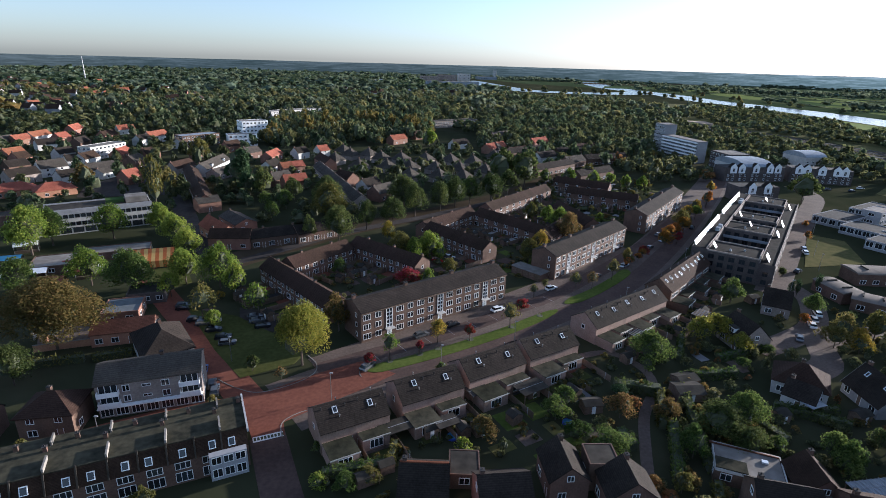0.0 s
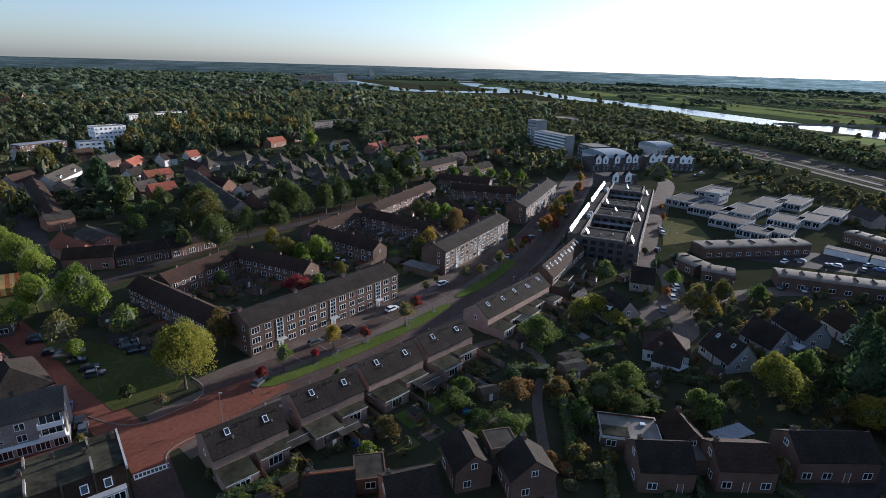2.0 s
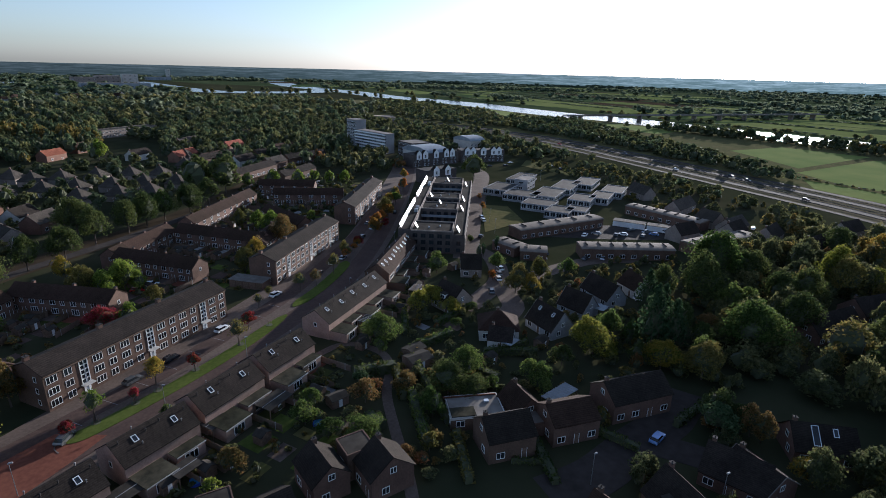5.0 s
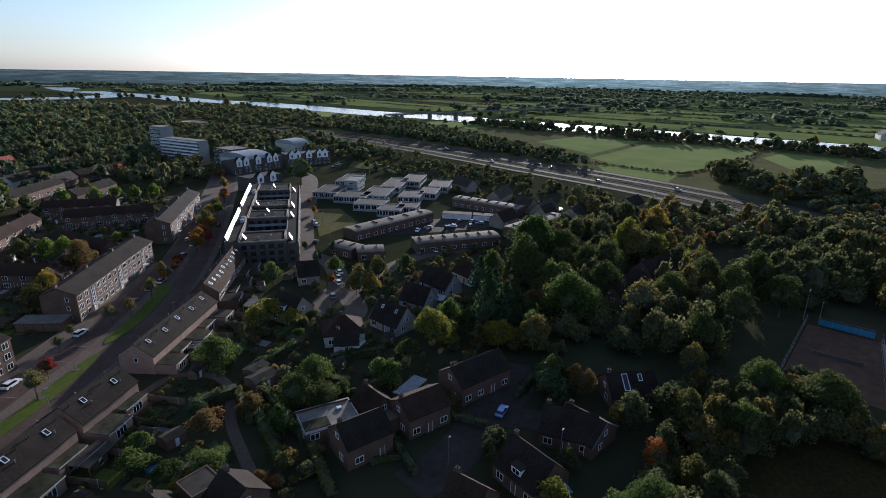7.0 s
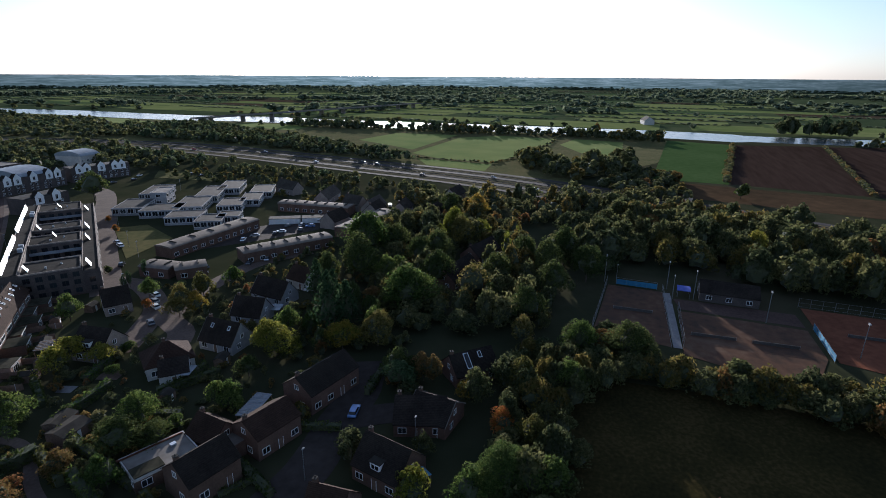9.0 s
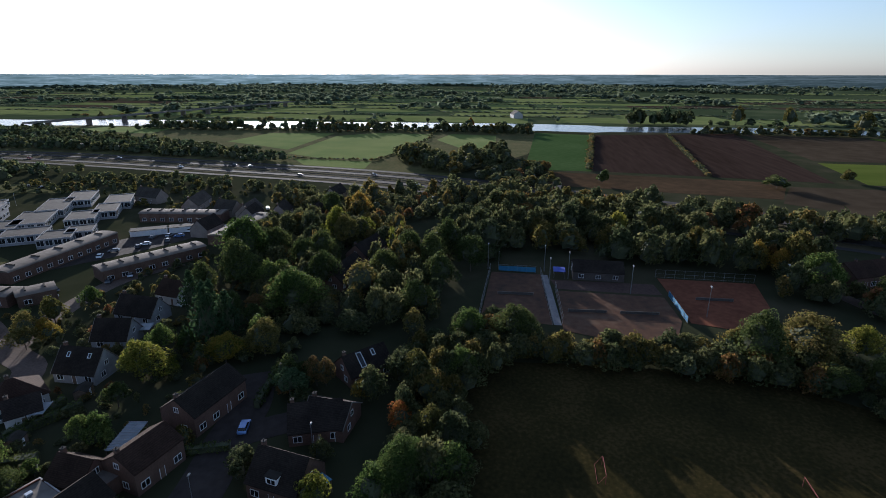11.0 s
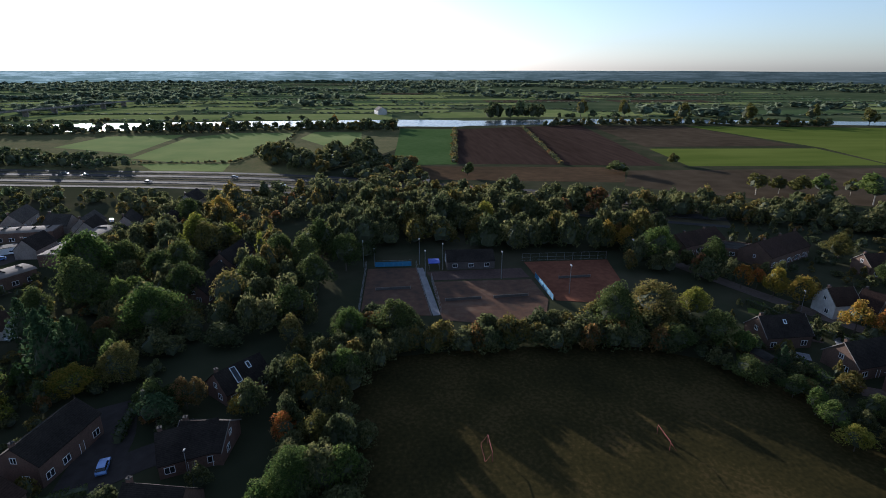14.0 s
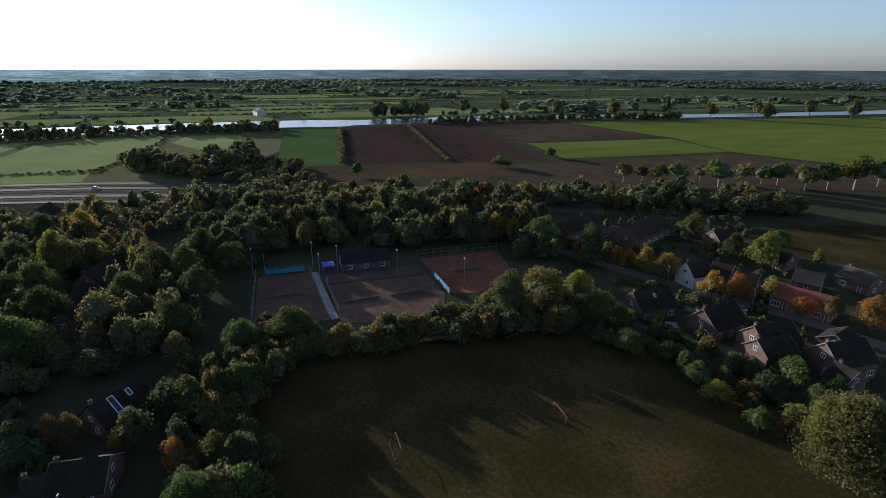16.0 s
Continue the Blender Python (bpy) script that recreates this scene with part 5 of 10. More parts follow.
for gx, gy, gr, gl, gm, lab in ((-91.5, 113.2, 20, 12.0, "brick_orange", "orange brick garden wall around a yard"), (-97.6, 116.5, 115, 7.0, "brick_orange", "orange brick garden wall beside a tree"), (-103.0, 120.5, 115, 8.0, "plaster", "pale garden wall of the yard")):
    gw = thing("garden_wall", gx, gy, gr, lab, "wall")
    part("masonry", Mb().box(-gl / 2, gl / 2, -0.12, 0.12, 0, 1.8), [gm], gw)
    part("coping", Mb().box(-gl / 2 - 0.05, gl / 2 + 0.05, -0.18, 0.18, 1.802, 1.92), ["felt_light"], gw, "pale coping stones")
flat_block(*(-86.2, 142.8), 20, 10.0, 8.0, 3.2, "dark flat-roofed brick outbuilding beside the green", wall="brick_dark", roof="felt")

# corner block with dwellings, flat roof and tiled mansard
def corner_block():
    x0, y0 = (-54.1, 65.7)
    x1, y1 = (-32.9, 75.9)
    L, rot, D = math.hypot(x1 - x0, y1 - y0) + 14, math.degrees(math.atan2(y1 - y0, x1 - x0)), 10.5
    ux, uy = (x1 - x0) / (L - 14), (y1 - y0) / (L - 14)
    cx, cy = x1 - ux * L / 2 - uy * D / 2, y1 - uy * L / 2 + ux * D / 2
    t = thing("corner_building", cx, cy, rot, "long brick block with flat roof, tiled mansard and white bays", "apartment building")
    part("wall", Mb().box(-L / 2, L / 2, -D / 2, D / 2, 0, 5.0).box(-L / 2, L / 2, -D / 2 + 1.3, D / 2, 5.0, 7.4), ["brick_brown"], t)
    part("mansard", Mb().extrude_x([(-D / 2 - 0.3, 4.6), (-D / 2 - 0.1, 4.6), (-D / 2 + 1.4, 7.5), (-D / 2 + 1.0, 7.5)], -L / 2, L / 2 - 0.01), ["roof_brown"], t, "brown tiled mansard slope")
    part("roof", Mb().box(-L / 2, L / 2, -D / 2 + 1.0, D / 2 + 0.1, 7.51, 7.7), ["moss_felt"], t, "mottled flat roof")
    part("roof_edge", Mb().box(L / 2, L / 2 + 0.3, -D / 2 - 0.3, D / 2 + 0.2, 7.3, 7.95), ["kerb"], t, "pale roof edge")
    for i in range(9):
        x = -L / 2 + L * (i + 0.5) / 9
        if i % 2 == 0:
            part("roof_upstand", lambda: Mb().box(-0.14, 0.14, -D / 2 + 1.2, -D / 2 + 4.6, 0, 0.75).box(-0.14, 0.14, D / 2 - 2.6, D / 2, 0, 0.75), ["felt_light"], t, "pale parapet between dwellings", key="upst", at=pose(x - L / 18, 0, 7.702))
        ob = part("roof_window", lambda: Mb().box(-0.55, 0.55, -0.12, 0.1, 0, 1.4, 0).box(-0.42, 0.42, -0.14, 0.1, 0.13, 1.27, 1), ["metal_white", "glass"], t, key="rw", at=pose(x + (0.5, -0.4, 0.7, -0.2, 0.3, -0.6, 0.2, 0.6, -0.5)[i], -D / 2 - 0.08, 5.2 + 0.25 * (i % 3 == 1), -24))
        window(t, x, -D / 2, 2.9, 0, 2.4, 1.4, 3)
        window(t, x, -D / 2, 0.4, 0, 2.6, 1.9, 3)
        chimney(t, x + 1.5, 1.5 if i % 2 else 3.4, 7.7, 8.6, s=0.3)
        part("party_wall", lambda: Mb().extrude_x([(-D / 2 - 0.45, 4.6), (-D / 2 + 1.3, 4.6), (-D / 2 + 1.3, 7.85), (-D / 2 + 0.85, 7.85)], -0.13, 0.13), ["felt"], t, key="pw", at=pose(x - L / 18, 0, 0))
    part("bay", Mb().box(L / 2 - 6.4, L / 2 - 0.4, -D / 2 - 1.6, -D / 2 - 0.31, 0, 4.9), ["white_shaded"], t, "white box bay")
    for k in (-5.3, -3.4, -1.5):
        window(t, L / 2 + k, -D / 2 - 1.6, 3.2, 0, 1.6, 1.5, 2)
        window(t, L / 2 + k, -D / 2 - 1.6, 0.6, 0, 1.6, 1.7, 2)
    return t


corner_block()

# white office block behind the green
def office():
    x0, y0 = (-153.8, 195.7)
    x1, y1 = (-123.0, 216.5)
    L, rot, D, H = math.hypot(x1 - x0, y1 - y0), math.degrees(math.atan2(y1 - y0, x1 - x0)), 13.0, 9.4
    nx, ny = -(y1 - y0) / L, (x1 - x0) / L
    t = thing("office_building", (x0 + x1) / 2 + nx * D / 2, (y0 + y1) / 2 + ny * D / 2, rot, "long white three-storey office with ribbon windows", "office building")
    part("wall", Mb().box(-L / 2, L / 2, -D / 2, D / 2, 0, H), ["plaster"], t)
    part("roof", Mb().box(-L / 2 + 0.3, L / 2 - 0.3, -D / 2 + 0.3, D / 2 - 0.3, H + 0.004, H + 0.1), ["felt"], t, "mottled flat roof")
    for y0_, y1_ in ((-D / 2 - 0.1, -D / 2 + 0.29), (D / 2 - 0.29, D / 2 + 0.1)):
        part("parapet", Mb().box(-L / 2 - 0.1, L / 2 + 0.1, y0_, y1_, H - 1.3, H + 0.6), ["white_shaded"], t, "white roof band")
    part("rooftop_unit", Mb().box(L / 2 - 9, L / 2 - 1, -3, 4, H + 0.102, H + 2.4), ["felt_light"], t)
    part("rooftop_cover", Mb().box(L / 2 - 16, L / 2 - 9.4, -1, 3.4, H + 0.102, H + 1.5), ["dark_crop"], t, "green cover on the roof")
    n = 19
    for fl in (3.3, 6.4):
        for i in range(n):
            window(t, -L / 2 + L * (i + 0.5) / n, -D / 2, fl, 0, L / n - 0.35, 1.5, 1, "rubber", fine=False)
        for y in (-4, 0, 4):
            window(t, L / 2, y, fl, 90, 2.6, 1.5, 3, "rubber", fine=False)
    for i in range(9):
        window(t, -L / 2 + L * (i + 0.5) / 9, -D / 2, 0.4, 0, L / 9 - 0.5, 2.2, 3, "rubber", fine=False)
    return t


office()
flat_block(*(-126.2, 164.4), 25, 17.0, 12.0, 3.0, "low hall with pale grey flat roof", wall="brick_brown", roof="felt_light", bay=4)
flat_block(*(-115.6, 176.6), 25, 22.0, 8.0, 3.0, "low hall with pale grey flat roof", wall="brick_brown", roof="felt_light", bay=4)
flat_block(*(-165.8, 215.9), 25, 50.0, 9.0, 4.6, "long low building with grey flat roof behind the office", wall="brick_brown", roof="felt", bay=4)
tent = thing("market_tent", *(-98.8, 170.9), 20, "orange and yellow striped tent on the green", "tent")
for i in range(11):
    part("stripe", lambda: gable_roof(1.15, 9.0, 2.6, 5.4, 0.2, 0.0, 0.05).box(-0.575, 0.575, -4.62, -4.56, 0.2, 2.6), ["tent_yellow" if i % 2 else "tent_orange"], tent, key=("tent", i % 2), at=pose(-5.75 + 1.15 * i, 0, 0))
for sx in (-6.2, 6.2):
    for sy in (-4.3, 4.3):
        part("post", lambda: Mb().tube((0, 0, 0), (0, 0, 2.6), 0.06, 0.06), ["steel"], tent, key="tentpost", at=pose(sx, sy, 0))


def stall(x, y, rot, w, dp, h, m, label):
    """A fairground stall: counter, back wall and a pitched canopy on posts."""
    t = thing("market_stall", x, y, rot, label, "market stall", "fair stalls on the green")
    part("counter", lambda: Mb().box(-w / 2, w / 2, -dp / 2, -dp / 2 + 0.5, 0, 1.0).box(-w / 2, w / 2, dp / 2 - 0.1, dp / 2, 0, h), ["timber"], t, key=("stc", w, dp, h))
    part("canopy", lambda: gable_roof(w, dp, h, h + 0.9, 0.3, 0.2, 0.06), [m], t, key=("stk", w, dp, h, m))
    for sx in (-w / 2, w / 2):
        part("post", lambda: Mb().tube((0, 0, 0), (0, 0, h), 0.05, 0.05), ["steel"], t, key=("stp", h), at=pose(sx, -dp / 2, 0))


for (x, y), rot, w, dp, h, m, nm in (((-144.3, 165.6), 20, 6, 4, 2.6, "blue_sheet", "blue"), ((-149.3, 179.3), 30, 7, 4, 2.8, "white", "white"), ((-128.1, 155.8), 20, 5, 4, 2.4, "white", "white"), ((-122.2, 163.1), 10, 5, 3.5, 2.4, "red_paint", "red"), ((-114.4, 156.8), 25, 4, 3, 2.4, "red_paint", "red"), ((-112.9, 160.7), 25, 4, 3, 2.4, "white", "white"), ((-118.2, 149.2), 15, 5, 4, 2.6, "red_paint", "red"), ((-133.1, 151.7), 15, 6, 4, 2.6, "white", "white"), ((-105.6, 168.5), 20, 4, 3, 2.4, "tent_orange", "orange"), ((-98.1, 191.9), 20, 5, 3, 2.4, "white", "white")):
    stall(x, y, rot, w, dp, h, m, f"{nm} canvas fair stall under trees on the green")

# ---- modern flats with white slanted roof panels ----
def panel(parent, x, y, z, rot, L, rise=2.6, run=1.7):
    part("roof_panel", lambda: Mb().extrude_x([(0, 0), (run, rise), (run + 0.12, rise - 0.08), (0.12, -0.08)], -L / 2, L / 2), ["metal_white"], parent, "smooth pale roof panel", key=("panel", L, rise), at=pose(x, y, z, 0, 0, rot))


def modern():
    a, b_ = Vector((87.7, 178.3)), Vector((149.8, 266.1))
    L, rot = (b_ - a).length, math.degrees(math.atan2(b_.y - a.y, b_.x - a.x))
    D, h = 26.0, 9.3
    t = thing("apartment_complex", a.x, a.y, rot, "dark brick courtyard flats with pale slanted roof panels", "apartment building")
    # x along the street, -y towards the lane behind
    part("street_wing", Mb().box(0, L, -5.0, 0, 0, h), ["brick_dark"], t, "dark brick street wing")
    part("street_roof", Mb().box(0.25, L - 0.25, -4.75, -0.25, h + 0.004, h + 0.1), ["felt_dark"], t)
    part("lane_wing", Mb().box(0, L, -D, -D + 5.0, 0, h - 1.6), ["brick_dark"], t, "dark brick wing on the lane")
    part("lane_roof", Mb().box(0.25, L - 0.25, -D + 0.25, -D + 4.75, h - 1.596, h - 1.5), ["felt_dark"], t)
    part("courtyard", Mb().box(0, L, -D + 5.0, -5.0, 0, 0.3), ["clinker_dark"], t)
    wings = ((0.0, 13.5, h - 0.5), (34.0, 47.0, h - 0.3), (57.0, 68.0, h - 0.6), (91.0, L, h - 0.4))
    for s, e, top in wings:
        part("cross_wing", Mb().box(s + 0.01, e - 0.01, -D + 5.01, -5.01, 0, top), ["brick_dark"], t, "dark brick cross wing")
        part("cross_roof", Mb().box(s + 0.3, e - 0.3, -D + 5.3, -5.3, top + 0.004, top + 0.1), ["felt_dark"], t)
        for yy in (-5.15, -D + 5.15):
            part("parapet", Mb().box(s, e, yy - 0.14, yy + 0.14, top + 0.002, top + 0.45), ["brick_grey"], t)
        for xx in (s + 0.15, e - 0.15):
            part("parapet", Mb().box(xx - 0.14, xx + 0.14, -D + 5.3, -5.3, top + 0.002, top + 0.45), ["brick_grey"], t)
        part("roof_vent", Mb().box(s + 4, s + 4.6, -12, -11.4, top + 0.102, top + 0.8).box(s + 7, s + 7.5, -16, -15.5, top + 0.102, top + 0.7), ["zinc"], t)
        for k in range(5):
            yy = -5.0 - (D - 10) * (k + 0.5) / 5
            for fl in (0.8, 3.6, 6.2):
                window(t, s, yy, fl, 270, 1.9, 1.7, 2, "felt_mid", fine=False)
        if s > 30:
            part("gallery", Mb().box(s - 1.4, s - 0.02, -D + 5.2, -5.2, 2.9, 3.1).box(s - 1.4, s - 1.3, -D + 5.2, -5.2, 3.1, 4.0).box(s - 1.4, s - 0.02, -D + 5.2, -5.2, 5.7, 5.9).box(s - 1.4, s - 1.3, -D + 5.2, -5.2, 5.9, 6.8), ["zinc"], t, "grey access gallery")
    for k in range(12):
        xx = L * (k + 0.5) / 12
        for fl in (0.8, 3.6):
            window(t, xx, -D, fl, 0, 1.8, 1.7, 2, "felt_mid", fine=False)
        window(t, xx, 0, 3.6, 180, 1.8, 1.7, 2, "felt_mid", fine=False)
    for yy in (-2.5, -D + 2.5):
        for fl in (0.8, 3.6):
            window(t, 0, yy, fl, 270, 1.7, 1.7, 2, "felt_mid", fine=False)
    # long panels on the street side, short ones on the wing ends
    panel(t, 25.0, -1.0, h + 0.1, 0, 46.0, 1.5, 0.8)
    panel(t, 79.0, -1.0, h + 0.1, 0, 47.0, 1.5, 0.8)
    for s, ln in ((5.5, 7.0), (39.0, 6.0), (57.5, 6.5), (92.5, 5.5)):
        panel(t, s, -D + 2.2, h - 1.55, 0, ln * 0.62, 2.2, 1.3)
    for s, y in ((5.0, -7.2), (44.5, -13.5), (59.5, -7.8), (99.0, -13.5)):
        panel(t, s, y, h - 0.4, 0, 2.4, 1.8, 1.2)
    for y0_, y1_, top in ((-0.4, -0.15, h), (-4.85, -4.6, h), (-D + 0.1, -D + 0.35, h - 1.6), (-D + 4.6, -D + 4.85, h - 1.6)):
        part("parapet", Mb().box(0.3, L - 0.3, y0_, y1_, top + 0.102, top + 0.42), ["brick_grey"], t)
    for s in (26.0, 31.0, 82.0, 86.0):
        part("rooftop_unit", Mb().box(s, s + 1.8, -4.4, -3.0, h + 0.11, h + 1.4), ["zinc"], t)
    return t


modern()

# gabled modern fronts
def gable_row(x0, y0, x1, y1, n, label, H=9.0):
    L, rot = math.hypot(x1 - x0, y1 - y0), math.degrees(math.atan2(y1 - y0, x1 - x0))
    t = thing("apartment_building", (x0 + x1) / 2, (y0 + y1) / 2, rot, label, "apartment building")
    part("wall", Mb().box(-L / 2, L / 2, 0, 12, 0, H), ["brick_dark"], t)
    part("roof", Mb().box(-L / 2, L / 2, 0.2, 12, H + 0.004, H + 0.3), ["felt_mid"], t, "grey flat roof")
    for i in range(n):
        x = -L / 2 + L * (i + 0.5) / n
        g_ = part("gable", lambda: Mb().face([(-2.3, 0, H - 3.4), (2.3, 0, H - 3.4), (2.3, 0, H + 0.6), (0, 0, H + 3.0), (-2.3, 0, H + 0.6)]).face([(2.3, 3.2, H - 3.4), (-2.3, 3.2, H - 3.4), (-2.3, 3.2, H + 0.6), (0, 3.2, H + 3.0), (2.3, 3.2, H + 0.6)], 1).face([(-2.3, 0, H + 0.6), (0, 0, H + 3), (0, 3.2, H + 3), (-2.3, 3.2, H + 0.6)], 1).face([(0, 0, H + 3), (2.3, 0, H + 0.6), (2.3, 3.2, H + 0.6), (0, 3.2, H + 3)], 1).face([(-2.3, 0, H - 3.4), (-2.3, 0, H + 0.6), (-2.3, 3.2, H + 0.6), (-2.3, 3.2, H - 3.4)], 1).face([(2.3, 0, H - 3.4), (2.3, 3.2, H - 3.4), (2.3, 3.2, H + 0.6), (2.3, 0, H + 0.6)], 1), ["white", "roof_dark"], t, "white gabled front", key=("gab", H), at=pose(x + (1.3, -1.3, 0.2, 1.6, -1.2)[i % 5], -0.4, 0))
        window(g_, 0, 0, H - 2.6, 0, 1.4, 2.4, 2, fine=False)
        for fl in (0.8, 3.4):
            window(t, x - 1.6, 0, fl, 0, 1.4, 1.6, 2, fine=False)
            window(t, x + 1.6, 0, fl, 0, 1.4, 1.6, 2, fine=False)
    return t


gable_row(*(179.7, 340.5), *(221.3, 345.8), 5, "dark modern flats with white gabled fronts")
gable_row(*(225.3, 346.4), *(259.5, 337.1), 5, "dark modern flats with white gabled fronts")
gable_row(*(160.5, 285.2), *(183.7, 287.8), 2, "dark modern house block with white gables", 8.0)

# hall with a curved roof
def barrel(x0, y0, x1, y1, W, h, rise, label, wall="brick_brown", roof="barrel_roof", name="long_hall", bumps=0, bay=4.0, group=""):
    """A long low building under a curved roof."""
    L, rot = math.hypot(x1 - x0, y1 - y0), math.degrees(math.atan2(y1 - y0, x1 - x0))
    t = thing(name, (x0 + x1) / 2, (y0 + y1) / 2, rot, label, "building", group)
    part("wall", Mb().box(-L / 2, L / 2, -W / 2, W / 2, 0, h), [wall], t)
    arc = [(W / 2 * math.cos(math.pi * i / 12) * 1.05, h + rise * math.sin(math.pi * i / 12)) for i in range(13)]
    part("roof", Mb().extrude_x([(p[0], p[1] + 0.003) for p in arc], -L / 2 - 0.3, L / 2 + 0.3), [roof], t, "curved roof")
    n = int(L / bay)
    for i in range(n):
        for side, r in ((-1, 0), (1, 180)):
            for fl in range(max(1, int(h / 2.6))):
                window(t, -L / 2 + L * (i + 0.5) / n, side * W / 2, 0.7 + 2.6 * fl, r, 2.0, 1.5, 2, fine=False)
    for i in range(bumps):
        part("roof_vent", lambda: Mb().box(-0.2, 0.2, -1.8, 1.8, 0, 0.55), ["felt"], t, key="vent", at=pose(-L / 2 + L * (i + 0.5) / bumps, 0, h + rise - 0.2))
    return t


barrel(*(190.8, 358.6), *(211.5, 361.7), 30.0, 9.0, 4.0, "large hall with curved grey-blue metal roof", "plaster", "zinc", "hall")
barrel(*(257.7, 396.4), *(274.0, 399.0), 22.0, 10.0, 3.5, "hall with curved grey metal roof", "plaster", "zinc", "hall")
G = "long curved-roof dwellings"
barrel(*(140.7, 172.5), *(187.6, 170.4), 9.0, 4.2, 0.75, "long brick dwelling row with curved brown roof", bumps=5, group=G)
barrel(*(148.7, 142.1), *(179.6, 123.8), 9.0, 4.2, 0.75, "long brick dwelling row with curved brown roof", bumps=7, group=G)
barrel(*(221.9, 179.7), *(226.7, 140.9), 9.0, 4.2, 0.75, "long brick dwelling row with curved brown roof", bumps=7, group=G)
barrel(*(190.3, 123.1), *(227.1, 121.2), 9.0, 4.2, 0.75, "long brick dwelling row with curved brown roof", bumps=5, group=G)
barrel(*(126.5, 164.3), *(128.2, 152.5), 8.0, 3.6, 0.75, "bent brick dwelling row with curved brown roof", bumps=2, group=G)
barrel(*(127.0, 151.6), *(134.7, 145.3), 8.0, 3.6, 0.75, "bent brick dwelling row with curved brown roof", bumps=2, group=G)

# tall white flats
def tower():
    x0, y0 = (178.0, 464.0)
    x1, y1 = (190.5, 408.0)
    L, rot = math.hypot(x1 - x0, y1 - y0), math.degrees(math.atan2(y1 - y0, x1 - x0))
    t = thing("apartment_building", (x0 + x1) / 2, (y0 + y1) / 2, rot, "tall white gallery flats with rows of balconies", "apartment building")
    part("wall", Mb().box(-L / 2 + L * 0.24, L / 2, 0, 8.5, 0, 16).box(-L / 2, -L / 2 + L * 0.239, 0, 11, 0, 24), ["white_shaded"], t)
    part("roof", Mb().box(-L / 2 + L * 0.24, L / 2, -0.2, 8.7, 16.004, 16.4).box(-L / 2, -L / 2 + L * 0.239, -0.2, 11.2, 24.004, 24.5), ["felt_light"], t)
    for fl in range(6):
        part("gallery", lambda: Mb().box(-L / 2 + L * 0.24, L / 2, -1.5, -0.01, 0, 0.2).box(-L / 2 + L * 0.24, L / 2, -1.5, -1.4, 0.2, 1.1), ["white"], t, "white gallery balcony", key="gallery", at=pose(0, 0, 2.4 + 2.5 * fl))
        for i in range(16):
            window(t, -L / 2 + L * 0.24 + L * 0.76 * (i + 0.5) / 16, 0, 0.5 + 2.6 * fl, 0, 2.2, 1.6, 2, fine=False)
    for fl in range(8):
        for i in range(5):
            window(t, -L / 2 + L * 0.24 * (i + 0.5) / 5, 0, 0.8 + 2.9 * fl, 0, 2.4, 1.5, 2, fine=False)
        for i in range(3):
            window(t, -L / 2, 2 + 4 * i, 0.8 + 2.9 * fl, 270, 2.2, 1.5, 2, fine=False)
    return t


tower()
flat_block(206, 387.5, 97, 21.0, 18.0, 12.0, "dark brick apartment block with pale flat roof", wall="brick_dark", roof="felt_light", storeys=4, bay=3.0, name="apartment_building", category="apartment building")

# ---- school of white flat-roofed pavilions ----
def pavilion(x, y, rot, L, W, h=3.6):
    flat_block(x, y, rot, L, W, h, "white flat-roofed school pavilion with large windows", wall="white_shaded", roof="felt_mid", bay=3.0, win=(2.6, 2.3), name="school_pavilion", category="school", group="school pavilions", band="white_shaded", parapet=0.35)


SR = 32
for (x, y), L, W in (((189.7, 247.6), 22, 14), ((220.2, 266.2), 26, 12), ((189.7, 227.7), 16, 18), ((184.2, 206.7), 14, 16), ((183.2, 190.5), 14, 12), ((205.3, 223.6), 26, 14), ((229.1, 234.6), 30, 12), ((212.8, 204.9), 18, 12), ((227.8, 204.6), 20, 10), ((246.6, 212.8), 22, 12), ((192.7, 187.8), 12, 10), ((248.7, 237.4), 26, 12)):
    pavilion(x, y, SR, L, W)
flat_block(*(209.6, 250.2), SR, 15.0, 8.0, 6.5, "white upper storey of the school with dark windows", wall="white_shaded", roof="felt_light", storeys=2, bay=4.5, win=(2.6, 1.4), name="school_building", category="school")

# ---- distant industry ----
for (x, y), L, W, h, m in (((-57.8, 1783.2), 60, 30, 26, "brick_grey"), ((-3.6, 1821.2), 60, 40, 30, "brick_grey"), ((52.9, 1860.9), 40, 30, 34, "plaster"), ((14.0, 1700.7), 160, 40, 14, "zinc"), ((-280.1, 1816.2), 140, 40, 10, "white"), ((-320.6, 1784.5), 60, 30, 8, "white"), ((232.1, 2778.6), 16, 16, 40, "plaster"), ((173.9, 2538.1), 90, 40, 12, "zinc")):
    flat_block(x, y, 8, L, W, h, "distant pale industrial building by the river", wall=m, roof="felt_light", storeys=max(1, int(h / 8)), bay=12, win=(5.0, 2.0), name="industrial_building", category="industrial building", group="distant industry", sides=(1, 0, 0, 0))
mast = thing("radio_mast", *(-815.6, 1251.2), 0, "tall slender lattice radio mast above distant woods", "mast")
part("shaft", Mb().tube((0, 0, 0), (0, 0, 60), 1.6, 0.8, 4), ["steel"], mast)

# ---- tennis courts ----
def court(name, pts, m, label):
    structure(name, Mb().prism(pts, 0.0, 0.1), [m], label, "tennis court")


court("ground_court_1", [(178.5, 10.5), (178.5, -6.8), (139, -9.6), (142, 11)][::-1], "court", "worn reddish tennis court")
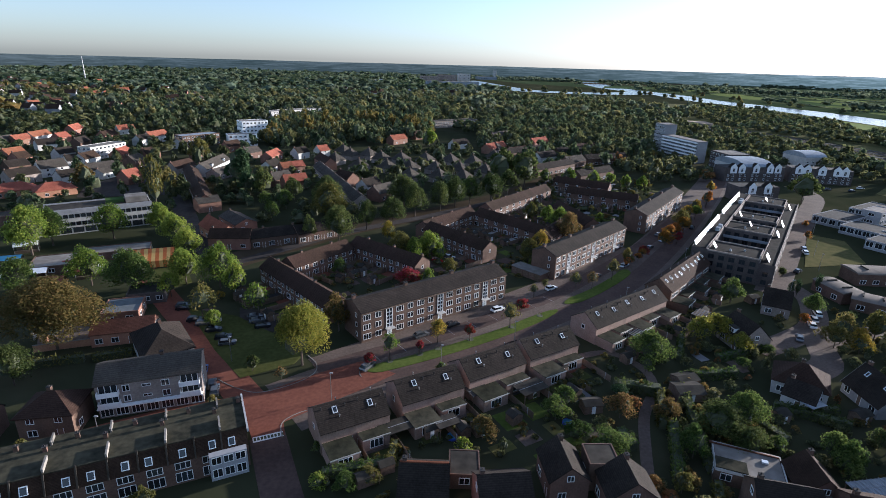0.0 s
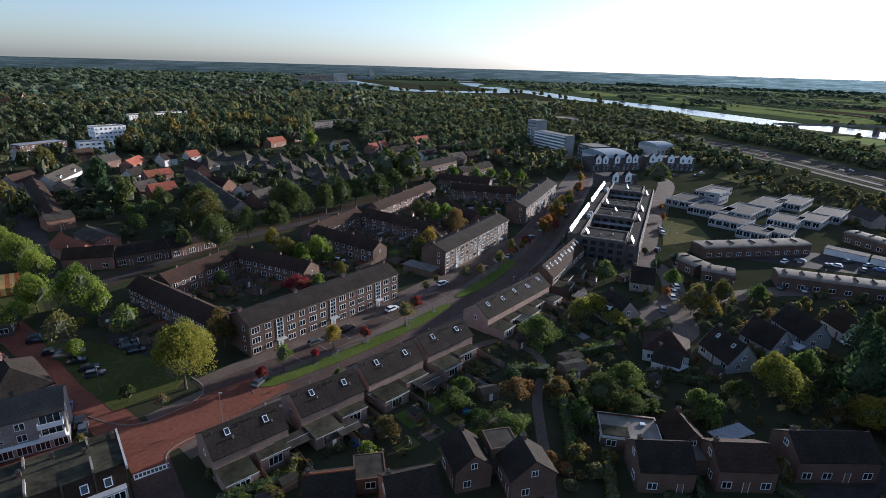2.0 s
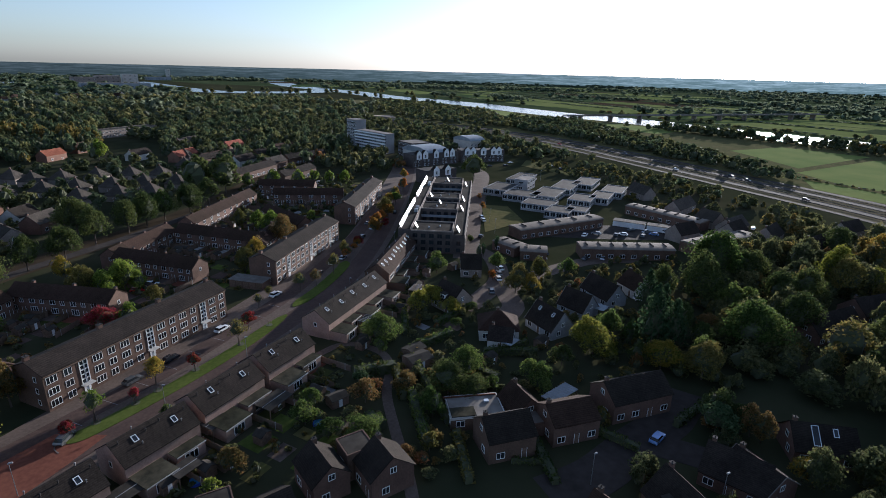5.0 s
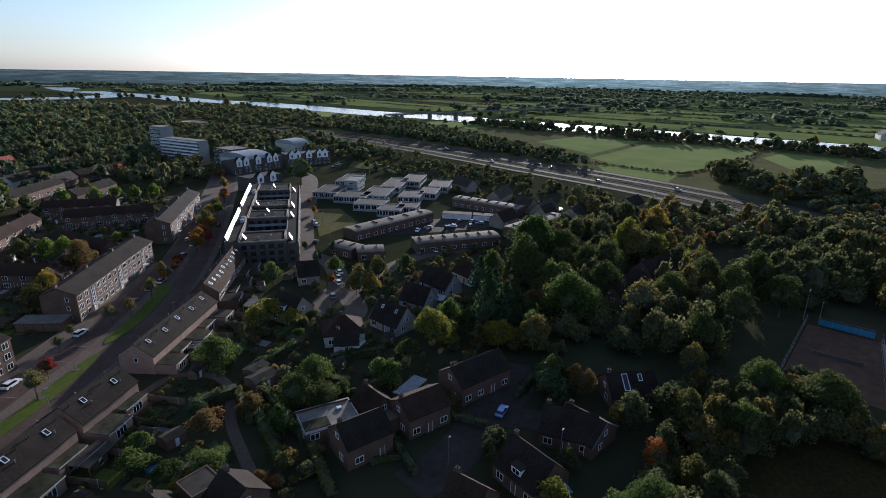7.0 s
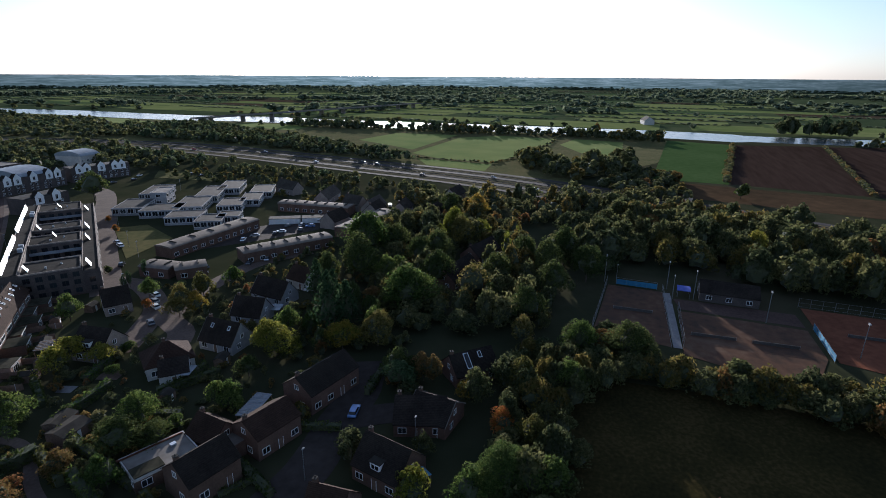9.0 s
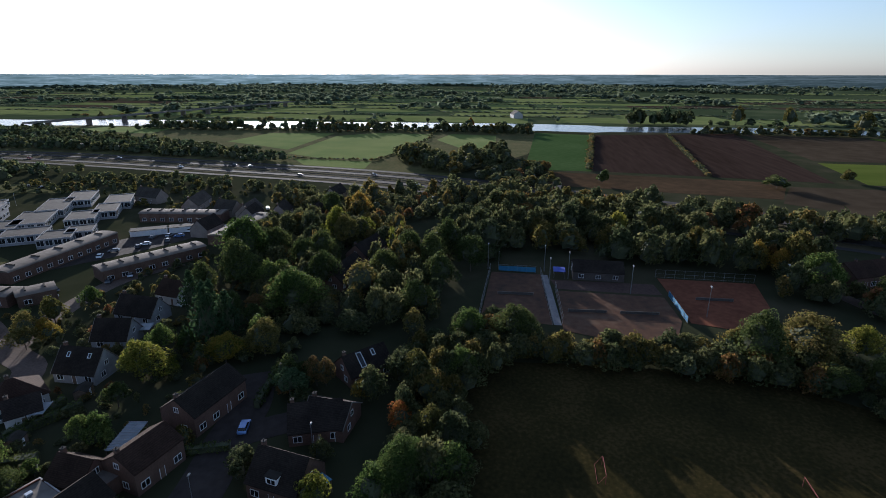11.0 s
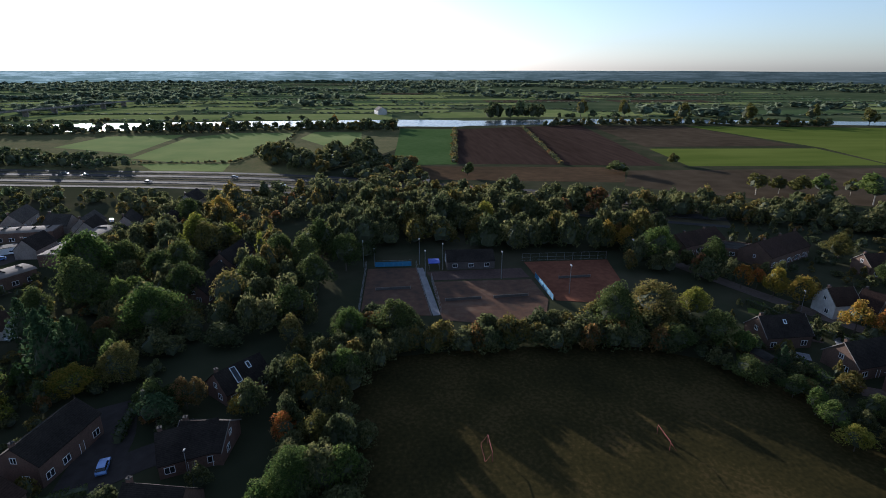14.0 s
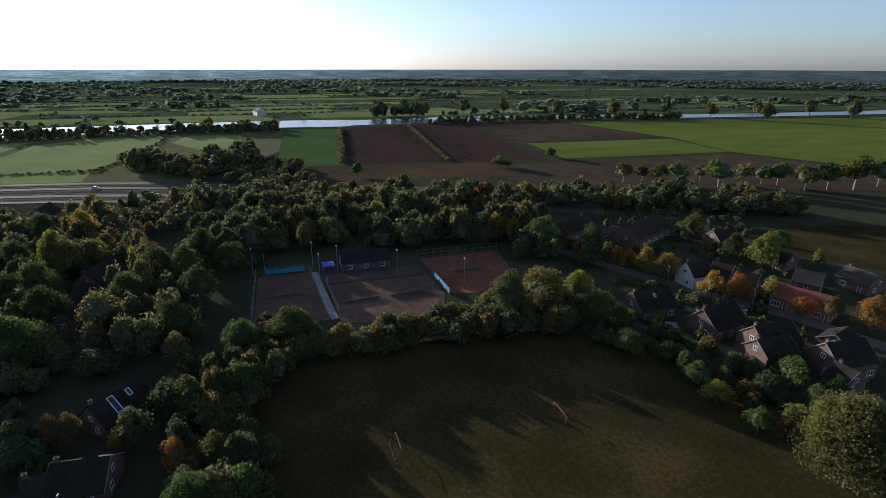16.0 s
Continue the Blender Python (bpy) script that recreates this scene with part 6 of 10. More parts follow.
court("ground_court_2", [(164.5, -11.4), (164, -45), (147, -46.2), (135, -42), (132.5, -25), (136, -12.4)][::-1], "court", "worn reddish tennis court")
court("ground_court_3", [(181, -46.5), (181, -78), (161, -75), (143, -63), (146.5, -48.5), (164, -47.5)][::-1], "clay", "orange clay tennis court")
structure("pavement_courts", strip([(178, -8.0), (139, -11.0)], 2.2, 0.12), ["pavers_pale"], "pale paved path between two tennis courts", "path")
structure("pavement_club", Mb().prism([(166, -12), (174, -10), (175, -44), (166, -45)][::-1], 0.0, 0.06), ["clinker_dark"], "brick terrace before the clubhouse", "pavement")


def fence(x0, y0, x1, y1, h, label, m="steel", solid="", step=3.0):
    L, rot = math.hypot(x1 - x0, y1 - y0), math.degrees(math.atan2(y1 - y0, x1 - x0))
    t = thing("fence", x0, y0, rot, label, "fence")
    n = max(1, int(L / step))
    for i in range(n + 1):
        part("post", lambda: Mb().tube((0, 0, 0), (0, 0, h), 0.05, 0.05), [m], t, key=("fpost", h, m), at=pose(L * i / n, 0, 0))
    for z in (0.3, h * 0.5, h - 0.05):
        part("rail", lambda: Mb().box(0, L, -0.02, 0.02, 0, 0.05), [m], t, key=("frail", round(L, 1), m), at=pose(0, 0, z))
    if solid:
        part("panel", Mb().box(0, L, -0.04, -0.022, 0.2, min(h, 2.0)), [solid], t)
    return t


fence(140, -12.3, 165, -11.2, 3.0, "high wire fence between tennis courts")
fence(139, -9.4, 178, -6.6, 3.0, "high wire fence beside the paved path")
fence(146, -47.3, 165.5, -46.6, 2.2, "court fence with pale blue sheeting", solid="blue_sheet")
fence(180, 8, 180, -5, 2.5, "court fence with pale sheeting", solid="blue_sheet")
fence(143.5, -62.5, 152.6, -69.0, 2.2, "court fence with white sheeting", solid="white")
fence(182, -46, 182, -78, 3.0, "high wire fence behind the tennis courts")
fence(141, 11.4, 179, 11.0, 3.0, "high wire fence beside the tennis court")
for cx, cy, r in ((159, 1.5, 3), (149, -20, 4), (150, -35, 4), (164, -60, 2)):
    net = thing("tennis_net", cx, cy, r + 90, "dark tennis net across a court", "net")
    part("mesh", Mb().box(-5.5, 5.5, -0.015, 0.015, 0.12, 0.9), ["netting"], net)
    part("tape", Mb().box(-5.5, 5.5, -0.04, 0.04, 0.951, 1.05), ["felt_light"], net)
    for sx in (-5.6, 5.6):
        part("post", Mb().tube((sx, 0, 0.1), (sx, 0, 1.1), 0.05, 0.05), ["steel"], net)
for x, y in ((181, 12), (168.9, -9.4), (182, -8), (165.6, -35), (151.2, -54), (174.8, -84.4), (176, -16)):
    p = thing("floodlight_pole", x, y, 0, "tall steel floodlight pole beside the tennis courts", "floodlight", "tennis floodlights")
    part("pole", lambda: Mb().tube((0, 0, 0), (0, 0, 9.5), 0.14, 0.08), ["steel"], p, key="flp")
    part("lamp", lambda: Mb().box(-0.6, 0.6, -0.15, 0.15, 9.4, 9.8), ["lamp_head"], p, key="fll")
house(180.5, -26, 90, 17, 10, 3.0, 5.6, "dark clubhouse with white-framed windows beside the courts", wall="brick_dark", roof="roof_dark", fine=True, chim=0)
awning = thing("parasol", 178, -13, 0, "blue canvas awning outside the clubhouse", "awning")
part("canvas", Mb().box(-2.5, 2.5, -2, 2, 2.5, 2.6), ["blue"], awning)
for sx in (-2.3, 2.3):
    for sy in (-1.8, 1.8):
        part("post", Mb().tube((sx, sy, 0), (sx, sy, 2.49), 0.05, 0.05), ["steel"], awning)

# goals on the playing field
def goal(x, y, rot):
    t = thing("football_goal", x, y, rot, "dull red steel football goal on the playing field", "goal", "goals")
    for sx in (-2.5, 2.5):
        part("post", Mb().tube((sx, 0, 0), (sx, 0, 2.0), 0.06, 0.06), ["red_paint"], t)
        part("stay", Mb().tube((sx, 0, 2.0), (sx, 1.3, 0), 0.03, 0.03), ["red_paint"], t)
    part("crossbar", Mb().tube((-2.5, 0, 2.05), (2.5, 0, 2.05), 0.06, 0.06), ["red_paint"], t)
    part("ground_bar", Mb().tube((-2.5, 1.3, 0.1), (2.5, 1.3, 0.1), 0.03, 0.03), ["red_paint"], t)


goal(80.5, -16.3, 0)
goal(80.5, -49.8, 180)

# street lamps
def lamp(x, y, h=6.5, rot=0):
    t = thing("street_lamp", x, y, rot, "slim grey street lamp with a pale head", "street lamp", "street lamps")
    part("pole", lambda: Mb().tube((0, 0, 0), (0, 0, h), 0.09, 0.05), ["steel"], t, key=("lp", h))
    part("lantern", lambda: Mb().box(-0.15, 0.55, -0.13, 0.13, h - 0.02, h + 0.12).box(-0.08, 0.48, -0.1, 0.1, h + 0.12, h + 0.2), ["lamp_head"], t, key=("ll", h))


for x, y in ((-22.7, 95.6), (88.5, 183.3), (161.4, 223.3), (145.0, 196.8), (136.6, 181.2), (109.9, 155.0), (122.6, 236.7), (0.3, 108.4), (19.0, 121.4), (54.9, 145.4), (77.6, 36.6), (62.0, 50.8), (181.7, 8.2), (132.5, -117.9), (109.0, -128.7), (-61.6, 79.6), (-49.2, 109.6), (257.5, 336.8), (235.9, 265.9), (212.2, 213.4)):
    lamp(x, y)

# ---- far skyline: a glowing backdrop with haze painted on ----
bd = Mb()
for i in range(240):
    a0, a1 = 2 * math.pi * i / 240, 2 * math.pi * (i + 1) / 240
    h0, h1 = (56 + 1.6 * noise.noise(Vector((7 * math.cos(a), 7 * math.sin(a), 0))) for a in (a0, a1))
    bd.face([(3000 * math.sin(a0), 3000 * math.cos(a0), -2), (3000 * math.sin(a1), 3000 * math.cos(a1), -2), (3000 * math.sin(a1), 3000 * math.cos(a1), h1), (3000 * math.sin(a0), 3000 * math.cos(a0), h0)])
structure("backdrop", bd, ["distance"], "glowing backdrop painted as hazy blue-grey skyline of distant woods", "backdrop")


# ---- rows of houses along the main street ----
terrace(-23.1, 82.4, -11.3, 89.0, 2, 8.4, 4.7, 7.6, "brown brick terraced house with dark tiled roof and skylights", wall='brick_tan', roof='roof_dark', group='houses along the main street', yard=-1, sky=1, annex='front', chim=False, fine=True)
terrace(-9.1, 91.7, 3.2, 98.6, 2, 8.4, 4.7, 7.6, "brown brick terraced house with dark tiled roof and skylights", wall='brick_tan', roof='roof_dark', group='houses along the main street', yard=-1, sky=1, annex='front', chim=False, fine=True)
terrace(4.2, 100.5, 17.2, 108.6, 2, 8.4, 4.7, 7.6, "brown brick terraced house with dark tiled roof and skylights", wall='brick_tan', roof='roof_dark', group='houses along the main street', yard=-1, sky=1, annex='front', chim=False, fine=True)
terrace(18.5, 110.0, 31.3, 117.8, 2, 8.4, 4.7, 7.6, "brown brick terraced house with dark tiled roof and skylights", wall='brick_tan', roof='roof_dark', group='houses along the main street', yard=-1, sky=1, annex='front', chim=False, fine=True)
terrace(37.4, 125.7, 62.9, 144.9, 5, 8.4, 4.7, 7.6, "brown brick terraced house with dark tiled roof and skylights", wall='brick_tan', roof='roof_dark', group='houses along the main street', yard=-1, sky=1, annex='front', chim=False, fine=True)
terrace(65.1, 147.9, 88.6, 174.0, 5, 8.0, 5.6, 8.6, "brown brick terraced house with five roof windows", wall='brick_brown', roof='roof_brown', group='houses along the main street', yard=-1, sky=2, annex='front', chim=False, fine=True)
# ---- terraces behind the flats ----
terrace(-31.4, 184.2, -6.6, 164.6, 5, 7.5, 5.0, 7.6, "brown brick terraced house with brown tiled roof and chimney", wall='brick_brown', roof='roof_brown', group='terraces behind the flats', yard=-1)
terrace(-50.0, 160.1, -34.7, 180.0, 4, 7.5, 5.0, 7.6, "brown brick terraced house with brown tiled roof and chimney", wall='brick_brown', roof='roof_brown', group='terraces behind the flats', yard=-1)
terrace(-55.5, 160.2, -28.4, 131.7, 7, 7.5, 5.0, 7.6, "brown brick terraced house with brown tiled roof and chimney", wall='brick_brown', roof='roof_brown', group='terraces behind the flats', yard=-1)
terrace(-8.4, 205.4, 11.6, 230.7, 5, 7.5, 5.0, 7.6, "brown brick terraced house with brown tiled roof and chimney", wall='brick_brown', roof='roof_brown', group='terraces behind the flats', yard=-1)
terrace(-5.3, 205.7, 17.0, 181.9, 5, 7.5, 5.0, 7.6, "brown brick terraced house with brown tiled roof and chimney", wall='brick_brown', roof='roof_brown', group='terraces behind the flats', yard=-1)
terrace(16.1, 229.2, 42.9, 200.9, 7, 7.5, 5.0, 7.6, "brown brick terraced house with brown tiled roof and chimney", wall='brick_brown', roof='roof_brown', group='terraces behind the flats', yard=-1)
terrace(19.1, 237.6, 54.2, 283.0, 10, 7.5, 5.0, 7.6, "brown brick terraced house with brown tiled roof and chimney", wall='brick_brown', roof='roof_brown', group='terraces behind the flats', yard=-1)
terrace(54.7, 246.9, 62.8, 215.7, 5, 7.5, 5.0, 7.6, "brown brick terraced house with brown tiled roof and chimney", wall='brick_brown', roof='roof_brown', group='terraces behind the flats', yard=-1)
terrace(65.5, 278.8, 97.8, 263.4, 6, 7.5, 5.0, 7.6, "brown brick terraced house with brown tiled roof and chimney", wall='brick_brown', roof='roof_brown', group='terraces behind the flats', yard=-1)
terrace(64.6, 305.6, 91.0, 289.1, 5, 7.5, 5.0, 7.6, "brown brick terraced house with brown tiled roof and chimney", wall='brick_brown', roof='roof_brown', group='terraces behind the flats', yard=-1)
terrace(38.4, 197.5, 55.0, 223.8, 5, 7.5, 5.0, 7.6, "brown brick terraced house with brown tiled roof and chimney", wall='brick_brown', roof='roof_brown', group='terraces behind the flats', yard=-1)
terrace(-73.5, 191.5, -58.7, 199.6, 3, 7.5, 4.0, 6.5, "grey brick terraced house with dark roof by the avenue", wall='brick_brown', roof='roof_dark', group='terraces by the avenue')
terrace(-58.3, 198.1, -45.1, 208.9, 3, 7.5, 4.0, 6.5, "grey brick terraced house with dark roof by the avenue", wall='brick_brown', roof='roof_dark', group='terraces by the avenue')
terrace(-151.7, 313.3, -110.8, 239.4, 14, 7.5, 4.8, 7.5, "red brick terraced house in a side street", wall='brick_red', roof='roof_brown', group='houses in the side street')
house(-88.4, 199.8, -46, 20.2, 8.0, 4.2, 7.5, "red brick house with orange tiled gable roof", wall='brick_orange', roof='roof_red')
house(-79.9, 190.7, 5, 15.0, 8.0, 4.5, 7.0, "brown brick house with tiled roof on the corner", wall='brick_red', roof='roof_brown')
house(-110.7, 240.8, 40, 10.1, 9.0, 4.5, 6.5, "brick house with flat grey gable roof", wall='brick_red', roof='roof_grey')
house(-86.9, 215.3, -47, 17.6, 9.0, 3.6, 5.5, "low brick workshop with curved grey roof", wall='brick_red', roof='roof_grey')
terrace(-79.4, 334.2, -39.5, 247.7, 16, 8.0, 4.5, 7.5, "terraced house with steep grey roof and white gable edge", wall='brick_grey', roof='roof_grey', group='grey-roofed houses')
house(-45.1, 375.5, -30, 10.5, 10.0, 3.0, 8.0, "detached house with steep grey hipped roof", wall='brick_grey', roof='roof_grey', hip=True, group='grey-roofed houses')
house(-37.6, 343.2, -30, 10.5, 10.0, 3.0, 8.0, "detached house with steep grey hipped roof", wall='brick_grey', roof='roof_grey', hip=True, group='grey-roofed houses')
house(-56.0, 343.5, -30, 10.5, 10.0, 3.0, 8.0, "detached house with steep grey hipped roof", wall='brick_grey', roof='roof_grey', hip=True, group='grey-roofed houses')
house(-31.2, 375.5, -30, 10.5, 10.0, 3.0, 8.0, "detached house with steep grey hipped roof", wall='brick_grey', roof='roof_grey', hip=True, group='grey-roofed houses')
house(-23.1, 344.4, -30, 10.5, 10.0, 3.0, 8.0, "detached house with steep grey hipped roof", wall='brick_grey', roof='roof_grey', hip=True, group='grey-roofed houses')
house(-21.3, 317.2, -30, 10.5, 10.0, 3.0, 8.0, "detached house with steep grey hipped roof", wall='brick_grey', roof='roof_grey', hip=True, group='grey-roofed houses')
house(-14.0, 375.9, -30, 10.5, 10.0, 3.0, 8.0, "detached house with steep grey hipped roof", wall='brick_grey', roof='roof_grey', hip=True, group='grey-roofed houses')
house(-6.3, 342.9, -30, 10.5, 10.0, 3.0, 8.0, "detached house with steep grey hipped roof", wall='brick_grey', roof='roof_grey', hip=True, group='grey-roofed houses')
house(-3.8, 317.9, -30, 10.5, 10.0, 3.0, 8.0, "detached house with steep grey hipped roof", wall='brick_grey', roof='roof_grey', hip=True, group='grey-roofed houses')
house(3.5, 373.9, -30, 10.5, 10.0, 3.0, 8.0, "detached house with steep grey hipped roof", wall='brick_grey', roof='roof_grey', hip=True, group='grey-roofed houses')
house(9.2, 342.2, -30, 10.5, 10.0, 3.0, 8.0, "detached house with steep grey hipped roof", wall='brick_grey', roof='roof_grey', hip=True, group='grey-roofed houses')
house(19.2, 369.3, -30, 10.5, 10.0, 3.0, 8.0, "detached house with steep grey hipped roof", wall='brick_grey', roof='roof_grey', hip=True, group='grey-roofed houses')
house(-56.0, 389.3, -30, 10.5, 10.0, 3.0, 8.0, "detached house with steep grey hipped roof", wall='brick_grey', roof='roof_grey', hip=True, group='grey-roofed houses')
house(10.9, 316.5, -30, 10.5, 10.0, 3.0, 8.0, "detached house with steep grey hipped roof", wall='brick_grey', roof='roof_grey', hip=True, group='grey-roofed houses')
terrace(56.9, 341.1, 86.7, 369.3, 7, 8.0, 4.8, 7.5, "brown brick terraced house with dark roof among trees", wall='brick_brown', roof='roof_dark', group='terraces north of the flats')
terrace(80.6, 325.5, 106.8, 346.6, 6, 8.0, 4.8, 7.5, "brown brick terraced house with dark roof among trees", wall='brick_brown', roof='roof_dark', group='terraces north of the flats')
terrace(44.5, 405.2, 75.2, 431.4, 7, 8.0, 4.8, 7.5, "brown brick terraced house with dark roof among trees", wall='brick_brown', roof='roof_dark', group='terraces north of the flats')
terrace(101.1, 388.5, 134.9, 404.7, 6, 8.0, 4.8, 7.5, "brown brick terraced house with dark roof among trees", wall='brick_brown', roof='roof_dark', group='terraces north of the flats')
terrace(86.3, 418.4, 114.8, 435.7, 6, 8.0, 4.8, 7.5, "brown brick terraced house with dark roof among trees", wall='brick_brown', roof='roof_dark', group='terraces north of the flats')
house(35.9, 395.0, -30, 10.5, 10.0, 3.0, 8.0, "detached house with steep grey hipped roof", wall='brick_grey', roof='roof_grey', hip=True, group='grey-roofed houses')
house(36.5, 356.1, -30, 10.5, 10.0, 3.0, 8.0, "detached house with steep grey hipped roof", wall='brick_grey', roof='roof_grey', hip=True, group='grey-roofed houses')
house(25.5, 337.6, -30, 10.5, 10.0, 3.0, 8.0, "detached house with steep grey hipped roof", wall='brick_grey', roof='roof_grey', hip=True, group='grey-roofed houses')
house(-69.0, 387.0, -30, 10.5, 10.0, 3.0, 8.0, "detached house with steep grey hipped roof", wall='brick_grey', roof='roof_grey', hip=True, group='grey-roofed houses')
house(-75.8, 365.3, -30, 10.5, 10.0, 3.0, 8.0, "detached house with steep grey hipped roof", wall='brick_grey', roof='roof_grey', hip=True, group='grey-roofed houses')
house(-76.9, 402.4, -30, 10.5, 10.0, 3.0, 8.0, "detached house with steep grey hipped roof", wall='brick_grey', roof='roof_grey', hip=True, group='grey-roofed houses')
house(40.5, 437.2, -30, 10.5, 10.0, 3.0, 8.0, "detached house with steep grey hipped roof", wall='brick_grey', roof='roof_grey', hip=True, group='grey-roofed houses')
# ---- old houses by the green ----
house(-325.6, 409.0, 81, 14.2, 8.0, 4.5, 8.0, "red tiled house with brick walls", group='old houses of the village', wall='brick_red', roof='roof_red')
house(-328.3, 431.7, 86, 19.2, 8.0, 4.5, 8.0, "red tiled house with brick walls", group='old houses of the village', wall='plaster', roof='roof_red')
house(-293.3, 391.5, 54, 13.4, 8.0, 4.5, 8.0, "white plastered house with dark tiled roof", group='old houses of the village', wall='plaster', roof='roof_dark')
house(-285.1, 349.2, 79, 13.0, 8.0, 4.5, 8.0, "red tiled house with brick walls", group='old houses of the village', wall='brick_red', roof='roof_red')
house(-229.2, 306.0, 59, 14.6, 9.0, 5.2, 9.0, "white plastered house with dark tiled roof", group='old houses of the village', wall='plaster', roof='roof_grey')
house(-233.1, 330.5, 56, 8.9, 8.0, 4.8, 8.0, "white plastered house with dark tiled roof", group='old houses of the village', wall='plaster', roof='roof_dark')
house(-200.4, 305.9, 55, 15.2, 9.0, 5.0, 8.5, "white plastered house with dark tiled roof", group='old houses of the village', wall='plaster', roof='roof_grey')
house(-228.9, 338.2, 86, 13.8, 8.0, 5.0, 8.5, "white plastered house with dark tiled roof", group='old houses of the village', wall='plaster', roof='roof_brown')
flat_block(-237.4, 368.8, 75, 28.9, 11.0, 8.5, "long white plastered building with flat roof", wall='plaster', roof='felt_light', storeys=3)
house(-219.2, 359.1, 96, 15.0, 9.0, 5.0, 8.5, "red tiled house with brick walls", group='old houses of the village', wall='brick_red', roof='roof_red')
house(-214.2, 257.8, 41, 18.1, 11.0, 3.2, 6.5, "brick bungalow with red hipped roof", group='old houses of the village', wall='brick_orange', roof='roof_red', hip=True)
house(-196.7, 261.4, 47, 17.1, 11.0, 3.2, 6.5, "brick bungalow with red hipped roof", group='old houses of the village', wall='brick_orange', roof='roof_red', hip=True)
house(-230.8, 284.9, 64, 15.6, 9.0, 4.8, 8.0, "white plastered house with dark tiled roof", group='old houses of the village', wall='brick_grey', roof='roof_dark')
house(-209.4, 289.1, 66, 9.6, 8.0, 4.0, 7.0, "white plastered house with dark tiled roof", group='old houses of the village', wall='plaster', roof='roof_dark')
house(-252.2, 309.1, 64, 11.7, 9.0, 4.8, 8.0, "white plastered house with dark tiled roof", group='old houses of the village', wall='brick_brown', roof='roof_dark')
house(-239.4, 443.4, 78, 20.7, 9.0, 5.5, 9.0, "white gabled house with orange tiled roof", group='old houses of the village', wall='plaster', roof='roof_red')
house(-241.5, 427.1, 82, 14.7, 8.0, 4.8, 8.0, "white plastered house with dark tiled roof", group='old houses of the village', wall='plaster', roof='roof_dark')
flat_block(-198.7, 429.6, 53, 31.1, 12.0, 9.0, "brown brick flats with dark roof units", wall='brick_brown', roof='zinc', storeys=3)
flat_block(-169.2, 473.2, 38, 22.5, 14.0, 16.0, "white modern apartment tower with large windows", wall='white', roof='felt_light', storeys=5, name='apartment_building')
flat_block(-166.2, 437.5, 30, 22.1, 12.0, 9.0, "white modern flats with large windows", wall='white', roof='felt_light', storeys=3, name='apartment_building')
house(-160.9, 320.7, 76, 17.0, 9.0, 4.5, 8.0, "white plastered house with dark tiled roof", group='old houses of the village', wall='brick_grey', roof='roof_brown')
house(-145.4, 330.0, 91, 37.1, 9.0, 4.5, 8.0, "house with grey roof and wide white dormer", group='old houses of the village', wall='plaster', roof='roof_grey', dormer=2)
house(-121.1, 370.8, 86, 20.5, 8.0, 4.5, 7.5, "red tiled house with brick walls", group='old houses of the village', wall='brick_red', roof='roof_red')
terrace(-101.5, 324.8, -90.2, 334.6, 2, 8.0, 4.8, 7.5, "red brick terraced house with white windows", wall='brick_red', roof='roof_red', group='old houses of the village')
house(-91.2, 393.4, 49, 9.0, 8.0, 5.0, 8.5, "white house with orange tiled roof", group='old houses of the village', wall='plaster', roof='roof_red')
house(-79.9, 353.1, -61, 23.9, 8.0, 4.5, 8.0, "brick house with brown roof", group='old houses of the village', wall='brick_red', roof='roof_brown')
house(-288.5, 484.6, 53, 14.3, 8.0, 4.5, 8.0, "red tiled house with brick walls", group='old houses of the village', wall='plaster', roof='roof_red')
house(-325.2, 470.8, 99, 17.6, 8.0, 5.0, 9.0, "red tiled house with brick walls", group='old houses of the village', wall='brick_red', roof='roof_red')
house(-276.6, 404.5, 97, 15.9, 8.0, 4.5, 8.0, "white plastered house with dark tiled roof", group='old houses of the village', wall='brick_brown', roof='roof_dark')
house(-196.8, 305.7, 74, 13.4, 9.0, 3.5, 5.5, "white plastered house with dark tiled roof", group='old houses of the village', wall='plaster', roof='roof_grey')
house(-133.4, 313.3, 75, 15.6, 9.0, 3.4, 6.0, "white plastered house with dark tiled roof", group='old houses of the village', wall='brick_grey', roof='roof_grey')
flat_block(-196.0, 687.1, 53, 68.9, 16.0, 7.0, "long white hall with a flat roof", wall='plaster', roof='felt_light', storeys=2)
flat_block(-154.2, 733.7, 50, 33.1, 14.0, 6.0, "long white hall with a flat roof", wall='plaster', roof='felt_light', storeys=2)
flat_block(7.3, 614.5, 38, 60.7, 14.0, 7.0, "grey flat-roofed school among trees", wall='brick_grey', roof='felt', storeys=2)
house(-269.9, 335.5, 79, 9.5, 8.5, 4.4, 7.8, "brown brick house with tiled roof among trees", group='old houses of the village', wall='brick_red', roof='roof_brown')
house(-257.0, 356.8, 71, 11.3, 8.5, 4.4, 7.8, "pale house with dark tiled roof among trees", group='old houses of the village', wall='plaster', roof='roof_dark')
house(-198.4, 337.6, 85, 11.2, 8.5, 4.4, 7.8, "brick house with grey roof among trees", group='old houses of the village', wall='brick_brown', roof='roof_grey')
house(-175.4, 291.4, 70, 9.3, 8.5, 4.4, 7.8, "brick house with red tiled roof among trees", group='old houses of the village', wall='brick_red', roof='roof_red')
house(-204.4, 366.4, 72, 11.5, 8.5, 4.4, 7.8, "brown brick house with tiled roof among trees", group='old houses of the village', wall='brick_red', roof='roof_brown')
house(-205.2, 417.6, 87, 16.8, 8.5, 4.4, 7.8, "pale house with dark tiled roof among trees", group='old houses of the village', wall='plaster', roof='roof_dark')
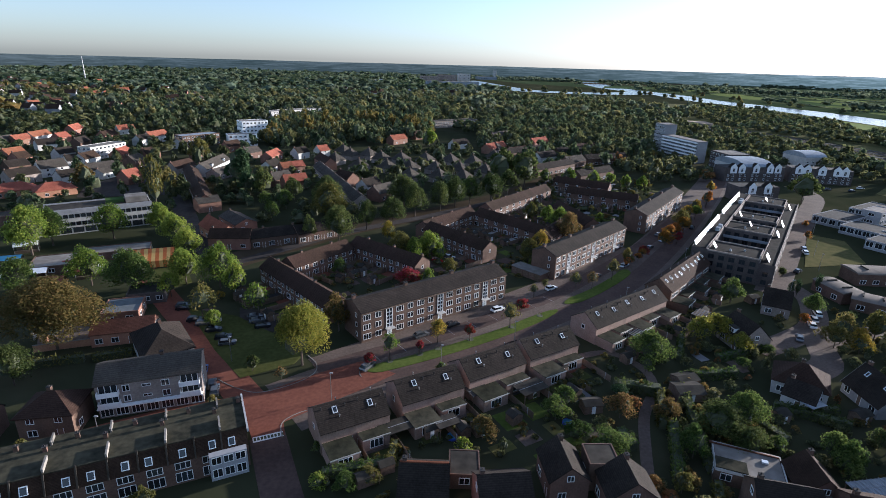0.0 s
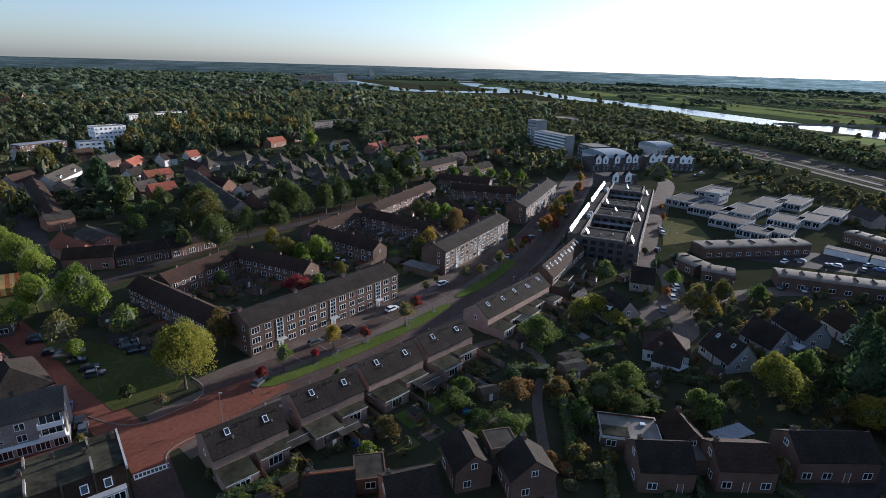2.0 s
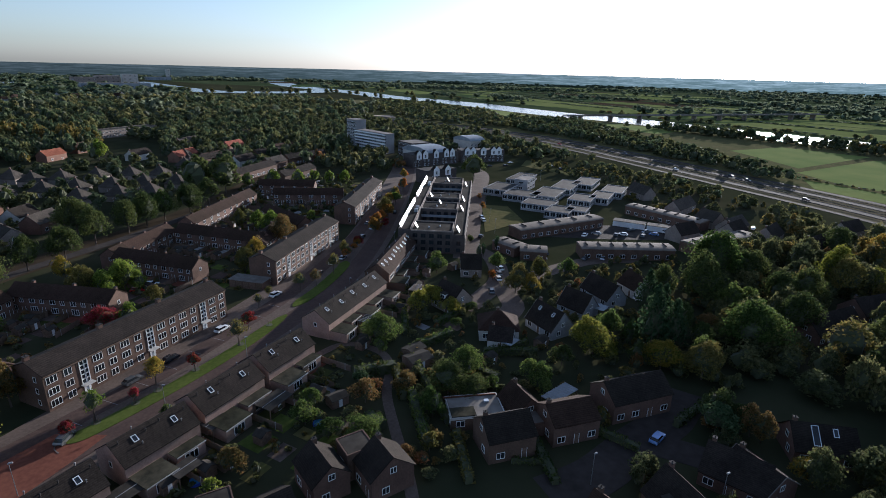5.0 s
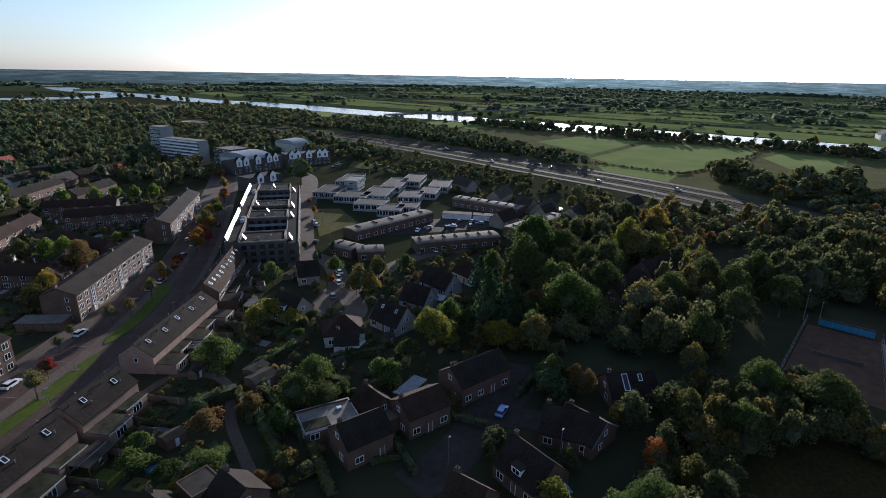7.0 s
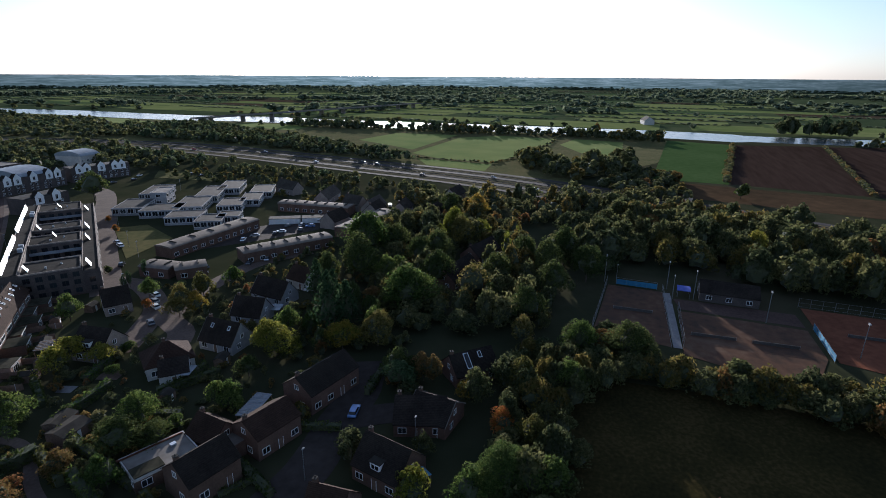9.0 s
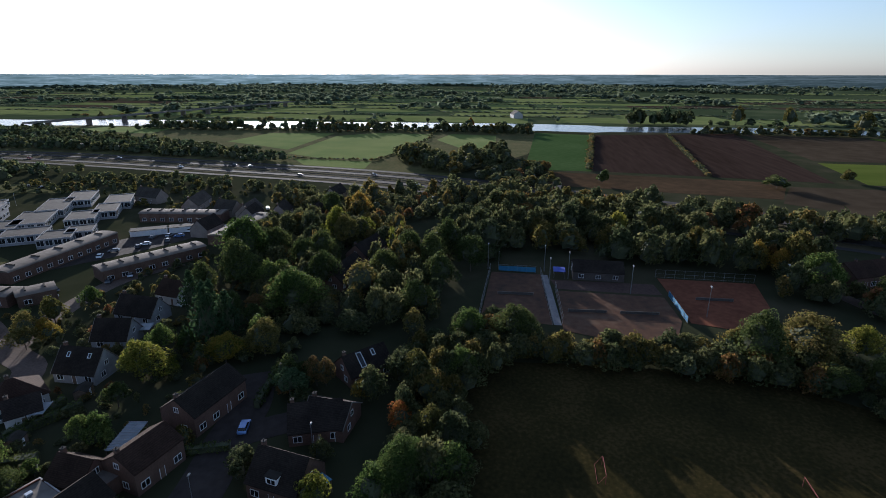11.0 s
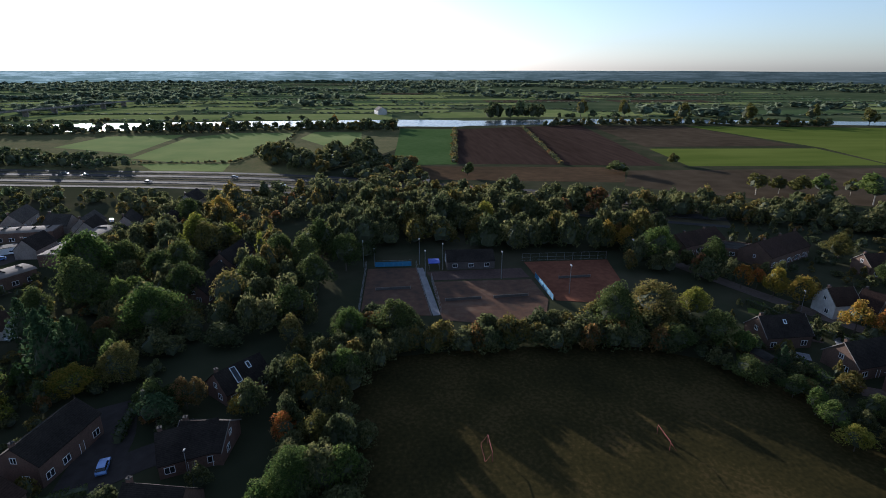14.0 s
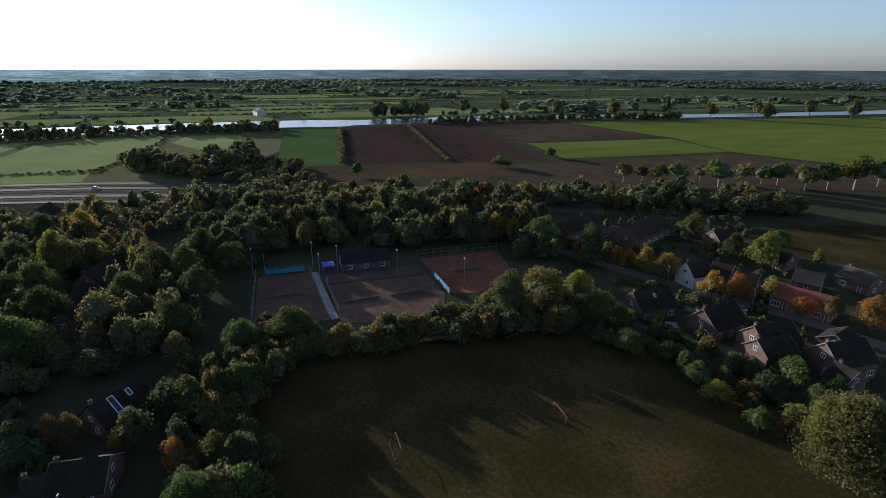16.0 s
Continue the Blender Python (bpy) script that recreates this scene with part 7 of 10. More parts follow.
house(-331.8, 402.5, 84, 9.0, 8.5, 4.4, 7.8, "brick house with grey roof among trees", group='old houses of the village', wall='brick_brown', roof='roof_grey')
house(-306.6, 427.0, 83, 11.2, 8.5, 4.4, 7.8, "brick house with red tiled roof among trees", group='old houses of the village', wall='brick_red', roof='roof_red')
house(-281.2, 445.9, 84, 16.0, 8.5, 4.4, 7.8, "brown brick house with tiled roof among trees", group='old houses of the village', wall='brick_red', roof='roof_brown')
house(-109.3, 332.0, 79, 12.9, 8.5, 4.4, 7.8, "pale house with dark tiled roof among trees", group='old houses of the village', wall='plaster', roof='roof_dark')
house(-93.3, 296.6, 52, 11.9, 8.5, 4.4, 7.8, "brick house with grey roof among trees", group='old houses of the village', wall='brick_brown', roof='roof_grey')
house(-171.8, 372.4, 67, 12.4, 8.5, 4.4, 7.8, "brick house with red tiled roof among trees", group='old houses of the village', wall='brick_red', roof='roof_red')
house(-163.8, 408.2, 69, 14.4, 8.5, 4.4, 7.8, "brown brick house with tiled roof among trees", group='old houses of the village', wall='brick_red', roof='roof_brown')
house(-105.4, 385.8, 58, 10.9, 8.5, 4.4, 7.8, "pale house with dark tiled roof among trees", group='old houses of the village', wall='plaster', roof='roof_dark')
house(-139.4, 381.0, 64, 13.3, 8.5, 4.4, 7.8, "brick house with grey roof among trees", group='old houses of the village', wall='brick_brown', roof='roof_grey')
house(-83.5, 290.7, 37, 13.0, 8.5, 4.4, 7.8, "brick house with red tiled roof among trees", group='old houses of the village', wall='brick_red', roof='roof_red')
house(-56.8, 302.6, -42, 13.1, 8.5, 4.4, 7.8, "brown brick house with tiled roof among trees", group='old houses of the village', wall='brick_red', roof='roof_brown')
house(-41.4, 285.7, 57, 11.7, 8.5, 4.4, 7.8, "pale house with dark tiled roof among trees", group='old houses of the village', wall='plaster', roof='roof_dark')
house(-32.7, 271.1, 58, 13.9, 8.5, 4.4, 7.8, "brick house with grey roof among trees", group='old houses of the village', wall='brick_brown', roof='roof_grey')
house(39.5, 437.0, 51, 24.5, 8.5, 4.4, 7.8, "brick house with red tiled roof among trees", group='old houses of the village', wall='brick_red', roof='roof_red')
house(55.4, 416.7, 44, 20.8, 8.5, 4.4, 7.8, "brown brick house with tiled roof among trees", group='old houses of the village', wall='brick_red', roof='roof_brown')
house(74.0, 397.7, 42, 19.9, 8.5, 4.4, 7.8, "pale house with dark tiled roof among trees", group='old houses of the village', wall='plaster', roof='roof_dark')
house(91.1, 380.2, 40, 19.1, 8.5, 4.4, 7.8, "brick house with grey roof among trees", group='old houses of the village', wall='brick_brown', roof='roof_grey')
house(-42.6, 469.6, 52, 17.8, 8.5, 4.4, 7.8, "brick house with red tiled roof among trees", group='old houses of the village', wall='brick_red', roof='roof_red')
house(-26.1, 504.0, 48, 14.8, 8.5, 4.4, 7.8, "brown brick house with tiled roof among trees", group='old houses of the village', wall='brick_red', roof='roof_brown')
house(11.1, 451.4, 47, 17.7, 8.5, 4.4, 7.8, "pale house with dark tiled roof among trees", group='old houses of the village', wall='plaster', roof='roof_dark')
house(51.1, 512.8, 50, 28.1, 8.5, 4.4, 7.8, "brick house with grey roof among trees", group='old houses of the village', wall='brick_brown', roof='roof_grey')
house(81.4, 476.6, 44, 20.6, 8.5, 4.4, 7.8, "brick house with red tiled roof among trees", group='old houses of the village', wall='brick_red', roof='roof_red')
house(115.7, 448.3, 37, 21.8, 8.5, 4.4, 7.8, "brown brick house with tiled roof among trees", group='old houses of the village', wall='brick_red', roof='roof_brown')
house(105.1, 553.0, 39, 21.9, 8.5, 4.4, 7.8, "pale house with dark tiled roof among trees", group='old houses of the village', wall='plaster', roof='roof_dark')
# ---- detached houses in the middle gardens ----
house(79.4, 125.0, -80, 9.1, 8.5, 3.4, 7.5, "pale brick gabled house with wide dormer", group='detached houses', wall='brick_grey', roof='roof_dark', dormer=1, trim=False)
house(100.2, 146.0, -31, 7.2, 9.0, 3.2, 7.0, "dark-roofed brick house with white gable edge", group='detached houses', wall='brick_grey', roof='roof_dark', trim=False)
house(81.3, 104.2, -33, 10.4, 9.0, 3.2, 6.8, "white house with brown hipped roof", group='detached houses', wall='plaster', roof='roof_brown', hip=True, trim=False)
house(78.3, 98.7, -45, 6.3, 6.5, 2.8, 5.2, "white lean-to wing with dark tiled roof", group='detached houses', wall='plaster', roof='roof_dark', trim=False)
house(95.2, 99.2, -89, 10.6, 8.0, 2.7, 7.2, "white gabled house with dark tiled roof and roof windows", group='detached houses', trim=True, wall='white_shaded', roof='roof_dark', sky=2)
house(110.3, 103.6, -81, 9.3, 7.5, 2.7, 7.0, "white gabled house with dark tiled roof", group='detached houses', trim=True, wall='white_shaded', roof='roof_dark')
house(124.5, 107.0, -96, 12.7, 7.5, 2.7, 7.0, "white gabled house with dark tiled roof", group='detached houses', trim=True, wall='white_shaded', roof='roof_dark')
house(138.4, 105.9, -101, 8.7, 8.0, 3.0, 6.5, "house with brown tiled roof and pale flat dormer", group='detached houses', wall='plaster', roof='roof_brown', trim=False)
house(54.7, 66.4, -13, 9.5, 8.0, 4.6, 7.5, "dark brick house with dark tiled gable roof", group='detached houses', wall='brick_brown', roof='roof_dark', trim=False)
house(68.5, 64.1, -13, 10.0, 8.0, 4.6, 7.0, "brown brick house with tiled gable roof", group='detached houses', wall='brick_brown', roof='roof_brown', trim=False)
house(63.7, 72.7, -96, 7.4, 7.0, 3.0, 6.0, "brown tiled wing roof of a brick house", group='detached houses', wall='brick_brown', roof='roof_brown', trim=False)
flat_block(54.7, 76.4, -21, 11.0, 7.5, 3.0, "low flat-roofed brick extension with white roof edge", wall='brick_brown', roof='felt_light', band='plaster', parapet=0.12)
rim_house = thing("roof_rim", 54.7, 76.4, -21, "brown tiled rim around a pale flat roof", "roof", "", 3.0)
part("tiles", Mb().extrude_x([(3.0, 0.12), (4.3, -0.35), (4.35, -0.2), (3.0, 0.4)], -6.0, 5.2), ["roof_rust"], rim_house)
part("lower_roof", Mb().box(-5.4, -0.4, -3.6, -0.6, 0.09, 0.32), ["moss_felt"], rim_house, "mossy grey roof section")
part("roof_light", Mb().box(2.2, 3.2, 0.6, 1.4, 0.09, 0.4), ["metal_white"], rim_house, "small white roof light")
flat_block(61.5, 67.9, -15, 6.1, 4.5, 3.0, "pale flat roof between two brick houses", wall='brick_brown', roof='felt_light', parapet=0.15)
house(86.2, 63.4, -11, 14.6, 8.5, 4.6, 7.5, "dark brick house with dark roof and white posts", group='detached houses', wall='brick_brown', roof='roof_dark', trim=False)
house(-2.0, 69.0, -1, 7.9, 8.0, 4.6, 7.5, "brick house with dark roof and orange ridge tiles", group='detached houses', wall='brick_red', roof='roof_dark', ridge_mat='roof_red', trim=False)
house(10.5, 67.1, 7, 8.4, 8.0, 4.6, 7.5, "brick house with dark tiled roof", group='detached houses', wall='brick_red', roof='roof_dark', trim=False)
house(21.3, 73.1, -84, 8.0, 6.5, 4.4, 7.0, "brick house with steep dark gable roof", group='detached houses', wall='brick_brown', roof='roof_dark', trim=False)
house(30.9, 68.9, -87, 6.6, 8.0, 4.4, 7.5, "brick house with dark tiled roof", group='detached houses', wall='brick_brown', roof='roof_dark', trim=False)
flat_block(28.0, 74.6, 2, 5.1, 5.0, 5.5, "dark flat-roofed link between houses", wall='brick_brown', roof='felt', parapet=0.15)
flat_block(4.7, 74.6, -1, 5.2, 6.0, 3.0, "flat-roofed extension with pale edge", wall='brick_brown', roof='felt', band='brick_brown', parapet=0.15)
house(68.7, 37.6, -101, 9.9, 8.5, 3.4, 7.5, "dark brick house with tiled roof and white dormer", group='detached houses', wall='brick_brown', roof='roof_dark', dormer=1, trim=False)
house(55.4, 41.0, -85, 6.6, 8.5, 3.4, 7.5, "brick house with brown tiled roof and pale ridge", group='detached houses', wall='brick_brown', roof='roof_brown', trim=False)
strip_house = house(105.8, 35.4, -42, 11.1, 8.0, 3.0, 6.5, "house with dark roof and solar strip among trees", group='detached houses', wall='brick_brown', roof='roof_dark', sky=0, trim=False)
skylight(strip_house, 11.1, 8.0, 3.0, 6.5, -1.6, 2.4, -1, 1.3, 3.8)
skylight(strip_house, 11.1, 8.0, 3.0, 6.5, 1.9, 1.5, -1, 0.9, 1.6)
house(84.5, 38.5, -70, 10.3, 9.0, 3.0, 6.5, "low house with dark roof among trees", group='detached houses', wall='brick_brown', roof='roof_dark', trim=False)
house(86.2, 36.0, -95, 8.8, 9.0, 3.0, 6.0, "low house with dark roof and pale ridge", group='detached houses', wall='brick_brown', roof='roof_dark', trim=True)
house(187.6, 59.3, -12, 16.7, 8.5, 3.2, 7.0, "house with dark roof under trees", group='detached houses', wall='brick_brown', roof='roof_dark', trim=False)
house(162.4, 59.9, -7, 19.4, 8.5, 3.2, 7.0, "house with dark roof under trees", group='detached houses', wall='brick_brown', roof='roof_dark', trim=False)
house(228.8, 128.5, 8, 12.6, 8.0, 3.6, 7.5, "pale brick gabled house with dark roof by the motorway", group='detached houses', wall='brick_grey', roof='roof_dark', trim=False)
house(237.9, 117.5, 13, 14.0, 8.0, 3.6, 7.5, "pale brick gabled house with dark roof by the motorway", group='detached houses', wall='brick_grey', roof='roof_dark', trim=False)
house(236.9, 99.5, 3, 12.0, 8.0, 3.6, 7.5, "pale brick gabled house with dark roof by the motorway", group='detached houses', wall='brick_grey', roof='roof_dark', trim=False)
house(205.7, 137.2, -1, 12.7, 8.0, 3.6, 7.5, "pale brick gabled house with dark roof by the motorway", group='detached houses', wall='brick_grey', roof='roof_dark', trim=False)
house(279.3, 104.8, -2, 15.0, 8.0, 3.6, 7.5, "pale brick gabled house with dark roof by the motorway", group='detached houses', wall='brick_grey', roof='roof_dark', trim=False)
house(256.6, 201.6, -104, 16.0, 8.0, 3.6, 7.5, "pale gabled house with grey roof by the school", group='detached houses', wall='brick_grey', roof='roof_grey', trim=False)
house(247.2, 168.6, 14, 21.2, 8.0, 3.6, 7.5, "pale gabled house with grey roof by the school", group='detached houses', wall='brick_grey', roof='roof_grey', trim=False)
house(237.3, 145.3, -100, 11.2, 8.0, 3.6, 7.5, "pale gabled house with grey roof by the school", group='detached houses', wall='brick_grey', roof='roof_grey', trim=False)
house(236.0, 133.2, 7, 15.6, 8.0, 3.6, 7.5, "pale gabled house with grey roof by the school", group='detached houses', wall='brick_grey', roof='roof_grey', trim=False)
# ---- houses beyond the playing field ----
house(116.3, -98.4, -88, 12.7, 8.5, 3.6, 7.5, "brown brick gabled house with dark roof and blue skylight", group='detached houses', wall='brick_brown', roof='roof_dark', sky=1, trim=True)
house(102.2, -109.1, -80, 12.6, 9.0, 3.4, 7.5, "pale brick gabled house with dark tiled roof", group='detached houses', wall='brick_brown', roof='roof_dark', trim=True)
house(88.7, -112.5, -91, 11.3, 9.0, 4.2, 8.0, "pale brick gabled house with dark tiled roof", group='detached houses', wall='brick_brown', roof='roof_dark', trim=True)
house(84.6, -108.3, -90, 9.5, 7.0, 4.2, 7.0, "brown brick wing with white door and gable", group='detached houses', wall='brick_brown', roof='roof_dark', trim=True)
house(77.0, -121.2, -93, 11.2, 9.0, 4.2, 8.0, "brown brick gabled house with balcony", group='detached houses', wall='brick_brown', roof='roof_dark', trim=True)
house(71.2, -115.0, -178, 4.9, 7.0, 2.8, 5.5, "low brick wing with pale ridge", group='detached houses', wall='brick_brown', roof='roof_dark', trim=True)
house(84.0, -129.9, -72, 7.4, 7.0, 3.5, 5.5, "low dark-roofed outbuilding by the houses", group='detached houses', wall='brick_brown', roof='roof_dark', trim=True)
house(130.9, -126.9, -88, 8.1, 8.0, 4.4, 8.0, "white house with brown tiled roof", group='detached houses', wall='plaster', roof='roof_brown', trim=True)
house(127.9, -135.3, -151, 6.0, 9.0, 3.6, 7.5, "brick house with brown tiled roof", group='detached houses', wall='brick_brown', roof='roof_brown', trim=True)
house(118.9, -135.4, -149, 7.1, 9.0, 3.6, 7.5, "brick house with brown tiled roof", group='detached houses', wall='brick_brown', roof='roof_brown', trim=True)
terrace(111.9, -139.8, 97.7, -146.5, 3, 8.0, 3.4, 6.5, "brick terraced house with orange-red tiled roof", wall='brick_red', roof='roof_red', group='red-roofed row')
house(158.9, -164.7, -90, 10.5, 8.0, 4.4, 7.5, "dark brick house with white windows", group='detached houses', wall='brick_brown', roof='roof_brown', trim=True)
house(117.1, -159.5, -148, 7.6, 9.0, 3.0, 6.0, "low house with grey roof", group='detached houses', wall='brick_brown', roof='roof_grey', trim=True)
house(112.2, -176.1, -178, 10.6, 9.0, 3.0, 6.0, "low house with grey roof", group='detached houses', wall='brick_brown', roof='roof_grey', trim=True)
house(134.7, -168.3, -169, 7.0, 8.0, 3.0, 6.0, "low house with brown roof", group='detached houses', wall='brick_brown', roof='roof_brown', trim=True)
terrace(186.0, -106.0, 195.2, -127.5, 4, 11.0, 4.0, 7.5, "brown brick care home wing with tiled roof", wall='brick_brown', roof='roof_brown', group='care home')
terrace(171.2, -129.0, 183.6, -153.2, 5, 12.0, 4.4, 8.5, "brown brick care home wing with many small windows", wall='brick_brown', roof='roof_brown', group='care home')
flat_block(180.2, -132.6, -119, 22.0, 10.0, 3.5, "low flat-roofed link of the care home", wall='brick_brown', roof='felt')
# ---- trees by the green ----
tree(-32.3, 108.7, 15.1, 17.3, "yellowgreen", "huge", where="on the village green")
tree(-92.5, 112.8, 23.8, 20.3, "brown", "huge", where="on the village green")
tree(-91.2, 144.6, 14.5, 15.9, "green", "big", where="on the village green")
tree(-108.3, 151.0, 12.0, 13.8, "lime", "big", where="on the village green")
tree(-80.5, 154.1, 11.4, 13.1, "lime", "big", where="on the village green")
tree(-68.7, 151.5, 12.0, 15.6, "lime", "big", where="on the village green")
tree(-61.5, 145.7, 8.4, 11.8, "lime", "mid", where="on the village green")
tree(-122.6, 141.0, 11.8, 13.6, "green", "big", where="on the village green")
tree(-144.9, 175.6, 17.1, 19.7, "lime", "big", where="on the village green")
tree(-144.8, 185.9, 13.9, 16.0, "green", "big", where="on the village green")
tree(-128.0, 195.7, 13.6, 15.6, "lime", "big", where="on the village green")
tree(-112.4, 203.2, 12.1, 13.9, "lime", "big", where="on the village green")
tree(-99.8, 189.5, 11.8, 13.6, "lime", "big", where="on the village green")
tree(-90.3, 177.0, 10.7, 12.3, "lime", "big", where="on the village green")
tree(-132.5, 237.1, 11.5, 26.4, "olive", "column", where="on the village green")
tree(-136.1, 258.6, 11.3, 18.0, "olive", "big", where="on the village green")
tree(-64.6, 129.7, 10.2, 12.2, "olive", "sparse", where="on the village green")
tree(-59.7, 125.3, 5.3, 6.1, "lime", "mid", where="on the village green")
tree(-51.3, 134.9, 9.1, 10.5, "lime", "sparse", where="on the village green")
tree(-64.8, 142.2, 3.3, 3.8, "yellow", "small", where="on the village green")
tree(-27.0, 125.9, 8.3, 11.6, "brown", "mid", where="on the village green")
tree(-80.4, 144.2, 7.5, 8.6, "lime", "mid", where="on the village green")
tree(-91.3, 97.6, 9.4, 10.8, "dark", "big", where="on the village green")
tree(-73.3, 76.6, 3.4, 3.9, "olive", "small", where="on the village green")
tree(-46.1, 66.0, 4.0, 4.6, "olive", "small", where="on the village green")
tree(-72.3, 71.6, 2.7, 3.1, "olive", "small", where="on the village green")
tree(-46.3, 91.4, 3.1, 3.5, "olive", "small", where="on the village green")
tree(-35.3, 102.5, 3.4, 3.9, "brown", "sparse", where="on the village green")
tree(-42.9, 105.7, 4.0, 4.6, "dark", "small", where="on the village green")
tree(3.7, 232.7, 2.9, 3.3, "dark", "small", where="on the village green")
# ---- trees along the avenue and in the gardens behind the flats ----
tree(-52.8, 199.8, 7.5, 11.2, "dark", "mid")
tree(-41.1, 198.5, 12.8, 16.6, "dark", "big")
tree(-51.1, 226.9, 17.2, 18.9, "olive", "big")
tree(-57.1, 248.6, 15.1, 17.4, "dark", "big")
tree(-32.7, 216.4, 9.6, 14.4, "dark", "big")
tree(-22.2, 222.4, 10.9, 14.2, "dark", "big")
tree(-13.4, 238.8, 13.4, 17.4, "dark", "big")
tree(-1.8, 250.6, 12.2, 15.8, "dark", "big")
tree(5.3, 257.1, 13.1, 17.0, "dark", "big")
tree(13.0, 266.0, 10.9, 15.3, "green", "big")
tree(24.2, 271.1, 13.7, 16.5, "dark", "big")
tree(34.7, 287.1, 13.1, 15.8, "dark", "big")
tree(46.8, 309.6, 21.4, 23.5, "dark", "big")
tree(32.2, 312.5, 23.1, 23.1, "dark", "big")
tree(-20.0, 257.3, 15.0, 17.2, "dark", "big")
tree(-76.4, 264.3, 10.9, 12.5, "dark", "big")
tree(-93.3, 268.5, 14.3, 16.4, "dark", "big")
tree(-111.1, 282.5, 18.9, 24.6, "conifer", "big")
tree(-101.5, 270.9, 13.1, 15.1, "conifer", "big")
tree(-75.3, 245.4, 9.0, 10.3, "green", "mid")
tree(-84.2, 243.8, 8.3, 9.6, "green", "mid")
tree(-76.0, 226.2, 8.4, 9.6, "green", "mid")
tree(-21.1, 200.2, 8.0, 9.2, "yellow", "mid")
tree(-14.7, 181.6, 10.0, 11.5, "olive", "big")
tree(-9.8, 177.8, 9.0, 10.3, "lime", "mid")
tree(-4.9, 181.6, 10.5, 12.1, "lime", "big")
tree(-1.2, 180.7, 6.4, 7.3, "lime", "mid")
tree(35.3, 184.7, 10.6, 12.2, "yellow", "big")
tree(30.7, 180.9, 9.1, 10.5, "olive", "big")
tree(50.4, 207.6, 12.3, 13.6, "brown", "big")
tree(49.4, 219.6, 10.8, 12.4, "lime", "big")
tree(46.2, 230.9, 8.5, 9.8, "lime", "mid")
tree(40.0, 237.0, 8.1, 9.4, "olive", "mid")
tree(-10.4, 157.4, 9.3, 6.5, "red", "big")
tree(-4.9, 156.3, 6.0, 6.9, "lime", "mid")
tree(2.3, 166.3, 6.4, 7.3, "olive", "mid")
tree(-34.2, 164.3, 5.9, 6.7, "green", "mid")
tree(25.5, 249.1, 7.6, 8.7, "olive", "mid")
tree(70.6, 234.3, 5.2, 6.0, "lime", "mid")
tree(90.1, 335.4, 10.4, 12.0, "olive", "big")
tree(73.7, 316.9, 9.9, 11.4, "lime", "big")
tree(87.5, 310.9, 9.7, 11.2, "lime", "big")
tree(99.2, 316.6, 8.4, 9.6, "lime", "mid")
tree(107.3, 310.0, 8.2, 9.4, "lime", "mid")
tree(114.2, 305.9, 8.8, 10.1, "lime", "mid")
tree(60.3, 317.3, 9.1, 10.5, "green", "big")
tree(-50.1, 316.9, 9.9, 11.4, "dark", "big")
tree(-186.3, 271.0, 13.1, 15.1, "brown", "big")
tree(-165.5, 356.6, 16.9, 19.4, "olive", "big")
tree(-13.7, 446.0, 15.7, 18.0, "lime", "big")
# ---- young trees on the green strip and street trees ----
tree(-16.2, 108.4, 3.5, 4.6, "red", "small", clear=0.30, where="on the grass strip of the main street")
tree(-12.0, 111.9, 5.1, 8.2, "lime", "sparse", clear=0.30, where="on the grass strip of the main street")
tree(-5.0, 114.9, 2.6, 4.5, "red", "small", clear=0.30, where="on the grass strip of the main street")
tree(-0.7, 121.1, 5.8, 7.2, "yellow", "mid", clear=0.30, where="on the grass strip of the main street")
tree(7.6, 122.4, 3.6, 5.4, "red", "small", clear=0.30, where="on the grass strip of the main street")
tree(18.8, 130.3, 5.8, 8.1, "olive", "sparse", clear=0.30, where="on the grass strip of the main street")
tree(22.9, 138.7, 4.7, 5.6, "red", "small", clear=0.30, where="on the grass strip of the main street")
tree(42.5, 156.5, 5.2, 7.3, "olive", "sparse", clear=0.30, where="on the grass strip of the main street")
tree(48.4, 158.6, 5.3, 6.9, "brown", "sparse", clear=0.30, where="on the grass strip of the main street")
tree(57.3, 167.0, 5.5, 8.3, "olive", "sparse", clear=0.30, where="on the grass strip of the main street")
tree(66.5, 179.3, 4.1, 4.7, "orange", "small", clear=0.30, where="on the grass strip of the main street")
tree(75.2, 189.7, 3.8, 4.4, "orange", "small", clear=0.30, where="on the grass strip of the main street")
tree(28.3, 150.5, 3.5, 5.2, "olive", "sparse", clear=0.30, where="on the grass strip of the main street")
tree(32.8, 156.5, 3.2, 4.5, "olive", "sparse", clear=0.30, where="on the grass strip of the main street")
tree(93.5, 211.3, 6.8, 7.8, "orange", "mid", clear=0.25, where="in the main street")
tree(104.1, 221.8, 7.7, 8.8, "orange", "mid", clear=0.25, where="in the main street")
tree(96.2, 208.7, 4.7, 5.4, "red", "mid", clear=0.25, where="in the main street")
tree(120.1, 246.7, 6.6, 7.6, "lime", "mid", clear=0.25, where="in the main street")
tree(136.0, 270.2, 6.5, 9.8, "orange", "mid", clear=0.25, where="in the main street")
tree(155.7, 304.4, 4.4, 7.0, "orange", "small", clear=0.25, where="in the main street")
tree(72.5, 186.0, 3.5, 4.0, "orange", "small", clear=0.25, where="in the main street")
tree(153.3, 302.1, 5.2, 8.9, "yellow", "mid", clear=0.15, where="in the main street")
tree(138.9, 275.3, 5.9, 8.3, "orange", "mid", clear=0.15, where="in the main street")
tree(123.5, 255.8, 6.5, 8.5, "yellow", "mid", clear=0.15, where="in the main street")
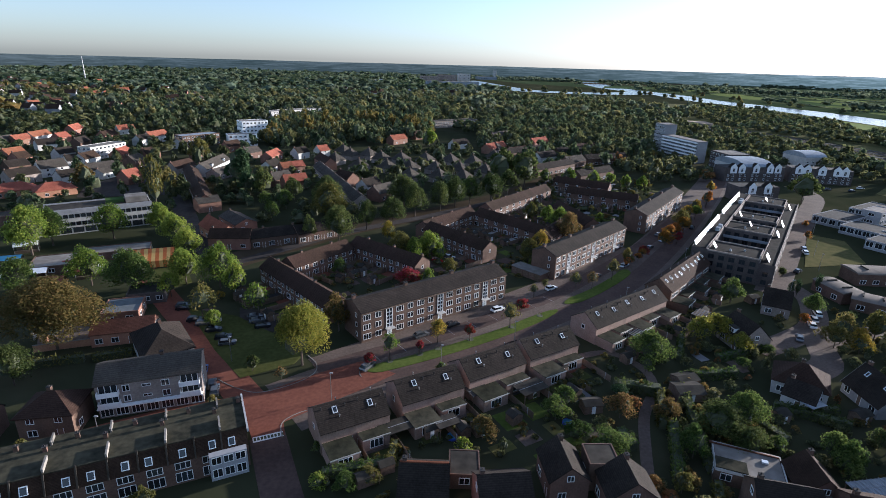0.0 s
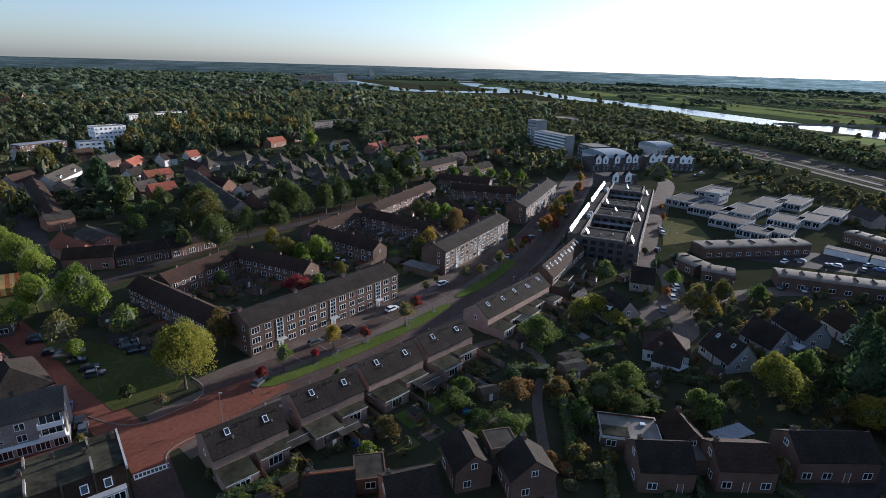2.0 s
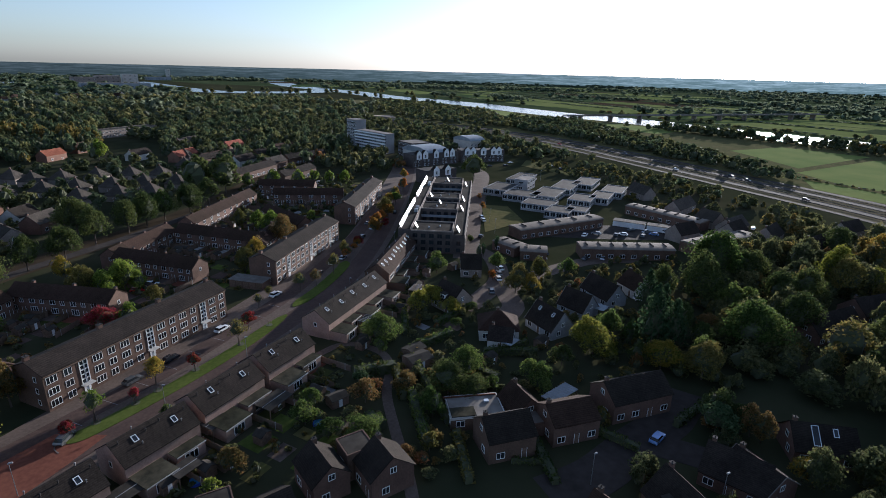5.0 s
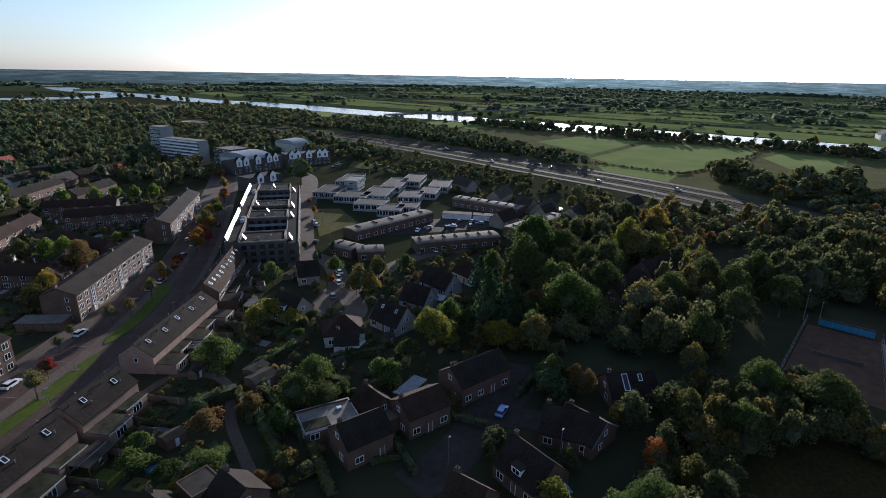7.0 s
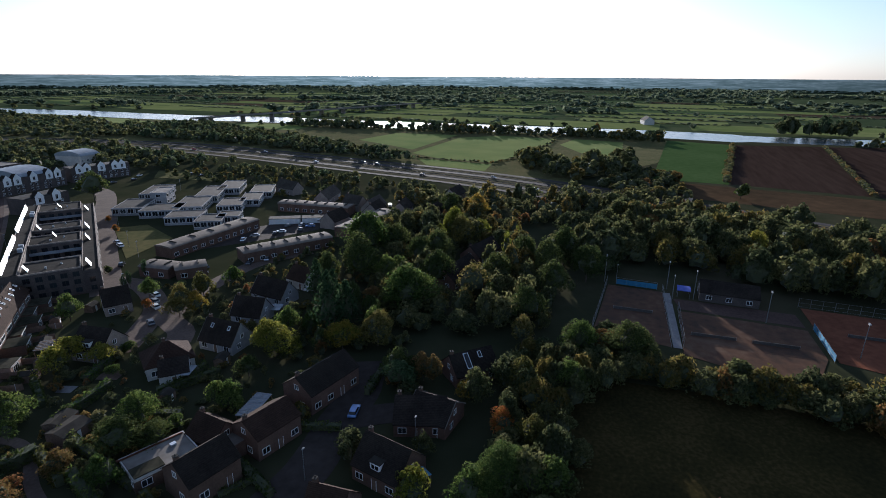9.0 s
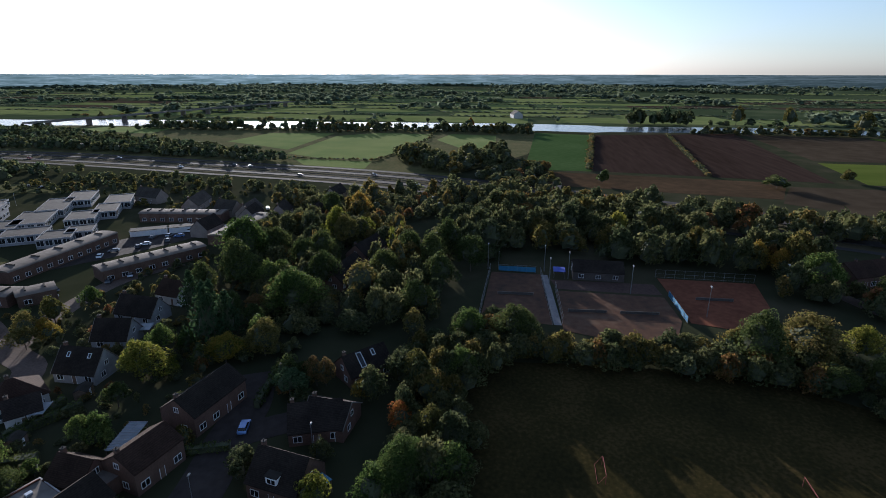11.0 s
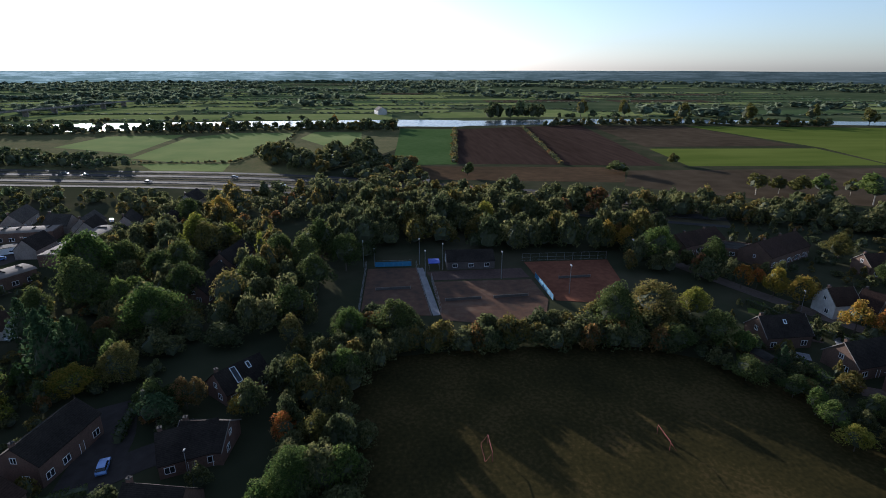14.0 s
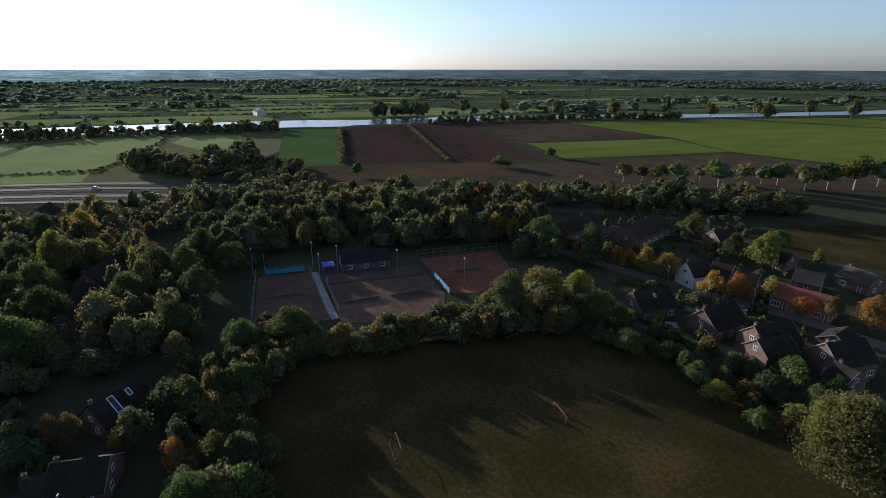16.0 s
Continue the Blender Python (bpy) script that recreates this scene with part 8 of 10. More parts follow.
tree(105.5, 227.2, 9.1, 10.5, "olive", "big", clear=0.15, where="in the main street")
tree(115.8, 245.6, 6.6, 7.9, "yellow", "mid", clear=0.15, where="in the main street")
tree(88.8, 203.3, 7.4, 8.1, "orange", "mid", clear=0.15, where="in the main street")
tree(76.0, 191.0, 4.6, 5.1, "red", "mid", clear=0.15, where="in the main street")
tree(67.3, 181.8, 5.3, 6.9, "olive", "mid", clear=0.15, where="in the main street")
tree(98.6, 217.4, 5.9, 7.0, "orange", "mid", clear=0.15, where="in the main street")
tree(156.6, 219.4, 3.8, 4.4, "orange", "small", where="by the modern flats")
tree(167.6, 238.1, 3.5, 4.0, "orange", "small", where="by the modern flats")
tree(119.0, 174.3, 3.5, 4.1, "dark", "small", where="by the modern flats")
tree(196.1, 286.4, 19.3, 17.4, "dark", "big", where="by the modern flats")
# ---- gardens near the camera ----
tree(50.7, 112.8, 10.0, 10.0, "green", "big")
tree(68.1, 125.6, 8.6, 8.2, "yellowgreen", "mid")
tree(89.3, 151.0, 7.4, 8.5, "green", "mid")
tree(108.7, 142.5, 7.0, 8.1, "green", "mid")
tree(103.2, 136.9, 3.9, 4.5, "orange", "small")
tree(103.0, 124.0, 8.2, 7.4, "olive", "mid")
tree(107.6, 121.4, 6.5, 5.8, "yellow", "mid")
tree(114.0, 157.8, 2.4, 5.8, "conifer", "column")
tree(111.5, 157.3, 2.4, 5.3, "conifer", "column")
tree(123.1, 161.5, 2.9, 6.4, "conifer", "column")
tree(113.5, 135.2, 5.0, 5.7, "dark", "mid")
tree(54.5, 86.5, 10.5, 8.6, "dark", "big")
tree(60.5, 89.5, 8.5, 9.8, "green", "big")
tree(58.0, 82.0, 7.5, 6.4, "dark", "big")
tree(46.7, 92.1, 6.2, 5.6, "brown", "mid")
tree(37.2, 92.1, 7.0, 6.3, "brown", "mid")
tree(31.9, 79.9, 9.2, 6.4, "green", "big")
tree(26.4, 84.7, 6.0, 4.8, "green", "mid")
tree(23.8, 91.0, 6.1, 6.1, "green", "mid")
tree(26.2, 94.7, 5.3, 6.1, "green", "mid")
tree(4.7, 79.3, 4.1, 4.5, "lime", "small")
tree(8.6, 84.5, 6.5, 5.2, "brown", "mid")
tree(47.3, 80.8, 6.3, 7.5, "green", "mid")
tree(41.6, 72.0, 3.6, 5.1, "olive", "small")
tree(36.9, 72.2, 3.8, 3.6, "brown", "mid")
tree(72.6, 77.1, 7.2, 5.7, "green", "mid")
tree(63.9, 82.4, 4.0, 4.6, "green", "small")
tree(75.9, 119.7, 7.0, 6.3, "yellowgreen", "mid")
tree(-15.3, 71.0, 5.3, 3.2, "green", "mid")
tree(-20.1, 71.2, 4.2, 2.5, "lime", "small")
tree(-11.8, 72.6, 4.9, 3.0, "olive", "mid")
tree(-8.4, 76.5, 3.4, 2.4, "olive", "small")
tree(-5.1, 72.4, 3.2, 3.7, "brown", "small")
tree(61.6, 85.8, 3.7, 4.2, "dark", "small")
tree(76.0, 99.5, 2.5, 2.9, "green", "small")
tree(73.5, 113.4, 4.6, 2.8, "green", "mid")
tree(83.2, 119.8, 4.8, 2.9, "green", "mid")
tree(39.5, 99.1, 5.5, 3.8, "conifer", "small")
tree(48.8, 110.0, 4.5, 5.1, "green", "small")
tree(0.2, 106.4, 3.2, 3.7, "green", "small")
tree(-22.0, 79.4, 2.3, 2.7, "green", "small")
tree(96.0, 83.5, 12.7, 10.1, "yellowgreen", "big")
tree(74.0, 78.4, 6.3, 7.2, "green", "mid")
tree(96.4, 78.1, 4.4, 5.1, "yellowgreen", "small")
tree(105.1, 70.1, 9.9, 8.4, "yellow", "big")
tree(110.1, 62.4, 11.3, 10.7, "olive", "big")
tree(110.7, 77.7, 12.8, 19.2, "conifer", "cone")
tree(116.2, 75.5, 10.5, 14.7, "conifer", "cone")
tree(133.6, 76.9, 9.0, 6.3, "brown", "mid")
tree(171.7, 100.0, 17.8, 20.4, "green", "big")
tree(149.2, 89.5, 16.0, 18.4, "dark", "big")
tree(148.8, 79.1, 10.1, 11.6, "green", "big")
tree(131.7, 64.2, 14.4, 16.6, "green", "big")
tree(94.2, 48.6, 9.6, 7.7, "conifer", "mid")
tree(99.3, 44.5, 6.7, 7.7, "brown", "mid")
tree(128.3, 126.8, 6.7, 7.7, "green", "mid")
tree(116.4, 128.1, 8.2, 9.5, "olive", "mid")
tree(108.9, 124.1, 6.0, 6.9, "yellow", "mid")
tree(106.3, 126.5, 8.0, 9.2, "olive", "mid")
tree(105.9, 87.7, 8.0, 9.2, "green", "mid")
tree(109.1, 82.7, 6.2, 7.2, "green", "mid")
tree(84.9, 83.0, 5.9, 6.7, "dark", "mid")
tree(102.6, 75.1, 5.2, 6.0, "dark", "mid")
tree(180.2, 92.7, 11.7, 13.4, "dark", "big")
tree(134.1, 70.9, 9.2, 10.6, "olive", "big")
tree(74.6, 127.4, 8.7, 7.8, "yellowgreen", "mid")
tree(173.4, 103.7, 13.8, 16.6, "green", "big")
tree(151.5, 91.0, 12.3, 14.1, "green", "big")
tree(203.8, 76.3, 13.9, 16.0, "yellowgreen", "big")
tree(246.8, 80.5, 11.3, 13.0, "yellow", "big")
tree(206.1, 65.7, 10.1, 11.6, "yellowgreen", "big")
tree(185.8, 48.6, 4.3, 12.8, "yellowgreen", "column")
tree(134.2, 64.1, 16.0, 14.4, "green", "big")
tree(154.3, 78.3, 8.7, 10.0, "green", "mid")
tree(146.8, 49.1, 15.3, 14.6, "olive", "sparse")
tree(139.6, 29.5, 13.4, 12.1, "dark", "big")
tree(124.4, 27.4, 8.3, 9.9, "olive", "mid")
tree(104.9, 69.9, 8.8, 7.9, "yellowgreen", "mid")
tree(97.4, 87.1, 8.1, 9.3, "yellowgreen", "mid")
tree(101.2, 80.9, 3.6, 4.2, "yellowgreen", "small")
tree(114.2, 65.2, 8.5, 9.8, "green", "mid")
tree(123.2, 72.0, 7.3, 8.4, "dark", "mid")
tree(125.0, 13.0, 9.6, 11.0, "green", "big")
tree(126.8, 0.3, 13.1, 11.8, "dark", "big")
tree(105.5, 11.7, 9.2, 10.1, "green", "big")
tree(100.8, 21.6, 8.8, 11.5, "olive", "mid")
tree(86.7, 21.9, 6.2, 6.8, "orange", "mid")
tree(84.2, 15.3, 7.6, 8.7, "olive", "mid")
tree(71.4, 17.7, 11.6, 10.4, "green", "huge")
tree(73.7, 10.1, 8.4, 9.6, "green", "mid")
tree(66.9, 22.1, 7.2, 8.3, "green", "mid")
tree(95.4, 32.6, 6.3, 5.7, "yellow", "mid")
tree(99.4, 42.3, 6.4, 7.4, "brown", "mid")
tree(99.0, 46.4, 6.5, 7.4, "dark", "mid")
tree(97.5, 50.8, 7.3, 8.5, "dark", "mid")
tree(73.4, 81.0, 5.9, 6.8, "green", "mid")
tree(63.8, 30.8, 7.4, 8.6, "yellowgreen", "mid")
tree(82.2, 62.1, 5.4, 6.3, "dark", "mid")
tree(116.8, 79.9, 10.7, 17.1, "conifer", "cone")
tree(129.8, 94.6, 9.9, 13.9, "conifer", "cone")
tree(125.6, 79.9, 9.4, 10.8, "dark", "big")
tree(142.0, 98.6, 10.6, 12.2, "dark", "big")
tree(177.9, 93.7, 11.4, 13.1, "dark", "big")
tree(169.3, 76.5, 11.6, 13.3, "dark", "big")
tree(177.5, 73.2, 12.0, 13.7, "dark", "big")
tree(153.0, 64.1, 12.6, 14.5, "dark", "big")
tree(144.3, 41.9, 7.7, 8.8, "dark", "mid")
tree(164.2, 46.0, 10.7, 12.3, "dark", "big")
tree(177.9, 31.6, 13.3, 15.3, "dark", "big")
tree(184.3, 41.1, 11.6, 13.4, "dark", "big")
tree(192.0, 28.1, 14.1, 16.2, "dark", "big")
tree(158.9, 25.9, 12.0, 13.8, "dark", "big")
tree(177.8, 18.0, 13.0, 14.9, "dark", "big")
tree(49.0, -86.6, 19.3, 19.6, "olive", "huge", clear=0.04, where="beside the playing field")
tree(81.5, -85.3, 7.6, 6.1, "green", "mid", where="beside the playing field")
tree(74.8, -84.0, 7.2, 5.8, "yellowgreen", "mid", where="beside the playing field")
tree(85.9, -85.2, 5.8, 6.7, "green", "mid", where="beside the playing field")
tree(74.5, -103.7, 8.9, 8.9, "green", "mid", where="beside the playing field")
tree(63.1, -92.6, 6.9, 5.5, "yellowgreen", "mid", where="beside the playing field")
tree(64.3, -83.9, 5.6, 6.5, "green", "mid", where="beside the playing field")
tree(65.9, -100.8, 7.7, 7.0, "dark", "mid", where="beside the playing field")
tree(102.6, -89.7, 4.6, 6.9, "conifer", "cone", where="beside the playing field")
tree(127.8, -69.8, 17.6, 14.1, "olive", "big", where="beside the playing field")
tree(131.0, -82.9, 9.6, 10.6, "yellowgreen", "big", where="beside the playing field")
tree(66.8, -106.5, 6.6, 7.6, "dark", "mid", where="beside the playing field")
tree(79.3, -107.0, 5.8, 6.7, "green", "mid", where="beside the playing field")
tree(83.5, -95.1, 5.3, 6.1, "dark", "mid", where="beside the playing field")
tree(109.5, -84.2, 6.8, 7.8, "green", "mid", where="beside the playing field")
tree(80.1, -98.2, 5.2, 6.0, "dark", "mid", where="beside the playing field")
tree(122.9, -56.9, 13.9, 16.0, "dark", "big", where="beside the playing field")
tree(113.4, -79.5, 10.3, 11.9, "dark", "big", where="beside the playing field")
tree(99.2, -78.8, 9.5, 6.6, "dark", "big", where="beside the playing field")
tree(92.1, -84.8, 7.6, 6.1, "dark", "mid", where="beside the playing field")
tree(113.6, -69.4, 10.2, 8.1, "dark", "big", where="beside the playing field")
tree(118.5, -122.5, 8.8, 10.2, "yellow", "mid", where="along the lane")
tree(113.7, -127.9, 9.4, 10.8, "orange", "big", where="along the lane")
tree(111.4, -137.5, 7.6, 8.7, "yellow", "mid", where="along the lane")
tree(98.5, -134.4, 7.7, 8.8, "orange", "mid", where="along the lane")
tree(88.3, -147.3, 10.1, 11.6, "orange", "big", where="along the lane")
tree(96.6, -143.6, 7.0, 8.1, "brown", "mid", where="along the lane")
tree(142.9, -116.5, 9.5, 10.9, "yellow", "big", where="along the lane")
tree(150.5, -110.7, 8.0, 9.2, "orange", "mid", where="along the lane")
tree(136.5, -120.1, 9.3, 10.7, "yellow", "big", where="along the lane")
tree(149.6, -115.5, 6.7, 7.7, "orange", "mid", where="along the lane")
tree(194.5, -83.5, 9.9, 11.9, "yellow", "big", where="along the lane")
tree(191.0, -90.0, 9.8, 11.3, "yellow", "big", where="along the lane")
tree(173.9, -93.3, 13.5, 15.5, "green", "big", where="along the lane")
tree(133.8, -158.4, 13.2, 15.1, "yellowgreen", "big", where="along the lane")
tree(131.2, -181.2, 5.9, 6.8, "yellowgreen", "mid", where="along the lane")
tree(147.7, -159.2, 9.4, 10.8, "dark", "big", where="along the lane")
tree(172.0, -162.5, 10.5, 12.1, "olive", "big", where="along the lane")
tree(145.2, -178.1, 9.6, 11.0, "green", "big", where="along the lane")
tree(164.8, -109.8, 11.9, 13.6, "dark", "big", where="along the lane")
tree(278.7, -203.0, 15.8, 13.9, "olive", "big", clear=0.16, pale=True, where="in the avenue beside the meadows")
tree(279.6, -217.4, 12.6, 11.1, "olive", "big", clear=0.16, pale=True, where="in the avenue beside the meadows")
tree(269.8, -220.8, 15.6, 13.8, "olive", "big", clear=0.16, pale=True, where="in the avenue beside the meadows")
tree(267.4, -233.3, 16.5, 14.5, "green", "big", clear=0.16, pale=True, where="in the avenue beside the meadows")
tree(271.0, -253.8, 11.9, 10.5, "olive", "big", clear=0.16, pale=True, where="in the avenue beside the meadows")
tree(250.3, -248.7, 20.6, 18.2, "green", "big", clear=0.16, pale=True, where="in the avenue beside the meadows")
tree(250.0, -265.5, 17.8, 15.6, "olive", "big", clear=0.16, pale=True, where="in the avenue beside the meadows")
tree(250.6, -281.6, 14.0, 12.3, "green", "big", clear=0.16, pale=True, where="in the avenue beside the meadows")
tree(245.2, -288.5, 17.0, 15.0, "green", "big", clear=0.16, pale=True, where="in the avenue beside the meadows")
tree(227.4, -289.1, 19.2, 17.0, "olive", "big", clear=0.16, pale=True, where="in the avenue beside the meadows")
tree(227.0, -305.8, 19.5, 17.2, "green", "big", clear=0.16, pale=True, where="in the avenue beside the meadows")
tree(221.8, -320.0, 24.9, 21.9, "olive", "big", clear=0.16, pale=True, where="in the avenue beside the meadows")
tree(224.1, -342.3, 20.0, 17.6, "green", "big", clear=0.16, pale=True, where="in the avenue beside the meadows")
tree(784.7, -274.0, 22.9, 27.4, "olive", "mid", clear=0.02, where="by the river")
tree(767.6, -332.9, 22.9, 27.5, "olive", "mid", clear=0.02, where="by the river")
tree(710.3, -390.1, 25.5, 28.6, "olive", "mid", clear=0.02, where="by the river")
tree(687.6, -469.0, 27.4, 26.3, "olive", "mid", clear=0.02, where="by the river")
tree(698.4, -568.2, 21.1, 25.3, "olive", "mid", clear=0.02, where="by the river")
tree(635.3, -596.3, 23.4, 24.3, "olive", "mid", clear=0.02, where="by the river")
tree(637.4, -684.9, 18.6, 25.4, "olive", "mid", clear=0.02, where="by the river")
tree(572.7, -632.8, 22.0, 27.0, "olive", "mid", clear=0.02, where="by the river")
tree(619.5, -763.3, 24.4, 27.3, "olive", "mid", clear=0.02, where="by the river")
tree(563.8, -773.0, 26.4, 29.0, "olive", "mid", clear=0.02, where="by the river")
tree(667.0, 71.4, 11.5, 16.0, "orange", "mid", clear=0.02, where="by the river")
tree(374.4, -12.5, 11.2, 11.2, "brown", "mid", clear=0.02, where="by the river")
tree(380.0, -206.5, 13.0, 9.0, "olive", "mid", clear=0.02, where="by the river")
tree(346.3, -47.6, 11.5, 10.4, "dark", "mid", clear=0.02, where="by the river")
tree(350.0, -152.0, 19.0, 9.0, "dark", "big", clear=0.02, where="by the river")
tree(206.3, 49.7, 3.2, 9.6, "yellowgreen", "column")
tree(224.9, -38.6, 10.6, 13.7, "yellowgreen", "big")
tree(196.4, 70.2, 13.5, 15.5, "olive", "big")
tree(240.1, 92.0, 12.5, 14.4, "dark", "big")
# ---- parked cars ----
car(35.0, 157.5, 36, "white", "parked before the flats")
car(16.5, 140.9, 36, "white", "parked before the flats")
car(-5.1, 124.3, 36, "grey", "parked before the flats")
car(3.1, 130.5, 36, "black", "parked before the flats")
car(2.4, 183.8, -20, "white", "parked before the flats")
car(-1.7, 180.5, -20, "red", "parked before the flats")
car(-16.9, 108.3, 60, "grey", "parked before the flats")
car(-72.9, 136.1, 15, "black", "in the car park by the green")
car(-66.7, 129.4, 15, "black", "in the car park by the green")
car(-63.5, 127.3, 15, "grey", "in the car park by the green")
car(-59.4, 124.0, 15, "black", "in the car park by the green")
car(-55.4, 120.3, 15, "black", "in the car park by the green")
car(-53.3, 117.5, 15, "grey", "in the car park by the green")
car(-50.0, 129.7, 20, "grey", "in the car park by the green")
car(-47.5, 126.9, 20, "black", "in the car park by the green")
car(-73.8, 137.9, 15, "grey", "in the car park by the green")
car(-51.2, 132.0, 20, "black", "in the car park by the green")
car(-53.7, 104.7, 108, "blue")
car(-49.5, 99.3, 108, "black")
car(-55.7, 83.0, 17, "white")
car(-48.0, 97.2, 108, "grey")
car(-60.8, 82.0, 17, "black")
car(111.7, 143.8, 70, "white")
car(105.1, 136.2, 70, "white")
car(96.6, 128.2, 60, "grey")
car(108.0, 139.9, 70, "silver")
car(91.2, 211.4, 50, "silver")
car(92.5, 219.3, 50, "grey")
car(82.4, 201.3, 50, "black")
car(143.8, 200.3, 70, "white")
car(146.2, 205.3, 70, "silver")
car(127.7, 179.1, 40, "black")
car(112.2, 231.1, 55, "black")
car(128.9, 259.8, 60, "silver")
car(65.6, 180.0, 45, "silver")
car(60.6, 176.8, 45, "white")
car(52.6, 169.3, 45, "grey")
car(60.2, 216.3, 40, "white")
car(82.2, 52.9, 15, "blue")
car(134.7, 100.6, -30, "white")
car(150.1, 169.6, 0, "silver")
car(228.6, 144.8, 20, "white")
car(199.4, 151.0, 0, "silver")
car(195.6, 156.1, 0, "grey")
car(207.7, 147.0, 10, "white")
car(154.0, 134.2, 30, "silver")
car(147.7, 137.3, 20, "grey")
car(235.4, 323.0, 0, "grey")
car(260.2, 329.4, 10, "white")
car(248.1, 320.1, 10, "black")
car(278.7, 301.8, 10, "grey")
car(277.0, 291.3, 10, "black")
car(374.5, 219.7, -90, "grey")
car(206.6, 226.6, 60, "silver")
car(133.9, 146.0, 70, "white")
car(137.7, 149.2, 70, "grey")
car(251.8, 35.5, 0, "white")
car(250.7, 131.5, 30, "white")
car(120.5, -118.5, -12, "grey", "parked in the lane")
car(109.1, -130.8, -15, "black", "parked in the lane")
car(110.6, -126.0, -15, "silver", "parked in the lane")
# ---- hedges, carports and small things of the gardens ----
def clipped_hedge(x0, y0, x1, y1, w, h, colour="dark"):
    """A hedge as a long box of leaf sprays round an added dark heart that stands in for inner shade."""
    L, rot = math.hypot(x1 - x0, y1 - y0), math.degrees(math.atan2(y1 - y0, x1 - x0))
    t = thing("hedge", (x0 + x1) / 2, (y0 + y1) / 2, rot, "clipped green garden hedge", "hedge", "garden hedges")
    r = np.random.RandomState(int(abs(x0 * 3 + y0 * 7)) % 9999)
    n = int(L * (2 * h + w) * 9)
    p = np.stack([r.uniform(-L / 2, L / 2, n), r.uniform(-w / 2, w / 2, n), r.uniform(0.05, h, n)], 1)
    face = r.randint(3, size=n)
    p[:, 1] = np.where(face == 0, -w / 2, np.where(face == 1, w / 2, p[:, 1]))
    p[:, 2] = np.where(face == 2, h + 0.25 * np.sin(p[:, 0] * 1.3), p[:, 2])
    p += r.normal(scale=0.12, size=p.shape)
    a, c = r.normal(size=(n, 3)) * 0.2, r.normal(size=(n, 3)) * 0.2
    q = np.stack([p - a, p + a, p + c], 1).reshape(-1, 3)
    b = Mb()
    b.v = [tuple(map(float, v)) for v in q]
    b.f = [(3 * i, 3 * i + 1, 3 * i + 2) for i in range(n)]
    b.m = [0] * n
    part("foliage", b, [LEAF[colour]], t)
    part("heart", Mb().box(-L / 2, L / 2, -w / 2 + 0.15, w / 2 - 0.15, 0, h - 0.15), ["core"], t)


for a, b_, w_, h_, c_ in (
    ((55.1, 106.4), (69.3, 108.7), 1.6, 2.2, "green"), ((61.6, 93.6), (83.9, 95.1), 1.6, 2.0, "dark"), ((38.9, 102.2), (48.4, 100.5), 2.2, 2.6, "dark"),
    ((48.4, 100.5), (44.8, 88.9), 1.6, 2.2, "olive"), ((68.7, 115.7), (83.0, 121.4), 1.6, 2.0, "green"), ((58.7, 115.2), (64.2, 126.8), 1.4, 1.8, "dark"),
    ((35.5, 86.8), (36.7, 82.0), 1.8, 2.0, "green"), ((46.9, 89.0), (41.8, 73.7), 1.8, 2.2, "green"), ((63.3, 92.3), (67.0, 84.8), 1.8, 2.2, "dark"),
    ((-19.7, 73.4), (-8.3, 76.2), 2.0, 1.8, "green"), ((-8.4, 76.6), (-7.8, 81.8), 1.2, 1.8, "olive"), ((71.4, 96.7), (83.2, 90.0), 1.6, 2.0, "dark"),
    ((54.1, 102.5), (49.0, 76.9), 1.6, 2.0, "dark"), ((48.4, 73.5), (43.5, 61.3), 1.6, 1.8, "olive"), ((73.3, 61.4), (76.4, 52.5), 1.4, 1.4, "dark"),
    ((53.3, 62.1), (59.1, 58.6), 1.2, 0.8, "dark"), ((89.0, 53.7), (104.1, 55.8), 1.4, 1.8, "dark"), ((60.9, 64.9), (56.5, 53.7), 1.4, 1.6, "dark"),
    ((87.5, -101.3), (73.4, -106.3), 1.6, 2.0, "dark"), ((104.5, -95.4), (94.8, -96.1), 1.6, 2.2, "green"), ((138.9, -105.1), (115.5, -114.2), 1.4, 1.8, "dark"),
    ((115.0, -115.8), (91.4, -127.5), 1.4, 1.6, "dark"), ((-80.9, 108.0), (-73.6, 111.4), 1.6, 1.8, "olive"), ((-96.7, 103.5), (-82.9, 107.9), 1.8, 1.8, "olive"),
):
    clipped_hedge(*a, *b_, w_, h_, c_)

for (x, y), r_, w_, d_ in (((8.3, 86.5), 25, 3.2, 2.6), ((31.9, 94.7), 10, 4.0, 3.0), ((28.1, 108.6), 35, 3.0, 2.4), ((54.7, 100.8), 5, 6.0, 5.0), ((-1.6, 85.2), 30, 2.6, 2.2), ((20.1, 99.2), 30, 3.0, 2.4), ((45.9, 114.5), 30, 3.0, 2.4), ((70.5, 92.9), 20, 3.0, 2.6), ((81.8, -102.4), 10, 3.0, 2.4), ((106.7, -88.1), 15, 5.0, 3.5), ((55.9, 105.1), 20, 5.0, 4.0), ((87.4, 93.4), 20, 3.6, 2.6), ((96.6, 152.0), 20, 3.4, 2.6)):
    shed(pose(x, y, 0, 0, 0, r_), w_, d_, "dark timber garden house with pitched roof")

